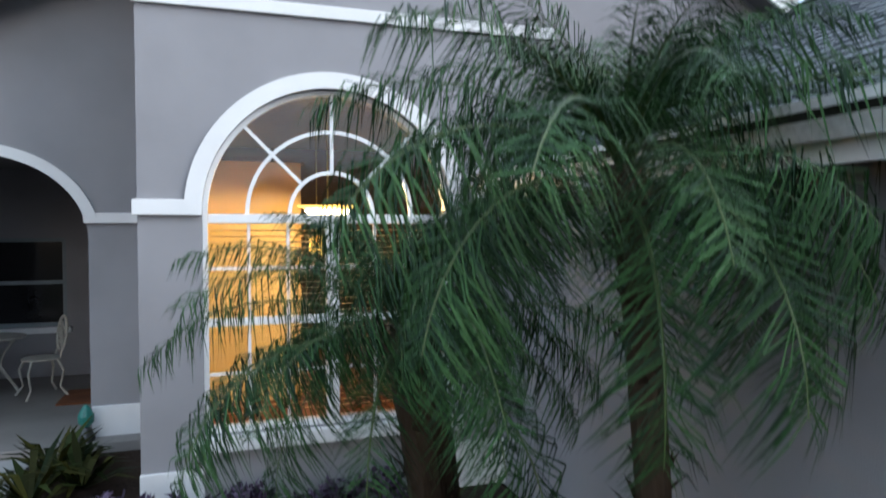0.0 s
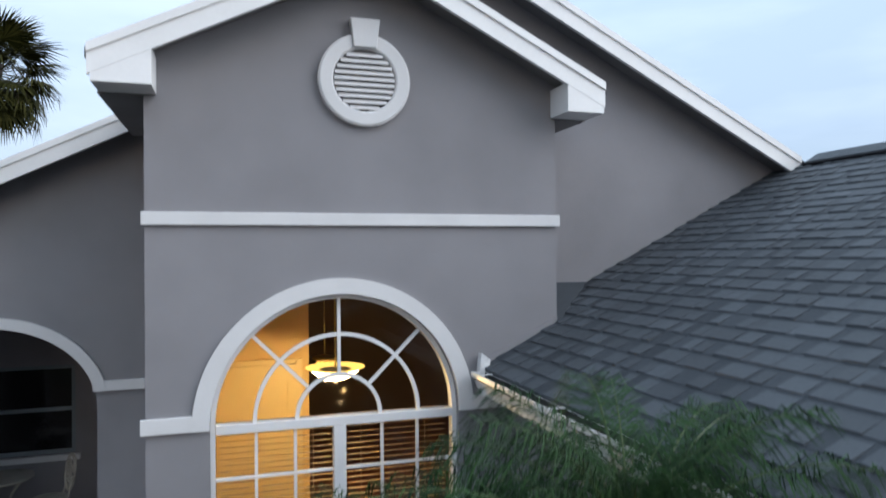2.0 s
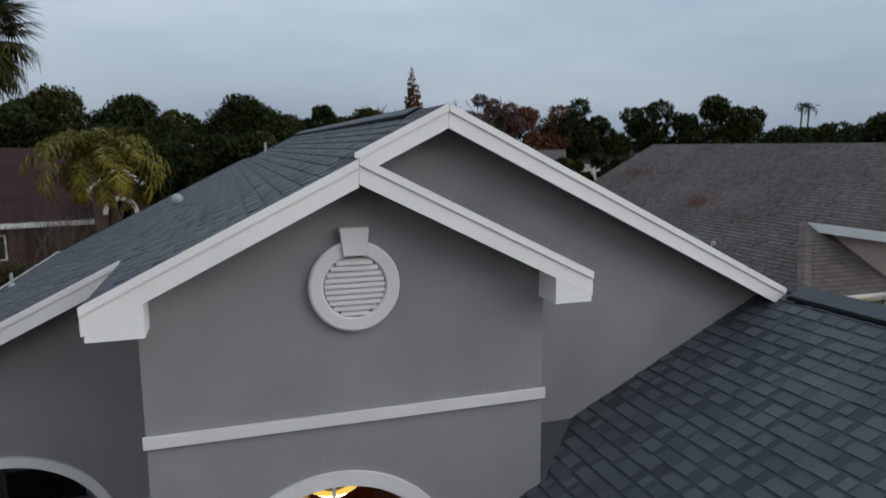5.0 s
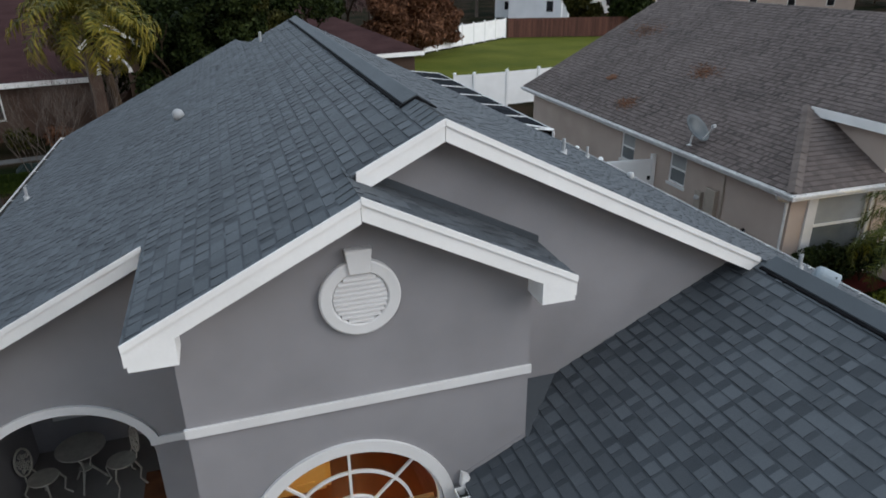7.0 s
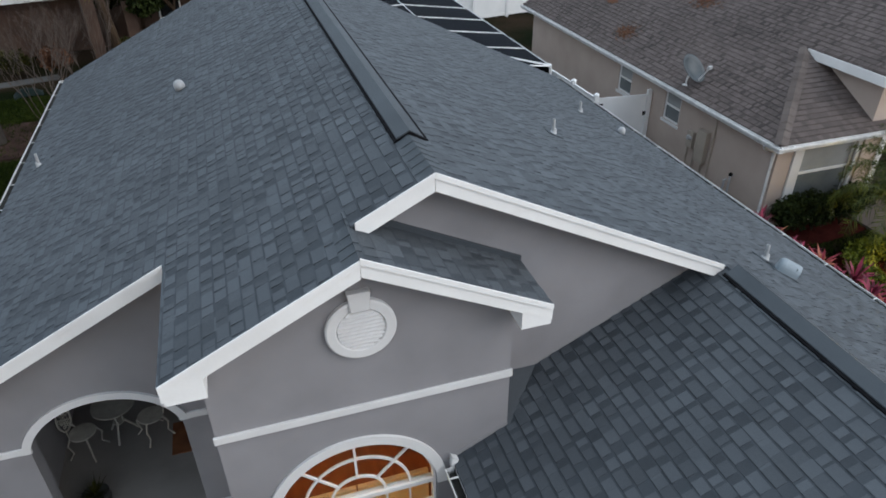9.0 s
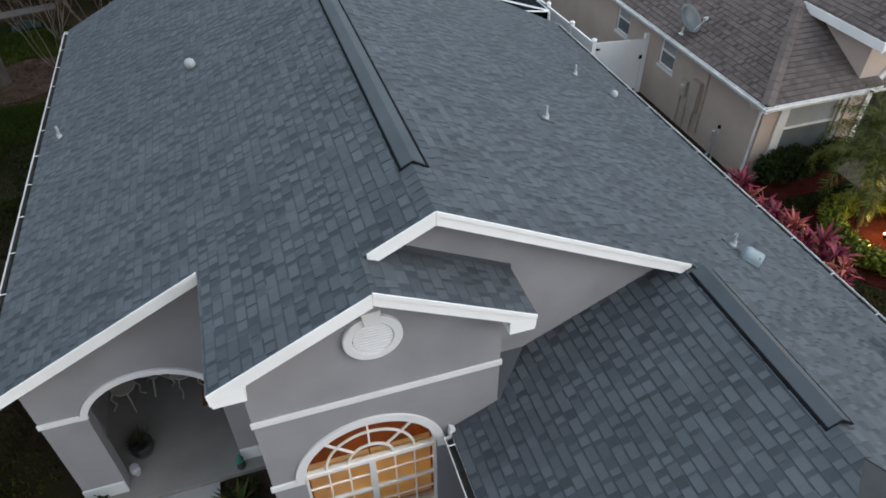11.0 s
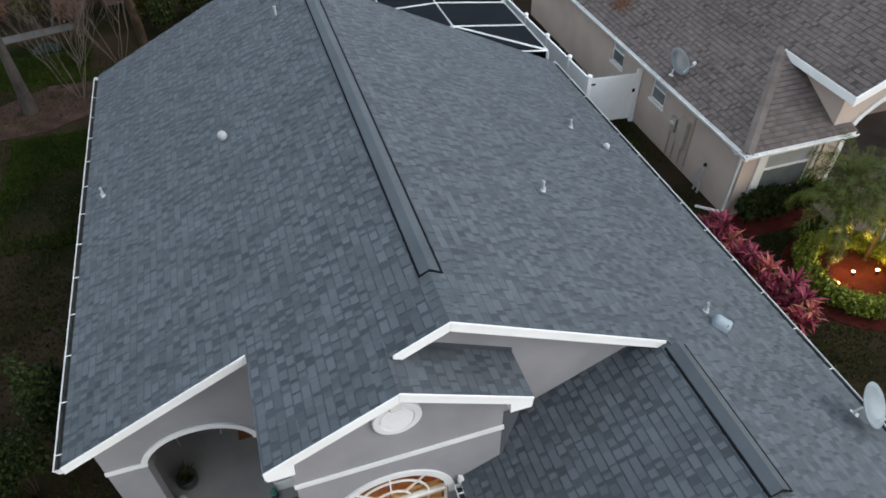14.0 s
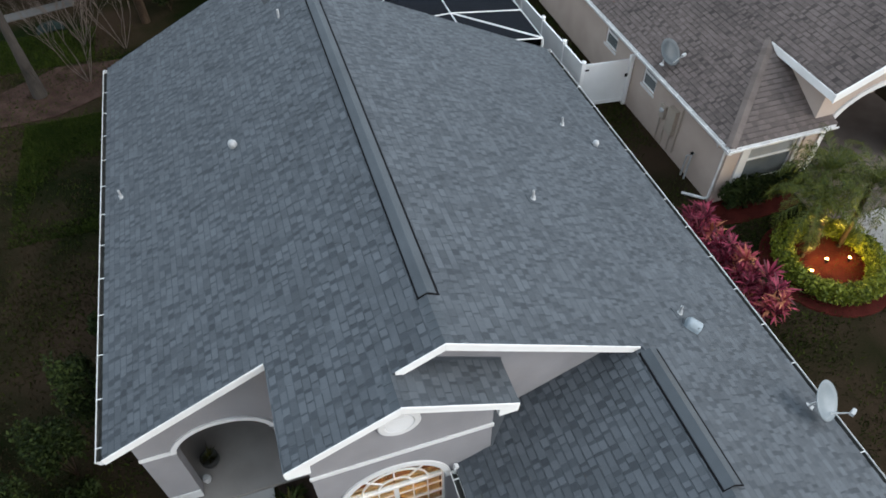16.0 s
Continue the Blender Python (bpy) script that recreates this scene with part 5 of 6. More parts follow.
def frond_data(length, leaf, n, droop, rng, width=0.014, hang=0.0):
    """A feather palm leaf: an arching stem along +x and two ranks of narrow leaflets. Returns two vertex and face lists."""
    stem, sf, lv, lf = [], [], [], []
    path = []
    for i in range(13):
        s = i / 12
        ang = radians(58) - droop * s ** 1.3
        path.append((s, ang))
    x = z = 0.0
    pts = []
    for s, ang in path:
        pts.append((x, z, ang, s))
        x += length / 12 * math.cos(ang)
        z += length / 12 * math.sin(ang)
    for px, pz, ang, s in pts:
        r = 0.011 * (1 - 0.85 * s)
        b = len(stem)
        stem += [(px, -r, pz), (px, 0, pz + r), (px, r, pz), (px, 0, pz - r * 0.7)]
        if b:
            for k in range(4):
                sf.append((b - 4 + k, b - 4 + (k + 1) % 4, b + (k + 1) % 4, b + k))
    for k in range(n):
        s = 0.16 + 0.84 * k / n
        i = min(int(s * 12), 11)
        u = s * 12 - i
        px = pts[i][0] + (pts[i + 1][0] - pts[i][0]) * u
        pz = pts[i][1] + (pts[i + 1][1] - pts[i][1]) * u
        ang = pts[i][2]
        ll = leaf * (0.55 + 0.45 * math.sin(math.pi * min(1, s * 0.9 + 0.1))) * rng.uniform(0.85, 1.1) * (1 - 0.35 * max(0, s - 0.75) / 0.25)
        for side in (-1, 1):
            sweep = radians(rng.uniform(28, 64))
            lift = rng.uniform(-0.25, 0.5)
            d = Vector((math.cos(sweep) * math.cos(ang), side * math.sin(sweep), math.cos(sweep) * math.sin(ang) + lift)).normalized()
            base = Vector((px, 0, pz))
            mid_p = base + d * ll * 0.5 + Vector((0, 0, -(0.03 + 0.22 * hang) * ll))
            tip = base + d * ll * 0.88 + Vector((0, 0, -(rng.uniform(0.2, 0.6) + hang) * ll))
            w = Vector((math.cos(ang), 0, math.sin(ang))) * width * 0.5
            b = len(lv)
            lv += [tuple(base - w * 0.7), tuple(base + w * 0.7), tuple(mid_p - w), tuple(mid_p + w), tuple(tip)]
            lf += [(b, b + 1, b + 3, b + 2), (b + 2, b + 3, b + 4)]
    return stem, sf, lv, lf


def feather_palm(place, height, fronds, length, leaf, leaf_mat, label, seed, lean=(0, 0), trunk_r=0.075, n_leaf=46, width=0.014, low=-35, group="", young=0.5, hang=0.0, spears=0, curl=22):
    rng = random.Random(seed)
    palm = thing("palm_tree", place, 0, label, "palm tree", group)
    bm = bmesh.new()
    pts, rad = [], []
    for i in range(15):
        s = i / 14
        pts.append((lean[0] * s * s, lean[1] * s * s, height * s))
        rad.append(trunk_r * (1.15 - 0.2 * s + 0.55 * max(0, s - 0.7)) * rng.uniform(0.93, 1.08))
    tube(bm, pts, rad, 10)
    part("trunk", bm, BARK, palm)
    # old leaf bases
    bm = bmesh.new()
    for k in range(60):
        s = rng.uniform(0.3, 1.0)
        a = rng.uniform(0, 6.28)
        r = trunk_r * 0.95
        c = Vector((lean[0] * s * s + r * math.cos(a), lean[1] * s * s + r * math.sin(a), height * s))
        o = Vector((math.cos(a), math.sin(a), 0.9)) * rng.uniform(0.05, 0.11)
        t = Vector((-math.sin(a), math.cos(a), 0)) * 0.022
        vs = [bm.verts.new(p) for p in (c - t, c + t, c + o)]
        bm.faces.new(vs)
    part("leaf_base", bm, BARK, palm)["kind"] = "stuff"
    kinds = []
    for k in range(5):
        kinds.append(frond_data(length * rng.uniform(0.85, 1.1), leaf, n_leaf, radians(70 + curl * k), rng, width, hang * (0.5 + 0.5 * k / 4)))
    meshes = []
    for st, sf, lv, lf in kinds:
        a, b = bpy.data.meshes.new("frond"), bpy.data.meshes.new("leaf_blade")
        a.from_pydata(st, [], sf)
        a.materials.append(PALM_STEM)
        b.from_pydata(lv, [], lf)
        b.materials.append(leaf_mat)
        meshes.append((a, b))
    for k in range(fronds):
        yaw = k * 137.5 + rng.uniform(-14, 14)
        up = (k + 0.5) / fronds
        pitch = 30 - (30 - low) * up ** 0.75 + rng.uniform(-7, 7)
        kind = min(4, int(up * 5))
        a, b = meshes[kind]
        f = new("frond", a)
        f.parent = palm
        f.matrix_local = Matrix.Translation((lean[0], lean[1], height - 0.02 - 0.12 * up)) @ Matrix.Rotation(radians(yaw), 4, "Z") @ Matrix.Rotation(radians(-pitch), 4, "Y") @ Matrix.Scale((young + (1 - young) * min(1, up * 2.4)) * rng.uniform(0.8, 1.12), 4)
        g = new("leaf_blade", b)
        g.parent = f
        g["kind"] = "stuff"
    for k in range(spears):
        f = new("frond", meshes[0][0])
        f.parent = palm
        f.matrix_local = Matrix.Translation((lean[0], lean[1], height)) @ Matrix.Rotation(radians(k * 137.5), 4, "Z") @ Matrix.Rotation(radians(-rng.uniform(2, 34)), 4, "Y") @ Matrix.Scale(rng.uniform(0.36, 0.5), 4)
        g = new("leaf_blade", meshes[0][1])
        g.parent = f
        g["kind"] = "stuff"
    return palm


def leaf_mass(centres, count, size, rng, flat=1.0, hollow=0.55):
    """Many small leaf faces scattered through the outer part of blobs (centre, radii)."""
    verts, faces = [], []
    total = sum(r[0] * r[1] for _, r in centres)
    for c, r in centres:
        c = Vector(c)
        for _ in range(max(4, int(count * r[0] * r[1] / total))):
            d = Vector((rng.gauss(0, 1), rng.gauss(0, 1), rng.gauss(0, 1))).normalized()
            k = rng.uniform(hollow, 1.0) ** 0.6 * (0.82 + 0.3 * noise.noise(d * 2.3 + c))
            p = c + Vector((d.x * r[0], d.y * r[1], d.z * r[2])) * k
            a = Vector((rng.gauss(0, 1), rng.gauss(0, 1), rng.gauss(0, 1) * flat)).normalized()
            b = a.cross(Vector((rng.gauss(0, 1), rng.gauss(0, 1), rng.gauss(0, 1)))).normalized()
            s = size * rng.uniform(0.6, 1.3)
            i = len(verts)
            verts += [tuple(p - a * s), tuple(p + b * s * 0.42), tuple(p + a * s), tuple(p - b * s * 0.42)]
            faces.append((i, i + 1, i + 2, i + 3))
    return verts, faces


def limbs(bm, p, d, length, r, depth, rng, spread=0.6):
    """Forking limbs from p along d."""
    q = p + d * length * 0.55 + Vector((rng.uniform(-1, 1), rng.uniform(-1, 1), 0)) * length * 0.05
    e = q + (d + Vector((rng.uniform(-1, 1), rng.uniform(-1, 1), rng.uniform(-0.2, 0.5))) * 0.25).normalized() * length * 0.45
    tube(bm, [p, q, e], [r, r * 0.8, r * 0.62], 5)
    if depth:
        for _ in range(3 if depth > 1 else 2):
            nd = (d + Vector((rng.uniform(-1, 1), rng.uniform(-1, 1), rng.uniform(-0.3, 0.7))) * spread).normalized()
            limbs(bm, e, nd, length * rng.uniform(0.55, 0.8), r * 0.6, depth - 1, rng, spread)


def tree(place, height, width, mat, label, seed, count=2200, size=0.16, conical=False, bare=False, bark=None):
    rng = random.Random(seed)
    t = thing("tree", place, rng.uniform(0, 360), label, "tree")
    bm = bmesh.new()
    limbs(bm, Vector((0, 0, 0)), Vector((0, 0, 1)), height * (0.36 if bare else 0.3), max(0.05, height * 0.018), 4 if bare else 3, rng, 0.5 if conical else 0.75)
    part("trunk", bm, bark or (TWIG if bare else BARK), t)
    blobs = []
    n = 16
    for k in range(n):
        s = k / (n - 1)
        if conical:
            r = width * 0.5 * (1.05 - s) + 0.2
            c = (rng.uniform(-0.35, 0.35) * r, rng.uniform(-0.35, 0.35) * r, height * (0.12 + 0.82 * s))
            rr = (r * 0.8, r * 0.8, height * 0.09)
        else:
            a, rad = rng.uniform(0, 6.28), width * 0.5 * math.sqrt(rng.random()) * 0.72
            c = (rad * math.cos(a), rad * math.sin(a), height * rng.uniform(0.38, 0.88) - rad * 0.25)
            q = width * rng.uniform(0.13, 0.24)
            rr = (q, q, q * 0.8)
        blobs.append((c, rr))
    v, f = leaf_mass(blobs, count, size, rng)
    part_ob = raw("crown", v, f, mat, t)
    part_ob["kind"] = "stuff"
    return t


# ---- fallen leaves caught on the neighbour's shingles ----
for k, (x, y, r) in enumerate(((14.2, 17.6, 0.5), (12.2, 18.6, 0.4), (15.6, 23.0, 0.7), (13.0, 20.9, 0.18))):
    rng = random.Random(900 + k)
    v, f = [], []
    for _ in range(240):
        px, py = x + rng.gauss(0, r * 0.35), y + rng.gauss(0, r * 0.6)
        a, s = rng.uniform(0, 6.28), rng.uniform(0.03, 0.06)
        c, d = math.cos(a) * s, math.sin(a) * s
        b = len(v)
        v += [(px + u, py + w, z_west(px + u) + 0.02 + rng.uniform(0, 0.012)) for u, w in ((-c, -d), (d * 0.4, -c * 0.4), (c, d), (-d * 0.4, c * 0.4))]
        f.append((b, b + 1, b + 2, b + 3))
    tagged(raw("leaf_litter", v, f, LEAF_RUST), "scatter of rusty fallen leaves on the brown shingles", "leaves", kind="stuff")

# ---- planting in front of the house ----
feather_palm((1.47, 1.83, 0), 2.26, 44, 1.3, 0.4, PALM_GREEN, "pygmy date palm with arching feathery fronds in the front bed", 11, (-0.17, 0.0), 0.062, 78, 0.008, -64, "", 0.45, 0.4, 9, 9)
feather_palm((0.95, 2.75, 0), 1.6, 34, 1.35, 0.34, PALM_GREEN, "shorter pygmy date palm with a shaggy trunk before the window", 23, (-0.18, 0.0), 0.12, 70, 0.008, -52, "", 0.42, 0.4, 6, 12)
tagged(mesh_ob("planting_bed", box(bmesh.new(), -1.5, 0.8, 0.0, 2.05, 6.5, 0.03), MULCH_DARK), "dark mulch bed below the front window", "ground", kind="structure")
tagged(mesh_ob("side_bed", box(bmesh.new(), -4.6, 4.2, 0.0, -2.6, 6.6, 0.03), MULCH_DARK), "dark mulch bed beside the entry walk", "ground", kind="structure")
tagged(mesh_ob("front_walk", box(bmesh.new(), -2.52, -6, 0.0, -1.58, 6.44, 0.05, 0.01), CONCRETE), "pale concrete walk leading to the entry porch", "walkway", kind="structure")


def low_shrub(place, mat, label, seed, r=0.35, h=0.4, count=500, size=0.05, category="shrub", group=""):
    rng = random.Random(seed)
    s = thing("shrub", place, 0, label, category, group)
    bm = bmesh.new()
    for k in range(7):
        a = k * 0.9
        tube(bm, [(0, 0, 0), (r * 0.5 * math.cos(a), r * 0.5 * math.sin(a), h * 0.75)], [0.012, 0.006], 5)
    part("stem", bm, BARK, s)
    blobs = [((r * 0.6 * math.cos(k * 1.3) * rng.uniform(0.3, 1), r * 0.6 * math.sin(k * 1.3) * rng.uniform(0.3, 1), h * rng.uniform(0.45, 0.8)), (r * 0.5, r * 0.5, h * 0.36)) for k in range(9)]
    v, f = leaf_mass(blobs, count, size, rng, hollow=0.2)
    part_ob = raw("leaves", v, f, mat, s)
    part_ob["kind"] = "stuff"
    return s


def blade_plant(place, mats, label, seed, n=26, length=0.5, width=0.03, category="plant", group="", up=0.7):
    """Strap leaves in a rosette, each bent over."""
    rng = random.Random(seed)
    s = thing("plant", place, 0, label, category, group)
    for m in range(len(mats)):
        bm = bmesh.new()
        for k in range(n // len(mats)):
            a = rng.uniform(0, 6.28)
            l = length * rng.uniform(0.6, 1.1)
            e = rng.uniform(up - 0.35, up + 0.35)
            d = Vector((math.cos(a) * math.cos(e), math.sin(a) * math.cos(e), math.sin(e)))
            w = Vector((-math.sin(a), math.cos(a), 0)) * width
            base = Vector((0, 0, 0.02)) + d * 0.03
            p1, p2 = base + d * l * 0.55, base + d * l + Vector((0, 0, -l * rng.uniform(0.1, 0.4)))
            vs = [bm.verts.new(p) for p in (base - w * 0.5, base + w * 0.5, p1 + w, p1 - w, p2)]
            bm.faces.new((vs[0], vs[1], vs[2], vs[3]))
            bm.faces.new((vs[3], vs[2], vs[4]))
        part("leaves", bm, mats[m], s)
    return s


for k, (x, y) in enumerate(((-0.75, 4.3), (-0.35, 4.25), (0.1, 4.3), (-0.55, 3.9), (0.55, 4.2), (1.0, 4.3), (-1.0, 4.0))):
    low_shrub((x, y, 0.03), PURPLE, "low purple-leaved shrub in the mulch below the window", 40 + k, 0.3, 0.34, 520, 0.045, "shrub", "purple shrubs")
for k, (x, y) in enumerate(((-1.3, 5.85), (-1.05, 5.5), (-1.35, 5.3))):
    blade_plant((x, y, 0.03), [LEAF_DARK, LEAF_OLIVE], "dark strap-leaved plant beside the entry walk", 60 + k, 34, 0.6, 0.028, "plant", "strap-leaved plants")
blade_plant((-1.15, 6.1, 0.03), [LEAF_DARK, LEAF_OLIVE], "dark green bromeliad beside the porch", 71, 24, 0.36, 0.03)
low_shrub((1.25, 3.6, 0.03), LEAF_YELLOW, "small yellow-green shrub under the palms", 81, 0.25, 0.35, 400, 0.04)
low_shrub((0.6, 3.7, 0.03), LEAF_YELLOW, "small yellow-green shrub under the palms", 82, 0.22, 0.3, 350, 0.04)
for k, (x, y) in enumerate(((-3.9, 6.0), (-3.3, 6.2))):
    low_shrub((x, y, 0.03), LEAF_DARK, "dark green shrub at the porch corner", 90 + k, 0.35, 0.5, 500, 0.05)
low_shrub((-5.25, 7.3, 0.0), LEAF_DARK, "dark green shrub in the side yard", 95, 0.45, 0.7, 700, 0.06)

# ---- porch furniture: cast-metal bistro set ----
CAST = surf("weathered_white_cast_metal", (0.3, 0.285, 0.25), (0.46, 0.44, 0.39), 8.0, 0.55, 0.0008, 50)


def bistro_chair(place, turn):
    c = thing("bistro_chair", place, turn, "ornate white cast-metal bistro chair with a pierced oval back", "chair", "bistro set chairs")
    bm = bmesh.new()
    lathe(bm, [(0.05, 0.43), (0.19, 0.425), (0.205, 0.44), (0.19, 0.452), (0.05, 0.455)], sides=24)
    part("seat", bm, CAST, c)
    for sx, sy in ((-1, -1), (1, -1), (-1, 1), (1, 1)):
        part("leg", tube(bmesh.new(), [(0.13 * sx, 0.13 * sy, 0.43), (0.18 * sx, 0.18 * sy, 0.3), (0.15 * sx, 0.15 * sy, 0.12), (0.21 * sx, 0.21 * sy, 0.012)], [0.016, 0.014, 0.011, 0.016], 7), CAST, c)
    back = part("backrest", tube(bmesh.new(), [(0.15 * math.cos(radians(a)), 0.2 + 0.05 * (0.5 + 0.5 * math.sin(radians(a))), 0.7 + 0.2 * math.sin(radians(a))) for a in range(-90, 271, 20)], 0.017, 6), CAST, c)
    for x in (-0.1, 0.1):
        part("backrest_post", tube(bmesh.new(), [(x, 0.17, 0.44), (x * 0.7, 0.2, 0.54)], 0.012, 6), CAST, c)
    for k in range(11):
        a, r = k * 2.4, 0.035 * math.sqrt(k)
        x, z = r * math.cos(a), 0.7 + r * 1.35 * math.sin(a)
        bm = bmesh.new()
        pts = [(x + 0.03 * math.cos(b), 0.222 + 0.02 * (z - 0.7) / 0.2, z + 0.03 * math.sin(b)) for b in [i * 1.05 for i in range(7)]]
        tube(bm, pts, 0.0125, 5)
        part("scroll", bm, CAST, back)
    return c


bistro_chair((-2.0, 8.55, 0.12), -62)
bistro_chair((-3.0, 8.5, 0.12), 68)
table = thing("bistro_table", (-2.52, 8.72, 0.12), 0, "round white cast-metal bistro table on curved legs", "table")
part("tabletop", lathe(bmesh.new(), [(0.05, 0.66), (0.31, 0.66), (0.33, 0.672), (0.33, 0.685), (0.31, 0.69), (0.2, 0.684), (0.05, 0.69)], sides=32), CAST, table)
for k in range(3):
    a = radians(120 * k + 20)
    c, s = math.cos(a), math.sin(a)
    part("leg", tube(bmesh.new(), [(0.22 * c, 0.22 * s, 0.66), (0.1 * c, 0.1 * s, 0.48), (0.06 * c, 0.06 * s, 0.33), (0.17 * c, 0.17 * s, 0.15), (0.25 * c, 0.25 * s, 0.015)], [0.018, 0.016, 0.02, 0.016, 0.02], 7), CAST, table)
part("shelf_ring", lathe(bmesh.new(), [(0.02, 0.3), (0.09, 0.3), (0.09, 0.32), (0.02, 0.32)], sides=16), CAST, table)
RUG = surf("red_brown_doormat", (0.09, 0.03, 0.012), (0.2, 0.075, 0.03), 4.0, 0.95, 0.004, 90)
tagged(mesh_ob("doormat", box(bmesh.new(), -1.75, 8.0, 0.121, -0.85, 8.7, 0.14, 0.006), RUG), "red-brown doormat on the porch floor", "mat")
POT = surf("dark_glazed_pot", (0.02, 0.022, 0.022), (0.05, 0.05, 0.05), 4.0, 0.35, 0.0006, 40)
pot = thing("potted_plant", (-2.74, 7.35, 0.12), 0, "dark round pot with a spiky olive-green plant", "potted plant")
part("pot", lathe(bmesh.new(), [(0.1, 0), (0.17, 0.06), (0.2, 0.17), (0.17, 0.27), (0.19, 0.29), (0.165, 0.29), (0.14, 0.25), (0.02, 0.24)], sides=20), POT, pot, "", True)
bm = bmesh.new()
rng = random.Random(9)
for k in range(40):
    a, e, l = rng.uniform(0, 6.28), rng.uniform(0.5, 1.4), rng.uniform(0.15, 0.34)
    d = Vector((math.cos(a) * math.cos(e), math.sin(a) * math.cos(e), math.sin(e)))
    w = Vector((-math.sin(a), math.cos(a), 0)) * 0.016
    b0 = Vector((0, 0, 0.25)) + d * 0.04
    vs = [bm.verts.new(p) for p in (b0 - w, b0 + w, b0 + d * l)]
    bm.faces.new(vs)
part("leaves", bm, LEAF_OLIVE, pot)
TEAL = surf("teal_glazed_ceramic", (0.02, 0.12, 0.1), (0.05, 0.22, 0.18), 5.0, 0.3, 0.0004, 40)
lantern = thing("garden_lantern", (-1.2, 6.56, 0.12), 0, "small teal ceramic garden lantern on a dark foot", "lantern")
part("foot", lathe(bmesh.new(), [(0.07, 0), (0.075, 0.04), (0.05, 0.1), (0.03, 0.13)], sides=14), POT, lantern)
part("body", lathe(bmesh.new(), [(0.03, 0.13), (0.065, 0.17), (0.07, 0.23), (0.045, 0.29), (0.015, 0.33)], sides=14), TEAL, lantern)
white_pot = thing("urn", (-2.85, 6.95, 0.12), 0, "small white urn at the porch edge", "urn")
part("body", lathe(bmesh.new(), [(0.05, 0), (0.07, 0.06), (0.09, 0.14), (0.06, 0.2), (0.07, 0.22)], sides=12), LEAD, white_pot)

# ---- neighbour's front garden ----
ring = thing("hedge", (13.4, 7.9, 0), 0, "clipped ring hedge round the lit palms", "hedge")
rng = random.Random(3)
blobs = []
for k in range(26):
    a = k * 2 * math.pi / 26
    blobs.append(((1.2 * math.cos(a), 1.2 * math.sin(a), 0.3), (0.4, 0.4, 0.32)))
v, f = leaf_mass(blobs, 14000, 0.055, rng, hollow=0.4)
ob = raw("leaves", v, f, HEDGE, ring)
ob["kind"] = "stuff"
for k in range(26):
    a = k * 2 * math.pi / 26
    part("stem", tube(bmesh.new(), [(1.2 * math.cos(a), 1.2 * math.sin(a), 0), (1.25 * math.cos(a), 1.25 * math.sin(a), 0.35)], [0.02, 0.01], 5), BARK, ring)
bm = bmesh.new()
lathe(bm, [(1.72, 0.0), (1.7, 0.035), (0.05, 0.04)], (13.4, 7.9, 0), 40)
tagged(mesh_ob("mulch_bed", bm, MULCH_RED), "round bed of red mulch with a low edge", "mulch", kind="structure")
bm = bmesh.new()
prism(bm, [(11.3, 10.1, 0.0), (12.2, 9.95, 0.0), (13.6, 10.0, 0.0), (14.5, 10.2, 0.0), (14.5, 10.9, 0.0), (11.7, 10.9, 0.0)], (0, 0, 0.03))
tagged(mesh_ob("mulch_bed", bm, MULCH_RED), "strip of red mulch under the front window shrubs", "mulch", kind="structure")
for k, (x, y, h, ln) in enumerate(((12.95, 8.35, 1.5, (0.15, 0.5)), (13.4, 8.5, 1.9, (0.25, 0.9)), (14.15, 8.35, 1.6, (0.6, 0.5)))):
    feather_palm((x, y, 0.04), h, 34, 1.6, 0.36, LIT_PALM, "small date palm lit from below in the ring bed", 130 + k, ln, 0.06, 34, 0.022, -30, "lit palms")
SPOT_BODY = BLACK
SPOT_GLOW = glow("lit_spot_lens", (1.0, 0.5, 0.08), 60.0)
for k, (x, y, tx, ty) in enumerate(((13.4, 7.95, 13.3, 8.9), (14.0, 7.8, 14.1, 8.6), (12.75, 7.75, 13.0, 8.4))):
    sp = thing("garden_spotlight", (x, y, 0.04), 0, "small black garden spotlight, lit warm yellow", "spotlight", "garden spotlights")
    part("stake", tube(bmesh.new(), [(0, 0, -0.02), (0, 0, 0.1)], 0.012, 6), SPOT_BODY, sp)
    d = Vector((tx - x, ty - y, 2.6)).normalized()
    part("can", tube(bmesh.new(), [Vector((0, 0, 0.1)) - d * 0.05, Vector((0, 0, 0.1)) + d * 0.06], [0.035, 0.045], 12), SPOT_BODY, sp)
    part("lens", tube(bmesh.new(), [Vector((0, 0, 0.1)) + d * 0.061, Vector((0, 0, 0.1)) + d * 0.07], [0.042, 0.03], 12), SPOT_GLOW, sp)
    ld = bpy.data.lights.new("spot_beam", "SPOT")
    ld.energy, ld.color, ld.shadow_soft_size, ld.spot_size, ld.spot_blend = 170, (1.0, 0.68, 0.16), 0.03, radians(75), 0.6
    p = Vector((x, y, 0.14)) + d * 0.1
    new("spot_beam", ld).matrix_world = look(p, p + d)
    ld = bpy.data.lights.new("spot_spill", "POINT")
    ld.energy, ld.color, ld.shadow_soft_size = 12, (1.0, 0.7, 0.14), 0.03
    new("spot_spill", ld).location = p + Vector((0, 0, 0.22))
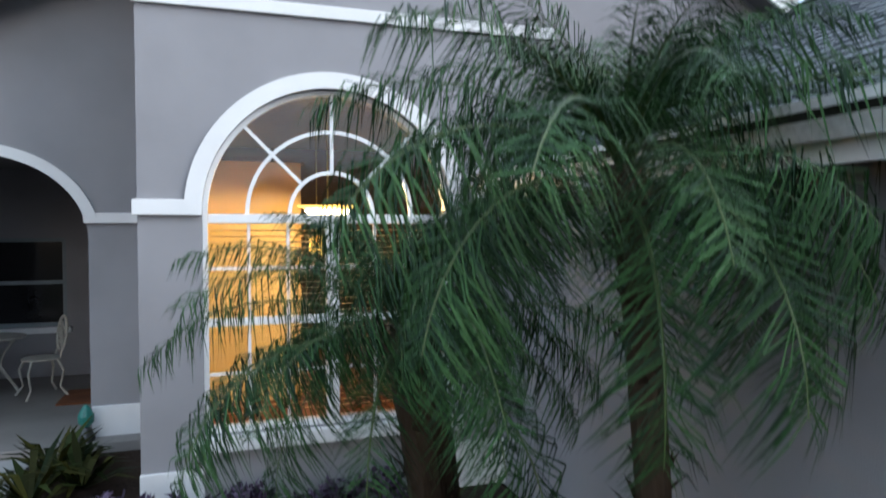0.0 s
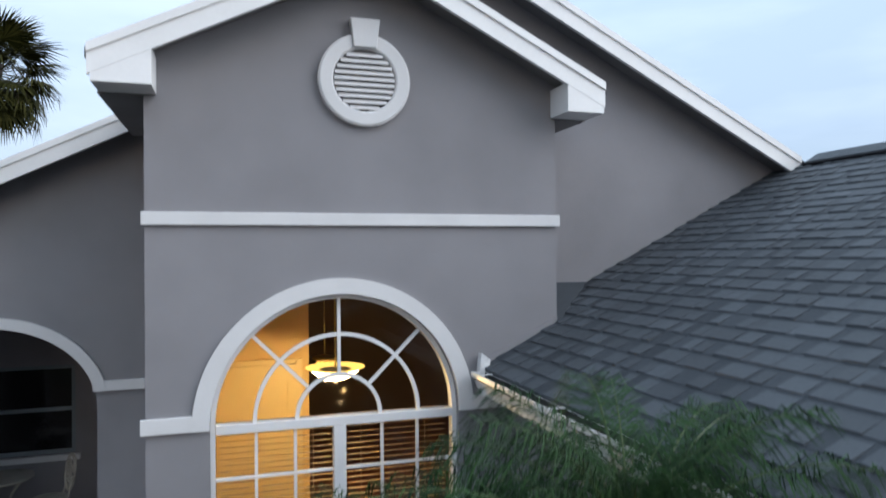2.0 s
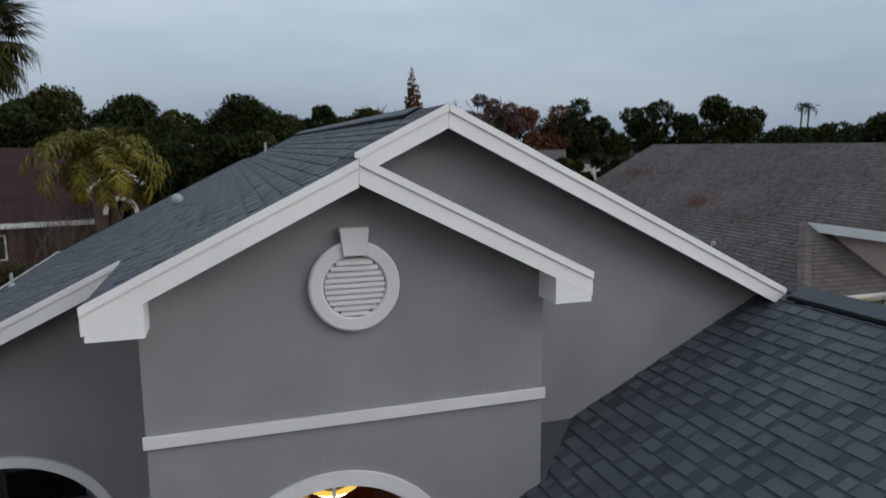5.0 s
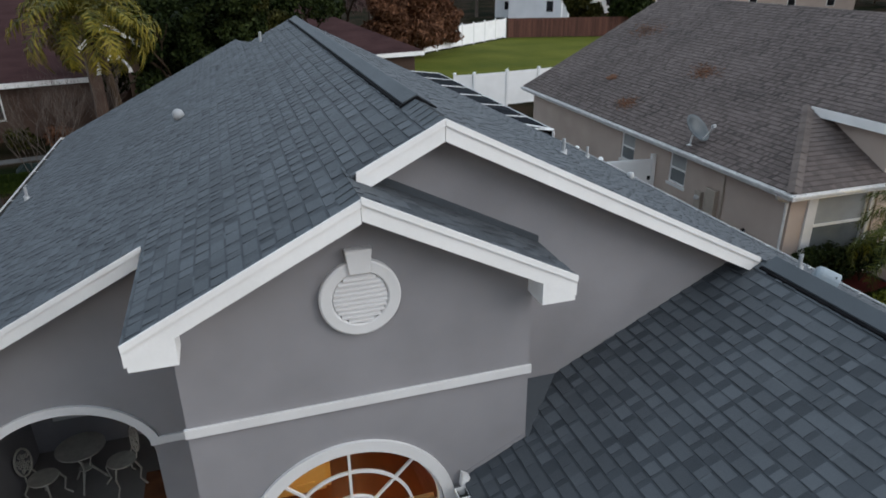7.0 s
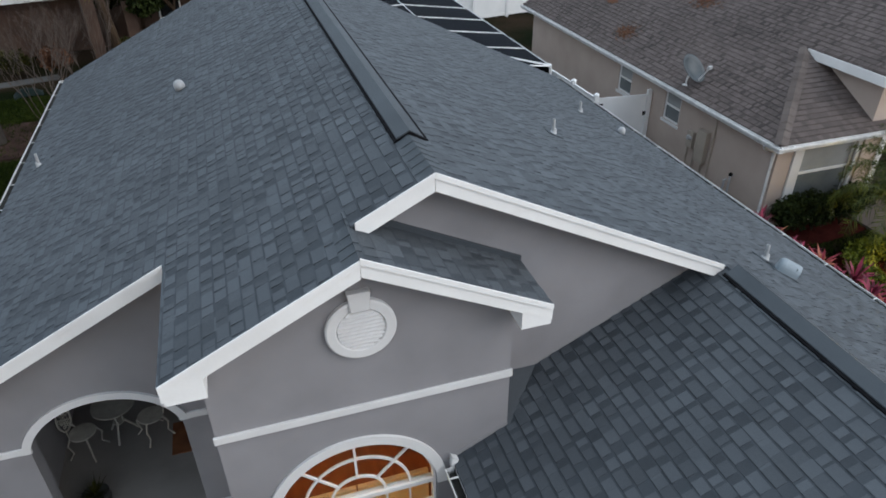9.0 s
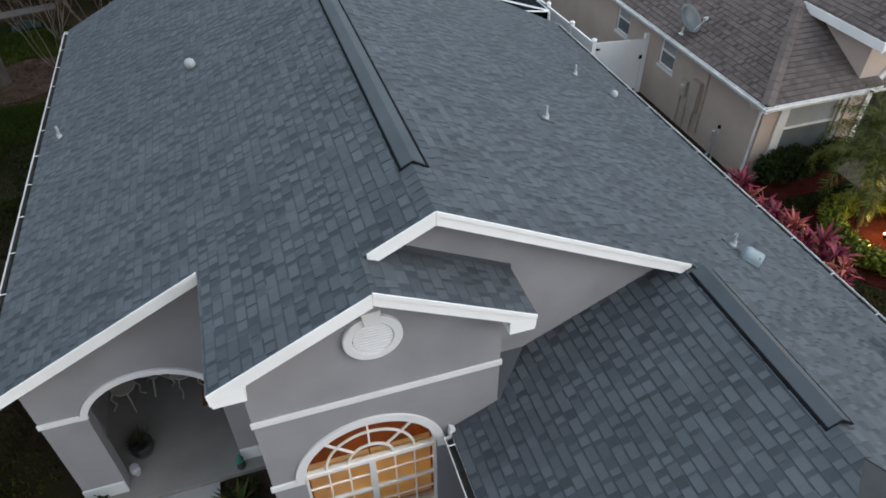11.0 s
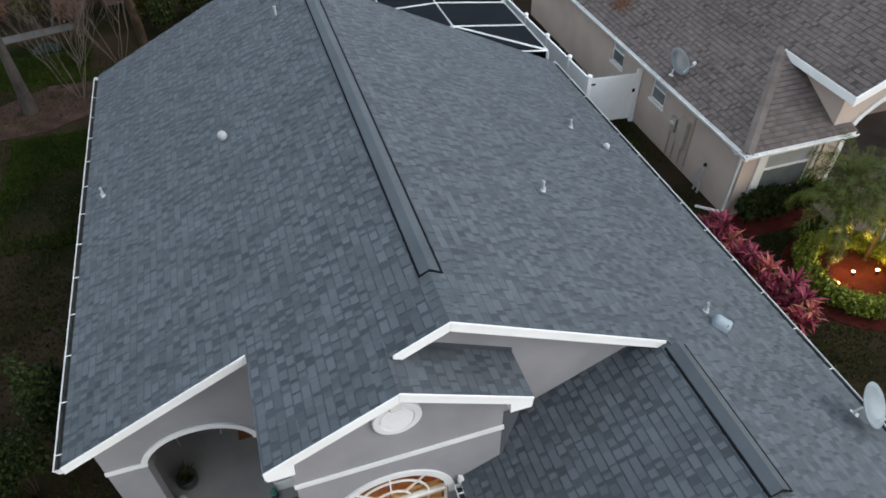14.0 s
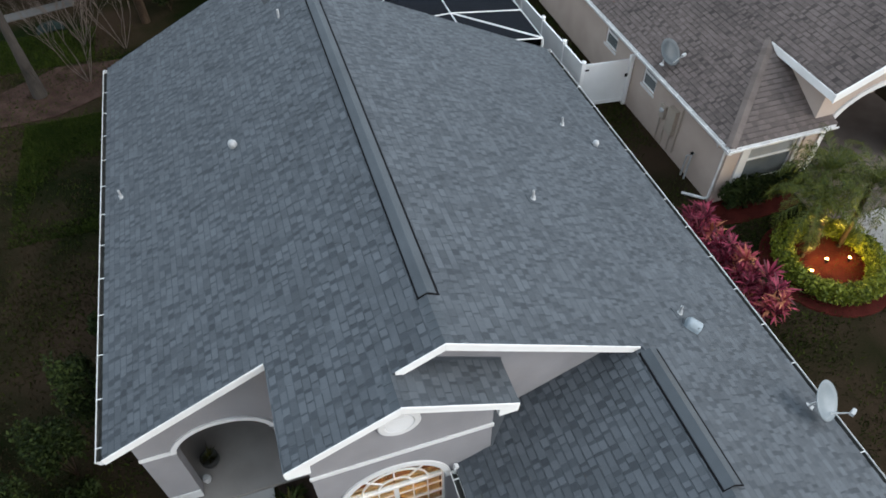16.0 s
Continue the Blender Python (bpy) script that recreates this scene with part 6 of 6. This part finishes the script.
def cordyline(place, seed):
    """Bare canes, each topped with upright crimson strap leaves."""
    rng = random.Random(seed)
    s = thing("cordyline", place, 0, "crimson and pink cordyline with strap leaves on bare canes", "shrub", "red cordylines")
    for c in range(4):
        a, high = c * 1.57 + rng.uniform(-0.4, 0.4), (0.95, 0.7, 0.45, 0.8)[c] * rng.uniform(0.85, 1.12)
        top = Vector((0.22 * math.cos(a), 0.22 * math.sin(a), high))
        part("cane", tube(bmesh.new(), [(0.03 * math.cos(a), 0.03 * math.sin(a), 0), top * 0.6, top], [0.018, 0.015, 0.013], 6), BARK, s)
        bm = bmesh.new()
        for k in range(30):
            b, e, l = rng.uniform(0, 6.28), rng.uniform(0.1, 1.35), rng.uniform(0.3, 0.6)
            d = Vector((math.cos(b) * math.cos(e), math.sin(b) * math.cos(e), math.sin(e)))
            w = Vector((-math.sin(b), math.cos(b), 0)) * rng.uniform(0.024, 0.036)
            p0 = top - Vector((0, 0, rng.uniform(0, 0.2)))
            p1, p2 = p0 + d * l * 0.55, p0 + d * l - Vector((0, 0, l * rng.uniform(0.08, 0.35)))
            vs = [bm.verts.new(p) for p in (p0 - w * 0.4, p0 + w * 0.4, p1 + w, p1 - w, p2)]
            bm.faces.new((vs[0], vs[1], vs[2], vs[3]))
            bm.faces.new((vs[3], vs[2], vs[4]))
        part("leaves", bm, CROTON_PINK if c == seed % 4 else CROTON, s)


rng = random.Random(77)
for k in range(11):
    s = k / 10
    cordyline((10.35 + 0.42 * s + rng.uniform(-0.12, 0.12), 9.9 - 3.1 * s + rng.uniform(-0.1, 0.1), 0), 150 + k)
for k in range(6):
    low_shrub((12.1 + 0.42 * k, 10.5 + 0.1 * (k % 2), 0.03), LEAF_DARK, "dark rounded shrub under the neighbour's front window", 210 + k, 0.5, 1.0, 2400, 0.045, "shrub", "window shrubs")
tagged(mesh_ob("entry_walk", box(bmesh.new(), 15.0, 2.0, 0.0, 16.4, 9.19, 0.04, 0.01), CONCRETE), "concrete walk to the neighbour's entry", "walkway", kind="structure")

# ---- side yard ----
PATH_GREY = surf("weathered_path", (0.055, 0.053, 0.051), (0.1, 0.097, 0.094), 1.4, 0.9, 0.0015, 110, fine=0.5)
tagged(mesh_ob("mulch_patch", prism(bmesh.new(), [(-8.6, 21.4, 0.0), (-6.6, 21.5, 0.0), (-4.6, 22.6, 0.0), (-4.4, 24.4, 0.0), (-6.8, 24.6, 0.0), (-8.8, 23.4, 0.0)], (0, 0, 0.025)), MULCH_BROWN), "brown mulch and leaf litter round the trunks", "ground", kind="structure")
tagged(mesh_ob("sidewalk", prism(bmesh.new(), [(-22, 25.6, 0.0), (-6.4, 29.2, 0.0), (-6.4, 29.85, 0.0), (-22, 26.25, 0.0)], (0, 0, 0.04)), PATH_GREY), "weathered grey concrete path behind the yard", "walkway", kind="structure")
GRASS = surf("grass_blades", (0.011, 0.017, 0.003), (0.036, 0.046, 0.009), 0.7, 0.8, 0, 40, vary=0.6, spec=0.05)
DRY_GRASS = surf("dry_grass_blades", (0.016, 0.011, 0.006), (0.042, 0.03, 0.018), 0.7, 0.85, 0, 40, vary=0.6, spec=0.05)


def grass_patch(x0, x1, y0, y1, n, mat, label, seed, high=0.07, lumpy=0.35):
    rng = random.Random(seed)
    v, f = [], []
    while len(f) < n:
        x, y = rng.uniform(x0, x1), rng.uniform(y0, y1)
        if noise.noise(Vector((x * lumpy, y * lumpy, seed))) < rng.uniform(-0.35, 0.35):
            continue
        a, h = rng.uniform(0, 6.28), high * rng.uniform(0.5, 1.5)
        w = 0.014 + 0.012 * rng.random()
        c, s = math.cos(a), math.sin(a)
        b = len(v)
        v += [(x - c * w, y - s * w, 0), (x + c * w, y + s * w, 0), (x + rng.uniform(-1, 1) * h, y + rng.uniform(-1, 1) * h, h)]
        f.append((b, b + 1, b + 2))
    ob = raw("grass", v, f, mat)
    tagged(ob, label, "grass", kind="stuff")


grass_patch(-14, -4.1, 4, 27, 26000, GRASS, "short dark grass of the side yard", 1)
grass_patch(-14, -4.1, 4, 27, 16000, DRY_GRASS, "dry straw-coloured grass patches in the side yard", 2, 0.06)
LUSH = surf("lush_grass_blades", (0.01, 0.018, 0.003), (0.032, 0.046, 0.008), 0.7, 0.8, 0, 40, vary=0.6, spec=0.05)
grass_patch(-7.6, -4.0, 15.5, 21.2, 26000, LUSH, "patch of lush green grass by the gutter side", 6, 0.08, 0.2)
grass_patch(-9.5, -5.5, 24.7, 27.2, 12000, LUSH, "patch of lush green grass by the path", 7, 0.07, 0.2)
grass_patch(9.0, 20, 2, 10, 22000, GRASS, "short dark grass between the two houses", 3)
grass_patch(9.0, 11.6, 10, 24, 8000, GRASS, "short dark grass between the two houses", 4)
FAR_LAWN = surf("far_lawn", (0.055, 0.07, 0.01), (0.11, 0.115, 0.02), 0.25, 0.95, 0.01, 20, fine=0.5, spec=0.05)
tagged(mesh_ob("lawn", prism(bmesh.new(), [(9.5, 33.2, 0.0), (30, 33.2, 0.0), (42, 58, 0.0), (26.5, 62.0, 0.0), (14.0, 52.5, 0.0), (9.5, 45, 0.0)], (0, 0, 0.01)), FAR_LAWN), "open mown lawn behind the back fences", "lawn", kind="structure")
TARP = surf("green_tarp", (0.002, 0.008, 0.007), (0.004, 0.014, 0.011), 3.0, 0.95, 0.004, 12)
cover = thing("garden_cover", (-7.2, 27.6, 0), 12, "low crumpled green tarp on the grass", "tarp")
v, f = [], []
for j in range(7):
    for i in range(11):
        x, y = -0.9 + 0.18 * i, -0.45 + 0.15 * j
        e = min(1, 1.6 * (1 - abs(x) / 0.95)) * min(1, 1.6 * (1 - abs(y) / 0.5))
        v.append((x * 0.55, y * 0.7, 0.02 + max(0, e) * (0.25 + 0.12 * noise.noise(Vector((x * 4, y * 4, 1))))))
for j in range(6):
    for i in range(10):
        a = j * 11 + i
        f.append((a, a + 1, a + 12, a + 11))
raw("sheet", v, f, TARP, cover)

# fan palm in the side yard
fan = thing("palm_tree", (-7.25, 22.9, 0), 0, "tall fan palm with a grey trunk and hanging dead leaves", "palm tree")
bm = bmesh.new()
tube(bm, [(0.7 * (k / 14) ** 2 + 0.03 * math.sin(k), 0.03 * math.cos(k * 1.7), 9.1 * k / 14) for k in range(15)], [0.25 - 0.09 * min(1, k / 3) - 0.004 * k for k in range(15)], 12)
part("trunk", bm, BARK_GREY, fan)
rng = random.Random(31)


def fan_mesh(seed, droop):
    rg = random.Random(seed)
    v, f = [], []
    for k in range(30):
        a = radians(-125 + 250 * k / 29)
        l = 0.85 * (0.75 + 0.25 * math.cos(a * 0.7)) * rg.uniform(0.9, 1.08)
        w = 0.03
        c, s = math.cos(a), math.sin(a)
        b = len(v)
        v += [(0.85, 0, 0), (0.85 + c * l * 0.55 - s * w, s * l * 0.55 + c * w, -droop * 0.06), (0.85 + c * l * 0.55 + s * w, s * l * 0.55 - c * w, -droop * 0.06), (0.85 + c * l, s * l, -droop * rg.uniform(0.18, 0.42))]
        f += [(b, b + 1, b + 2), (b + 1, b + 3, b + 2)]
    b = len(v)
    v += [(0, -0.018, 0), (0, 0.018, 0), (0.87, 0.01, 0.01), (0.87, -0.01, 0.01), (0, 0, -0.025)]
    f += [(b, b + 1, b + 2, b + 3), (b, b + 3, b + 4), (b + 1, b + 4, b + 2)]
    me = bpy.data.meshes.new("fan_leaf")
    me.from_pydata(v, [], f)
    me.materials.append(LEAF_OLIVE)
    return me


fans = [fan_mesh(k, 0.6 + 0.3 * k) for k in range(4)]
for k in range(46):
    up = k / 45
    f = new("fan_leaf", fans[min(3, int(up * 4))])
    f.parent = fan
    f.matrix_local = Matrix.Translation((0.7, 0, 9.1 - 0.5 * up)) @ Matrix.Rotation(radians(k * 137.5), 4, "Z") @ Matrix.Rotation(radians(-(70 - 125 * up) + rng.uniform(-8, 8)), 4, "Y") @ Matrix.Scale(rng.uniform(1.05, 1.3), 4)
bm = bmesh.new()
for k in range(40):
    a = rng.uniform(0, 6.28)
    r = rng.uniform(0.9, 1.7)
    z = 8.9 - rng.uniform(0.3, 0.8)
    tube(bm, [(0.7 + r * 0.75 * math.cos(a), r * 0.75 * math.sin(a), z + 0.3), (0.7 + r * math.cos(a), r * math.sin(a), z), (0.7 + r * 1.02 * math.cos(a), r * 1.02 * math.sin(a), z - rng.uniform(0.3, 0.8))], 0.007, 4)
part("dead_strands", bm, TWIG, fan)

for k, (x, y, h) in enumerate(((-5.65, 23.3, 3.2), (-4.4, 25.2, 3.4), (-5.9, 26.0, 2.8))):
    rng = random.Random(300 + k)
    t = thing("bare_tree", (x, y, 0), 0, "leafless crape myrtle with pale forking stems", "tree", "bare trees")
    bm = bmesh.new()
    for q in range(6):
        a = q * 1.05 + rng.uniform(-0.3, 0.3)
        d = Vector((0.42 * math.cos(a), 0.42 * math.sin(a), 1)).normalized()
        limbs(bm, Vector((0.05 * math.cos(a), 0.05 * math.sin(a), 0)), d, h * 0.45, 0.015, 4, rng, 0.42)
    part("stem", bm, TWIG, t)

# ---- houses behind ----
MAROON = surf("maroon_roof_tile", (0.026, 0.012, 0.013), (0.052, 0.026, 0.026), 0.8, 0.9, 0.006, 12, stretch=(1, 3, 1), spec=0.1)
WHITE_WALL = surf("white_stucco_wall", (0.6, 0.62, 0.65), (0.7, 0.72, 0.75), 0.8, 0.85, 0.002, 60)
GREY_ROOF = surf("grey_brown_roof", (0.07, 0.062, 0.06), (0.12, 0.108, 0.104), 0.8, 0.95, 0.003, 20)
BROWN_WALL = surf("brown_brick_wall", (0.05, 0.03, 0.022), (0.09, 0.055, 0.04), 1.5, 0.9, 0.004, 30)


def hip_house(place, turn, w, d, eave, wall_mat, roof_mat, label, windows=3, gable=False):
    """A plain house with a hip or gable roof, eave boards and windows on its near side."""
    h = thing("house", place, turn, label, "house", "houses behind")
    part("wall", box(bmesh.new(), 0.4, 0.4, 0, w - 0.4, d - 0.4, eave), wall_mat, h)
    rise = d / 2 * 0.45
    inset = 0.05 if gable else d / 2
    for pts in ([(0, 0, eave), (w, 0, eave), (w - inset, d / 2, eave + rise), (inset, d / 2, eave + rise)], [(w, d, eave), (0, d, eave), (inset, d / 2, eave + rise), (w - inset, d / 2, eave + rise)], [(0, d, eave), (0, 0, eave), (inset, d / 2, eave + rise)], [(w, 0, eave), (w, d, eave), (w - inset, d / 2, eave + rise)]):
        bm = bmesh.new()
        prism(bm, pts, (0, 0, 0.08))
        part("roof_slope", bm, roof_mat, h)
    for a, b in (((0, -0.02), (w, 0.02)), ((-0.02, 0), (0.02, d)), ((w - 0.02, 0), (w + 0.02, d))):
        part("fascia", box(bmesh.new(), a[0], a[1], eave - 0.16, b[0], b[1], eave + 0.06), FASCIA, h)
    for k in range(windows):
        x = w * (k + 0.7) / (windows + 0.4)
        win = part("window", box(bmesh.new(), x - 0.5, 0.36, 0.9, x + 0.5, 0.399, 2.0), FRAME, h)
        part("pane", box(bmesh.new(), x - 0.43, 0.345, 0.97, x + 0.43, 0.359, 1.93), DARK_PANE, win)
    return h


hip_house((-22, 29.8, 0), 11, 33.2, 14, 2.45, BROWN_WALL, MAROON, "brown house with a broad maroon roof behind the trees", 4)
portico = thing("portico", (-4.1, 30.4, 0.35), 11, "small gabled entry portico with a white arch", "portico")
bm = bmesh.new()
holed(bm, [(-0.95, 0), (0.95, 0), (0.95, 3.75), (0, 4.5), (-0.95, 3.75)], [[(-0.5, 0.02), (0.5, 0.02)] + arc(0, 2.6, 0.5, 0.55, 0, 180, 16)], lambda a, b: (a, 0, b), (0, 0.25, 0))
part("wall", bm, BROWN_WALL, portico)
bm = bmesh.new()
a, b = arc(0, 2.6, 0.505, 0.555, 0, 180, 20), arc(0, 2.6, 0.68, 0.73, 0, 180, 20)
prism(bm, [(p[0], -0.05, p[1]) for p in a + b[::-1]], (0, 0.049, 0))
part("arch_trim", bm, TRIM, portico)
for s in (-1, 1):
    bm = bmesh.new()
    prism(bm, [(0, -0.2, 4.62), (s * 1.2, -0.2, 3.68), (s * 1.2, -0.2, 3.48), (0, -0.2, 4.42)], (0, 0.06, 0))
    part("fascia", bm, FASCIA, portico)
    bm = bmesh.new()
    prism(bm, [(0, -0.14, 4.64), (s * 1.22, -0.14, 3.69), (s * 1.22, 3.0, 3.69), (0, 3.0, 4.64)], (0, 0, -0.06))
    part("roof_slope", bm, MAROON, portico)
    part("wall", box(bmesh.new(), s * 0.85 - 0.1, 0.251, 0, s * 0.85 + 0.1, 2.6, 3.6), BROWN_WALL, portico)
hip_house((33.5, 84.5, 0), -32, 10, 9, 2.9, WHITE_WALL, GREY_ROOF, "white gabled house beyond the lawn", 3, True)
wh = thing("house_wing", (34.8, 82.0, 0), -32, "white gable wing of the far house with an arched vent", "house")
part("wall", prism(bmesh.new(), [(0, 0, 0), (6.5, 0, 0), (6.5, 0, 2.9), (3.25, 0, 5.0), (0, 0, 2.9)], (0, 5, 0)), WHITE_WALL, wh)
for s in (-1, 1):
    bm = bmesh.new()
    prism(bm, [(3.25, -0.3, 5.12), (3.25 + s * 3.7, -0.3, 2.75), (3.25 + s * 3.7, 5, 2.75), (3.25, 5, 5.12)], (0, 0, 0.1))
    part("roof_slope", bm, GREY_ROOF, wh)
part("vent", prism(bmesh.new(), [(p[0], -0.03, p[1]) for p in arc(3.25, 2.9, 0.6, 0.5, 0, 180, 14)], (0, 0.029, 0)), DARK_PANE, wh)
part("window", box(bmesh.new(), 4.7, -0.03, 0.9, 5.5, -0.001, 2.1), DARK_PANE, wh)
hip_house((45, 88, 0), -32, 13, 10, 2.8, WHITE_WALL, GREY_ROOF, "white house with a grey roof beyond the lawn", 3, True)
hip_house((64, 78, 0), -28, 16, 11, 2.8, TAN, GREY_ROOF, "tan house with a dark roof in the distance", 3)
hip_house((88, 72, 0), -40, 18, 12, 2.9, TAN, GREY_ROOF, "tan house with a dark roof in the distance", 4, True)
STREET_GLOW = glow("lit_orange_lamp", (1.0, 0.45, 0.06), 40.0)
for x, y, z in ((52.0, 76.5, 2.6), (53.9, 77.8, 3.6)):
    wl_ob = thing("wall_lamp", (x, y, 0), 0, "lit orange lamp on a post by the far houses", "lamp", "far lamps")
    part("post", tube(bmesh.new(), [(0, 0, 0), (0, 0, z)], 0.05, 6), BLACK, wl_ob)
    part("globe", lathe(bmesh.new(), [(0.05, z), (0.22, z + 0.15), (0.22, z + 0.45), (0.05, z + 0.6)], sides=12), STREET_GLOW, wl_ob)

# yellow-green queen palm before the maroon house
feather_palm((-3.6, 26.9, 0), 5.2, 46, 2.6, 0.75, QUEEN, "yellow-green queen palm before the maroon house", 401, (-0.6, 0), 0.15, 34, 0.06, -52)


def seen_from(px, depth):
    """A place in the surroundings by its bearing from the front yard and its distance."""
    k = (px - 784) / 1188
    return (0.12 + 0.303 * depth + 0.953 * k * depth, -0.16 + 0.953 * depth - 0.303 * k * depth, 0)


WOODS = (
    (-60, 44, 10.5, 9, "d"), (60, 46, 10.2, 9, "d"), (150, 50, 10.8, 9, "o"), (235, 46, 10.0, 8, "d"), (300, 40, 7.8, 6, "o"),
    (350, 36, 8.6, 6.5, "d"), (420, 35, 8.9, 6, "d"), (480, 42, 9.5, 6.5, "o"), (520, 34, 7.6, 5, "d"), (555, 50, 9.6, 6, "d"), (620, 58, 9.6, 7, "o"),
    (270, 30, 6.6, 4.5, "d"), (330, 29, 6.4, 4.0, "d"), (400, 30, 7.0, 4.5, "d"), (460, 31, 6.8, 4.0, "o"),
    (735, 56, 11.8, 6, "c"), (685, 52, 7.5, 4.5, "c"), (780, 60, 8.0, 4, "c"), (660, 66, 9.8, 7, "m"),
    (840, 92, 13.5, 8, "m"), (890, 96, 12.5, 7, "m"), (955, 100, 12.3, 11, "r"), (1045, 98, 13.0, 11, "d"), (1140, 100, 12.6, 10, "d"),
    (1235, 98, 13.8, 11, "d"), (1290, 96, 12.6, 9, "o"), (1370, 120, 9.6, 12, "d"), (1440, 125, 9.8, 12, "o"), (1500, 110, 9.6, 12, "d"), (1565, 85, 10.2, 10, "d"), (1640, 85, 11, 10, "d"),
    (1090, 70, 5.0, 6, "d"), (1010, 74, 4.5, 5, "o"), (-140, 46, 10, 9, "d"), (-240, 50, 11, 10, "o"), (770, 120, 11.5, 14, "d"), (690, 120, 12, 14, "d"), (880, 130, 12, 14, "d"), (1000, 135, 12.5, 14, "o"), (560, 90, 11.5, 12, "d"), (450, 70, 10.5, 10, "d"), (300, 70, 10.5, 10, "o"),
)
for k, (px, depth, high, wide, kind) in enumerate(WOODS):
    mat, label = {"d": (LEAF_DARK, "broad dark green tree with a ragged crown"), "o": (LEAF_OLIVE, "olive green tree with a loose crown"), "c": (LEAF_RUST, "rust-brown cypress in winter colour"), "m": (LEAF_MAUVE, "nearly bare mauve-brown tree with fine twigs"), "r": (LEAF_RUST, "round reddish brown tree")}[kind]
    tree(seen_from(px, depth), high, wide, mat, label, 500 + k, 17000 if depth < 60 else 8000, (0.105 if depth < 45 else 0.17 if depth < 70 else 0.3) * (0.7 if kind == "m" else 1), kind == "c", kind == "m")
for px, high in ((1408, 13.5), (1420, 13.0)):
    feather_palm(seen_from(px, 150), high, 14, 2.4, 0.9, LEAF_DARK, "thin distant palm above the roofs", 700 + px, (0.3, 0), 0.16, 10, 0.14, -40, "distant palms")
# distant belt of trees that closes the horizon
rng = random.Random(8)
blobs = []
for k in range(260):
    a = k * 2 * math.pi / 260
    r = 190 + rng.uniform(-25, 25)
    blobs.append(((r * math.cos(a), 10 + r * math.sin(a), rng.uniform(2.5, 5)), (5.5, 5.5, rng.uniform(4, 6.5))))
v, f = leaf_mass(blobs, 26000, 0.8, rng, hollow=0.3)
ob = raw("distant_woods", v, f, LEAF_DARK)
tagged(ob, "dark belt of distant trees on the horizon", "woods", kind="stuff")
# low hedges and dry shrubs behind the side yard
for k, (x, y, r, h, m) in enumerate(((-9.5, 30.5, 0.8, 1.2, LEAF_RUST), (-8.0, 30.2, 0.7, 1.0, LEAF_OLIVE), (-6.4, 29.6, 0.7, 1.1, LEAF_RUST), (-2.6, 27.5, 0.9, 1.6, LEAF_DARK), (-1.4, 28.2, 1.0, 2.0, LEAF_DARK), (-3.4, 29.2, 0.8, 1.4, LEAF_OLIVE))):
    low_shrub((x, y, 0), m, "loose shrub along the back of the side yard", 800 + k, r, h, 900, 0.09, "shrub", "back shrubs")
# dark growth along the side of the house
for k, (x, y, r, h) in enumerate(((-4.75, 8.7, 0.55, 3.2), (-5.5, 8.0, 0.7, 2.2), (-5.3, 9.9, 0.6, 1.6), (-6.4, 6.9, 0.9, 1.8), (-5.2, 6.3, 0.7, 1.5), (-7.6, 8.6, 1.0, 2.0), (-4.9, 11.6, 0.45, 0.8))):
    low_shrub((x, y, 0), LEAF_DARK, "tall dark leafy shrub beside the white gutter", 860 + k, r, h, 3600, 0.05, "shrub", "side yard shrubs")
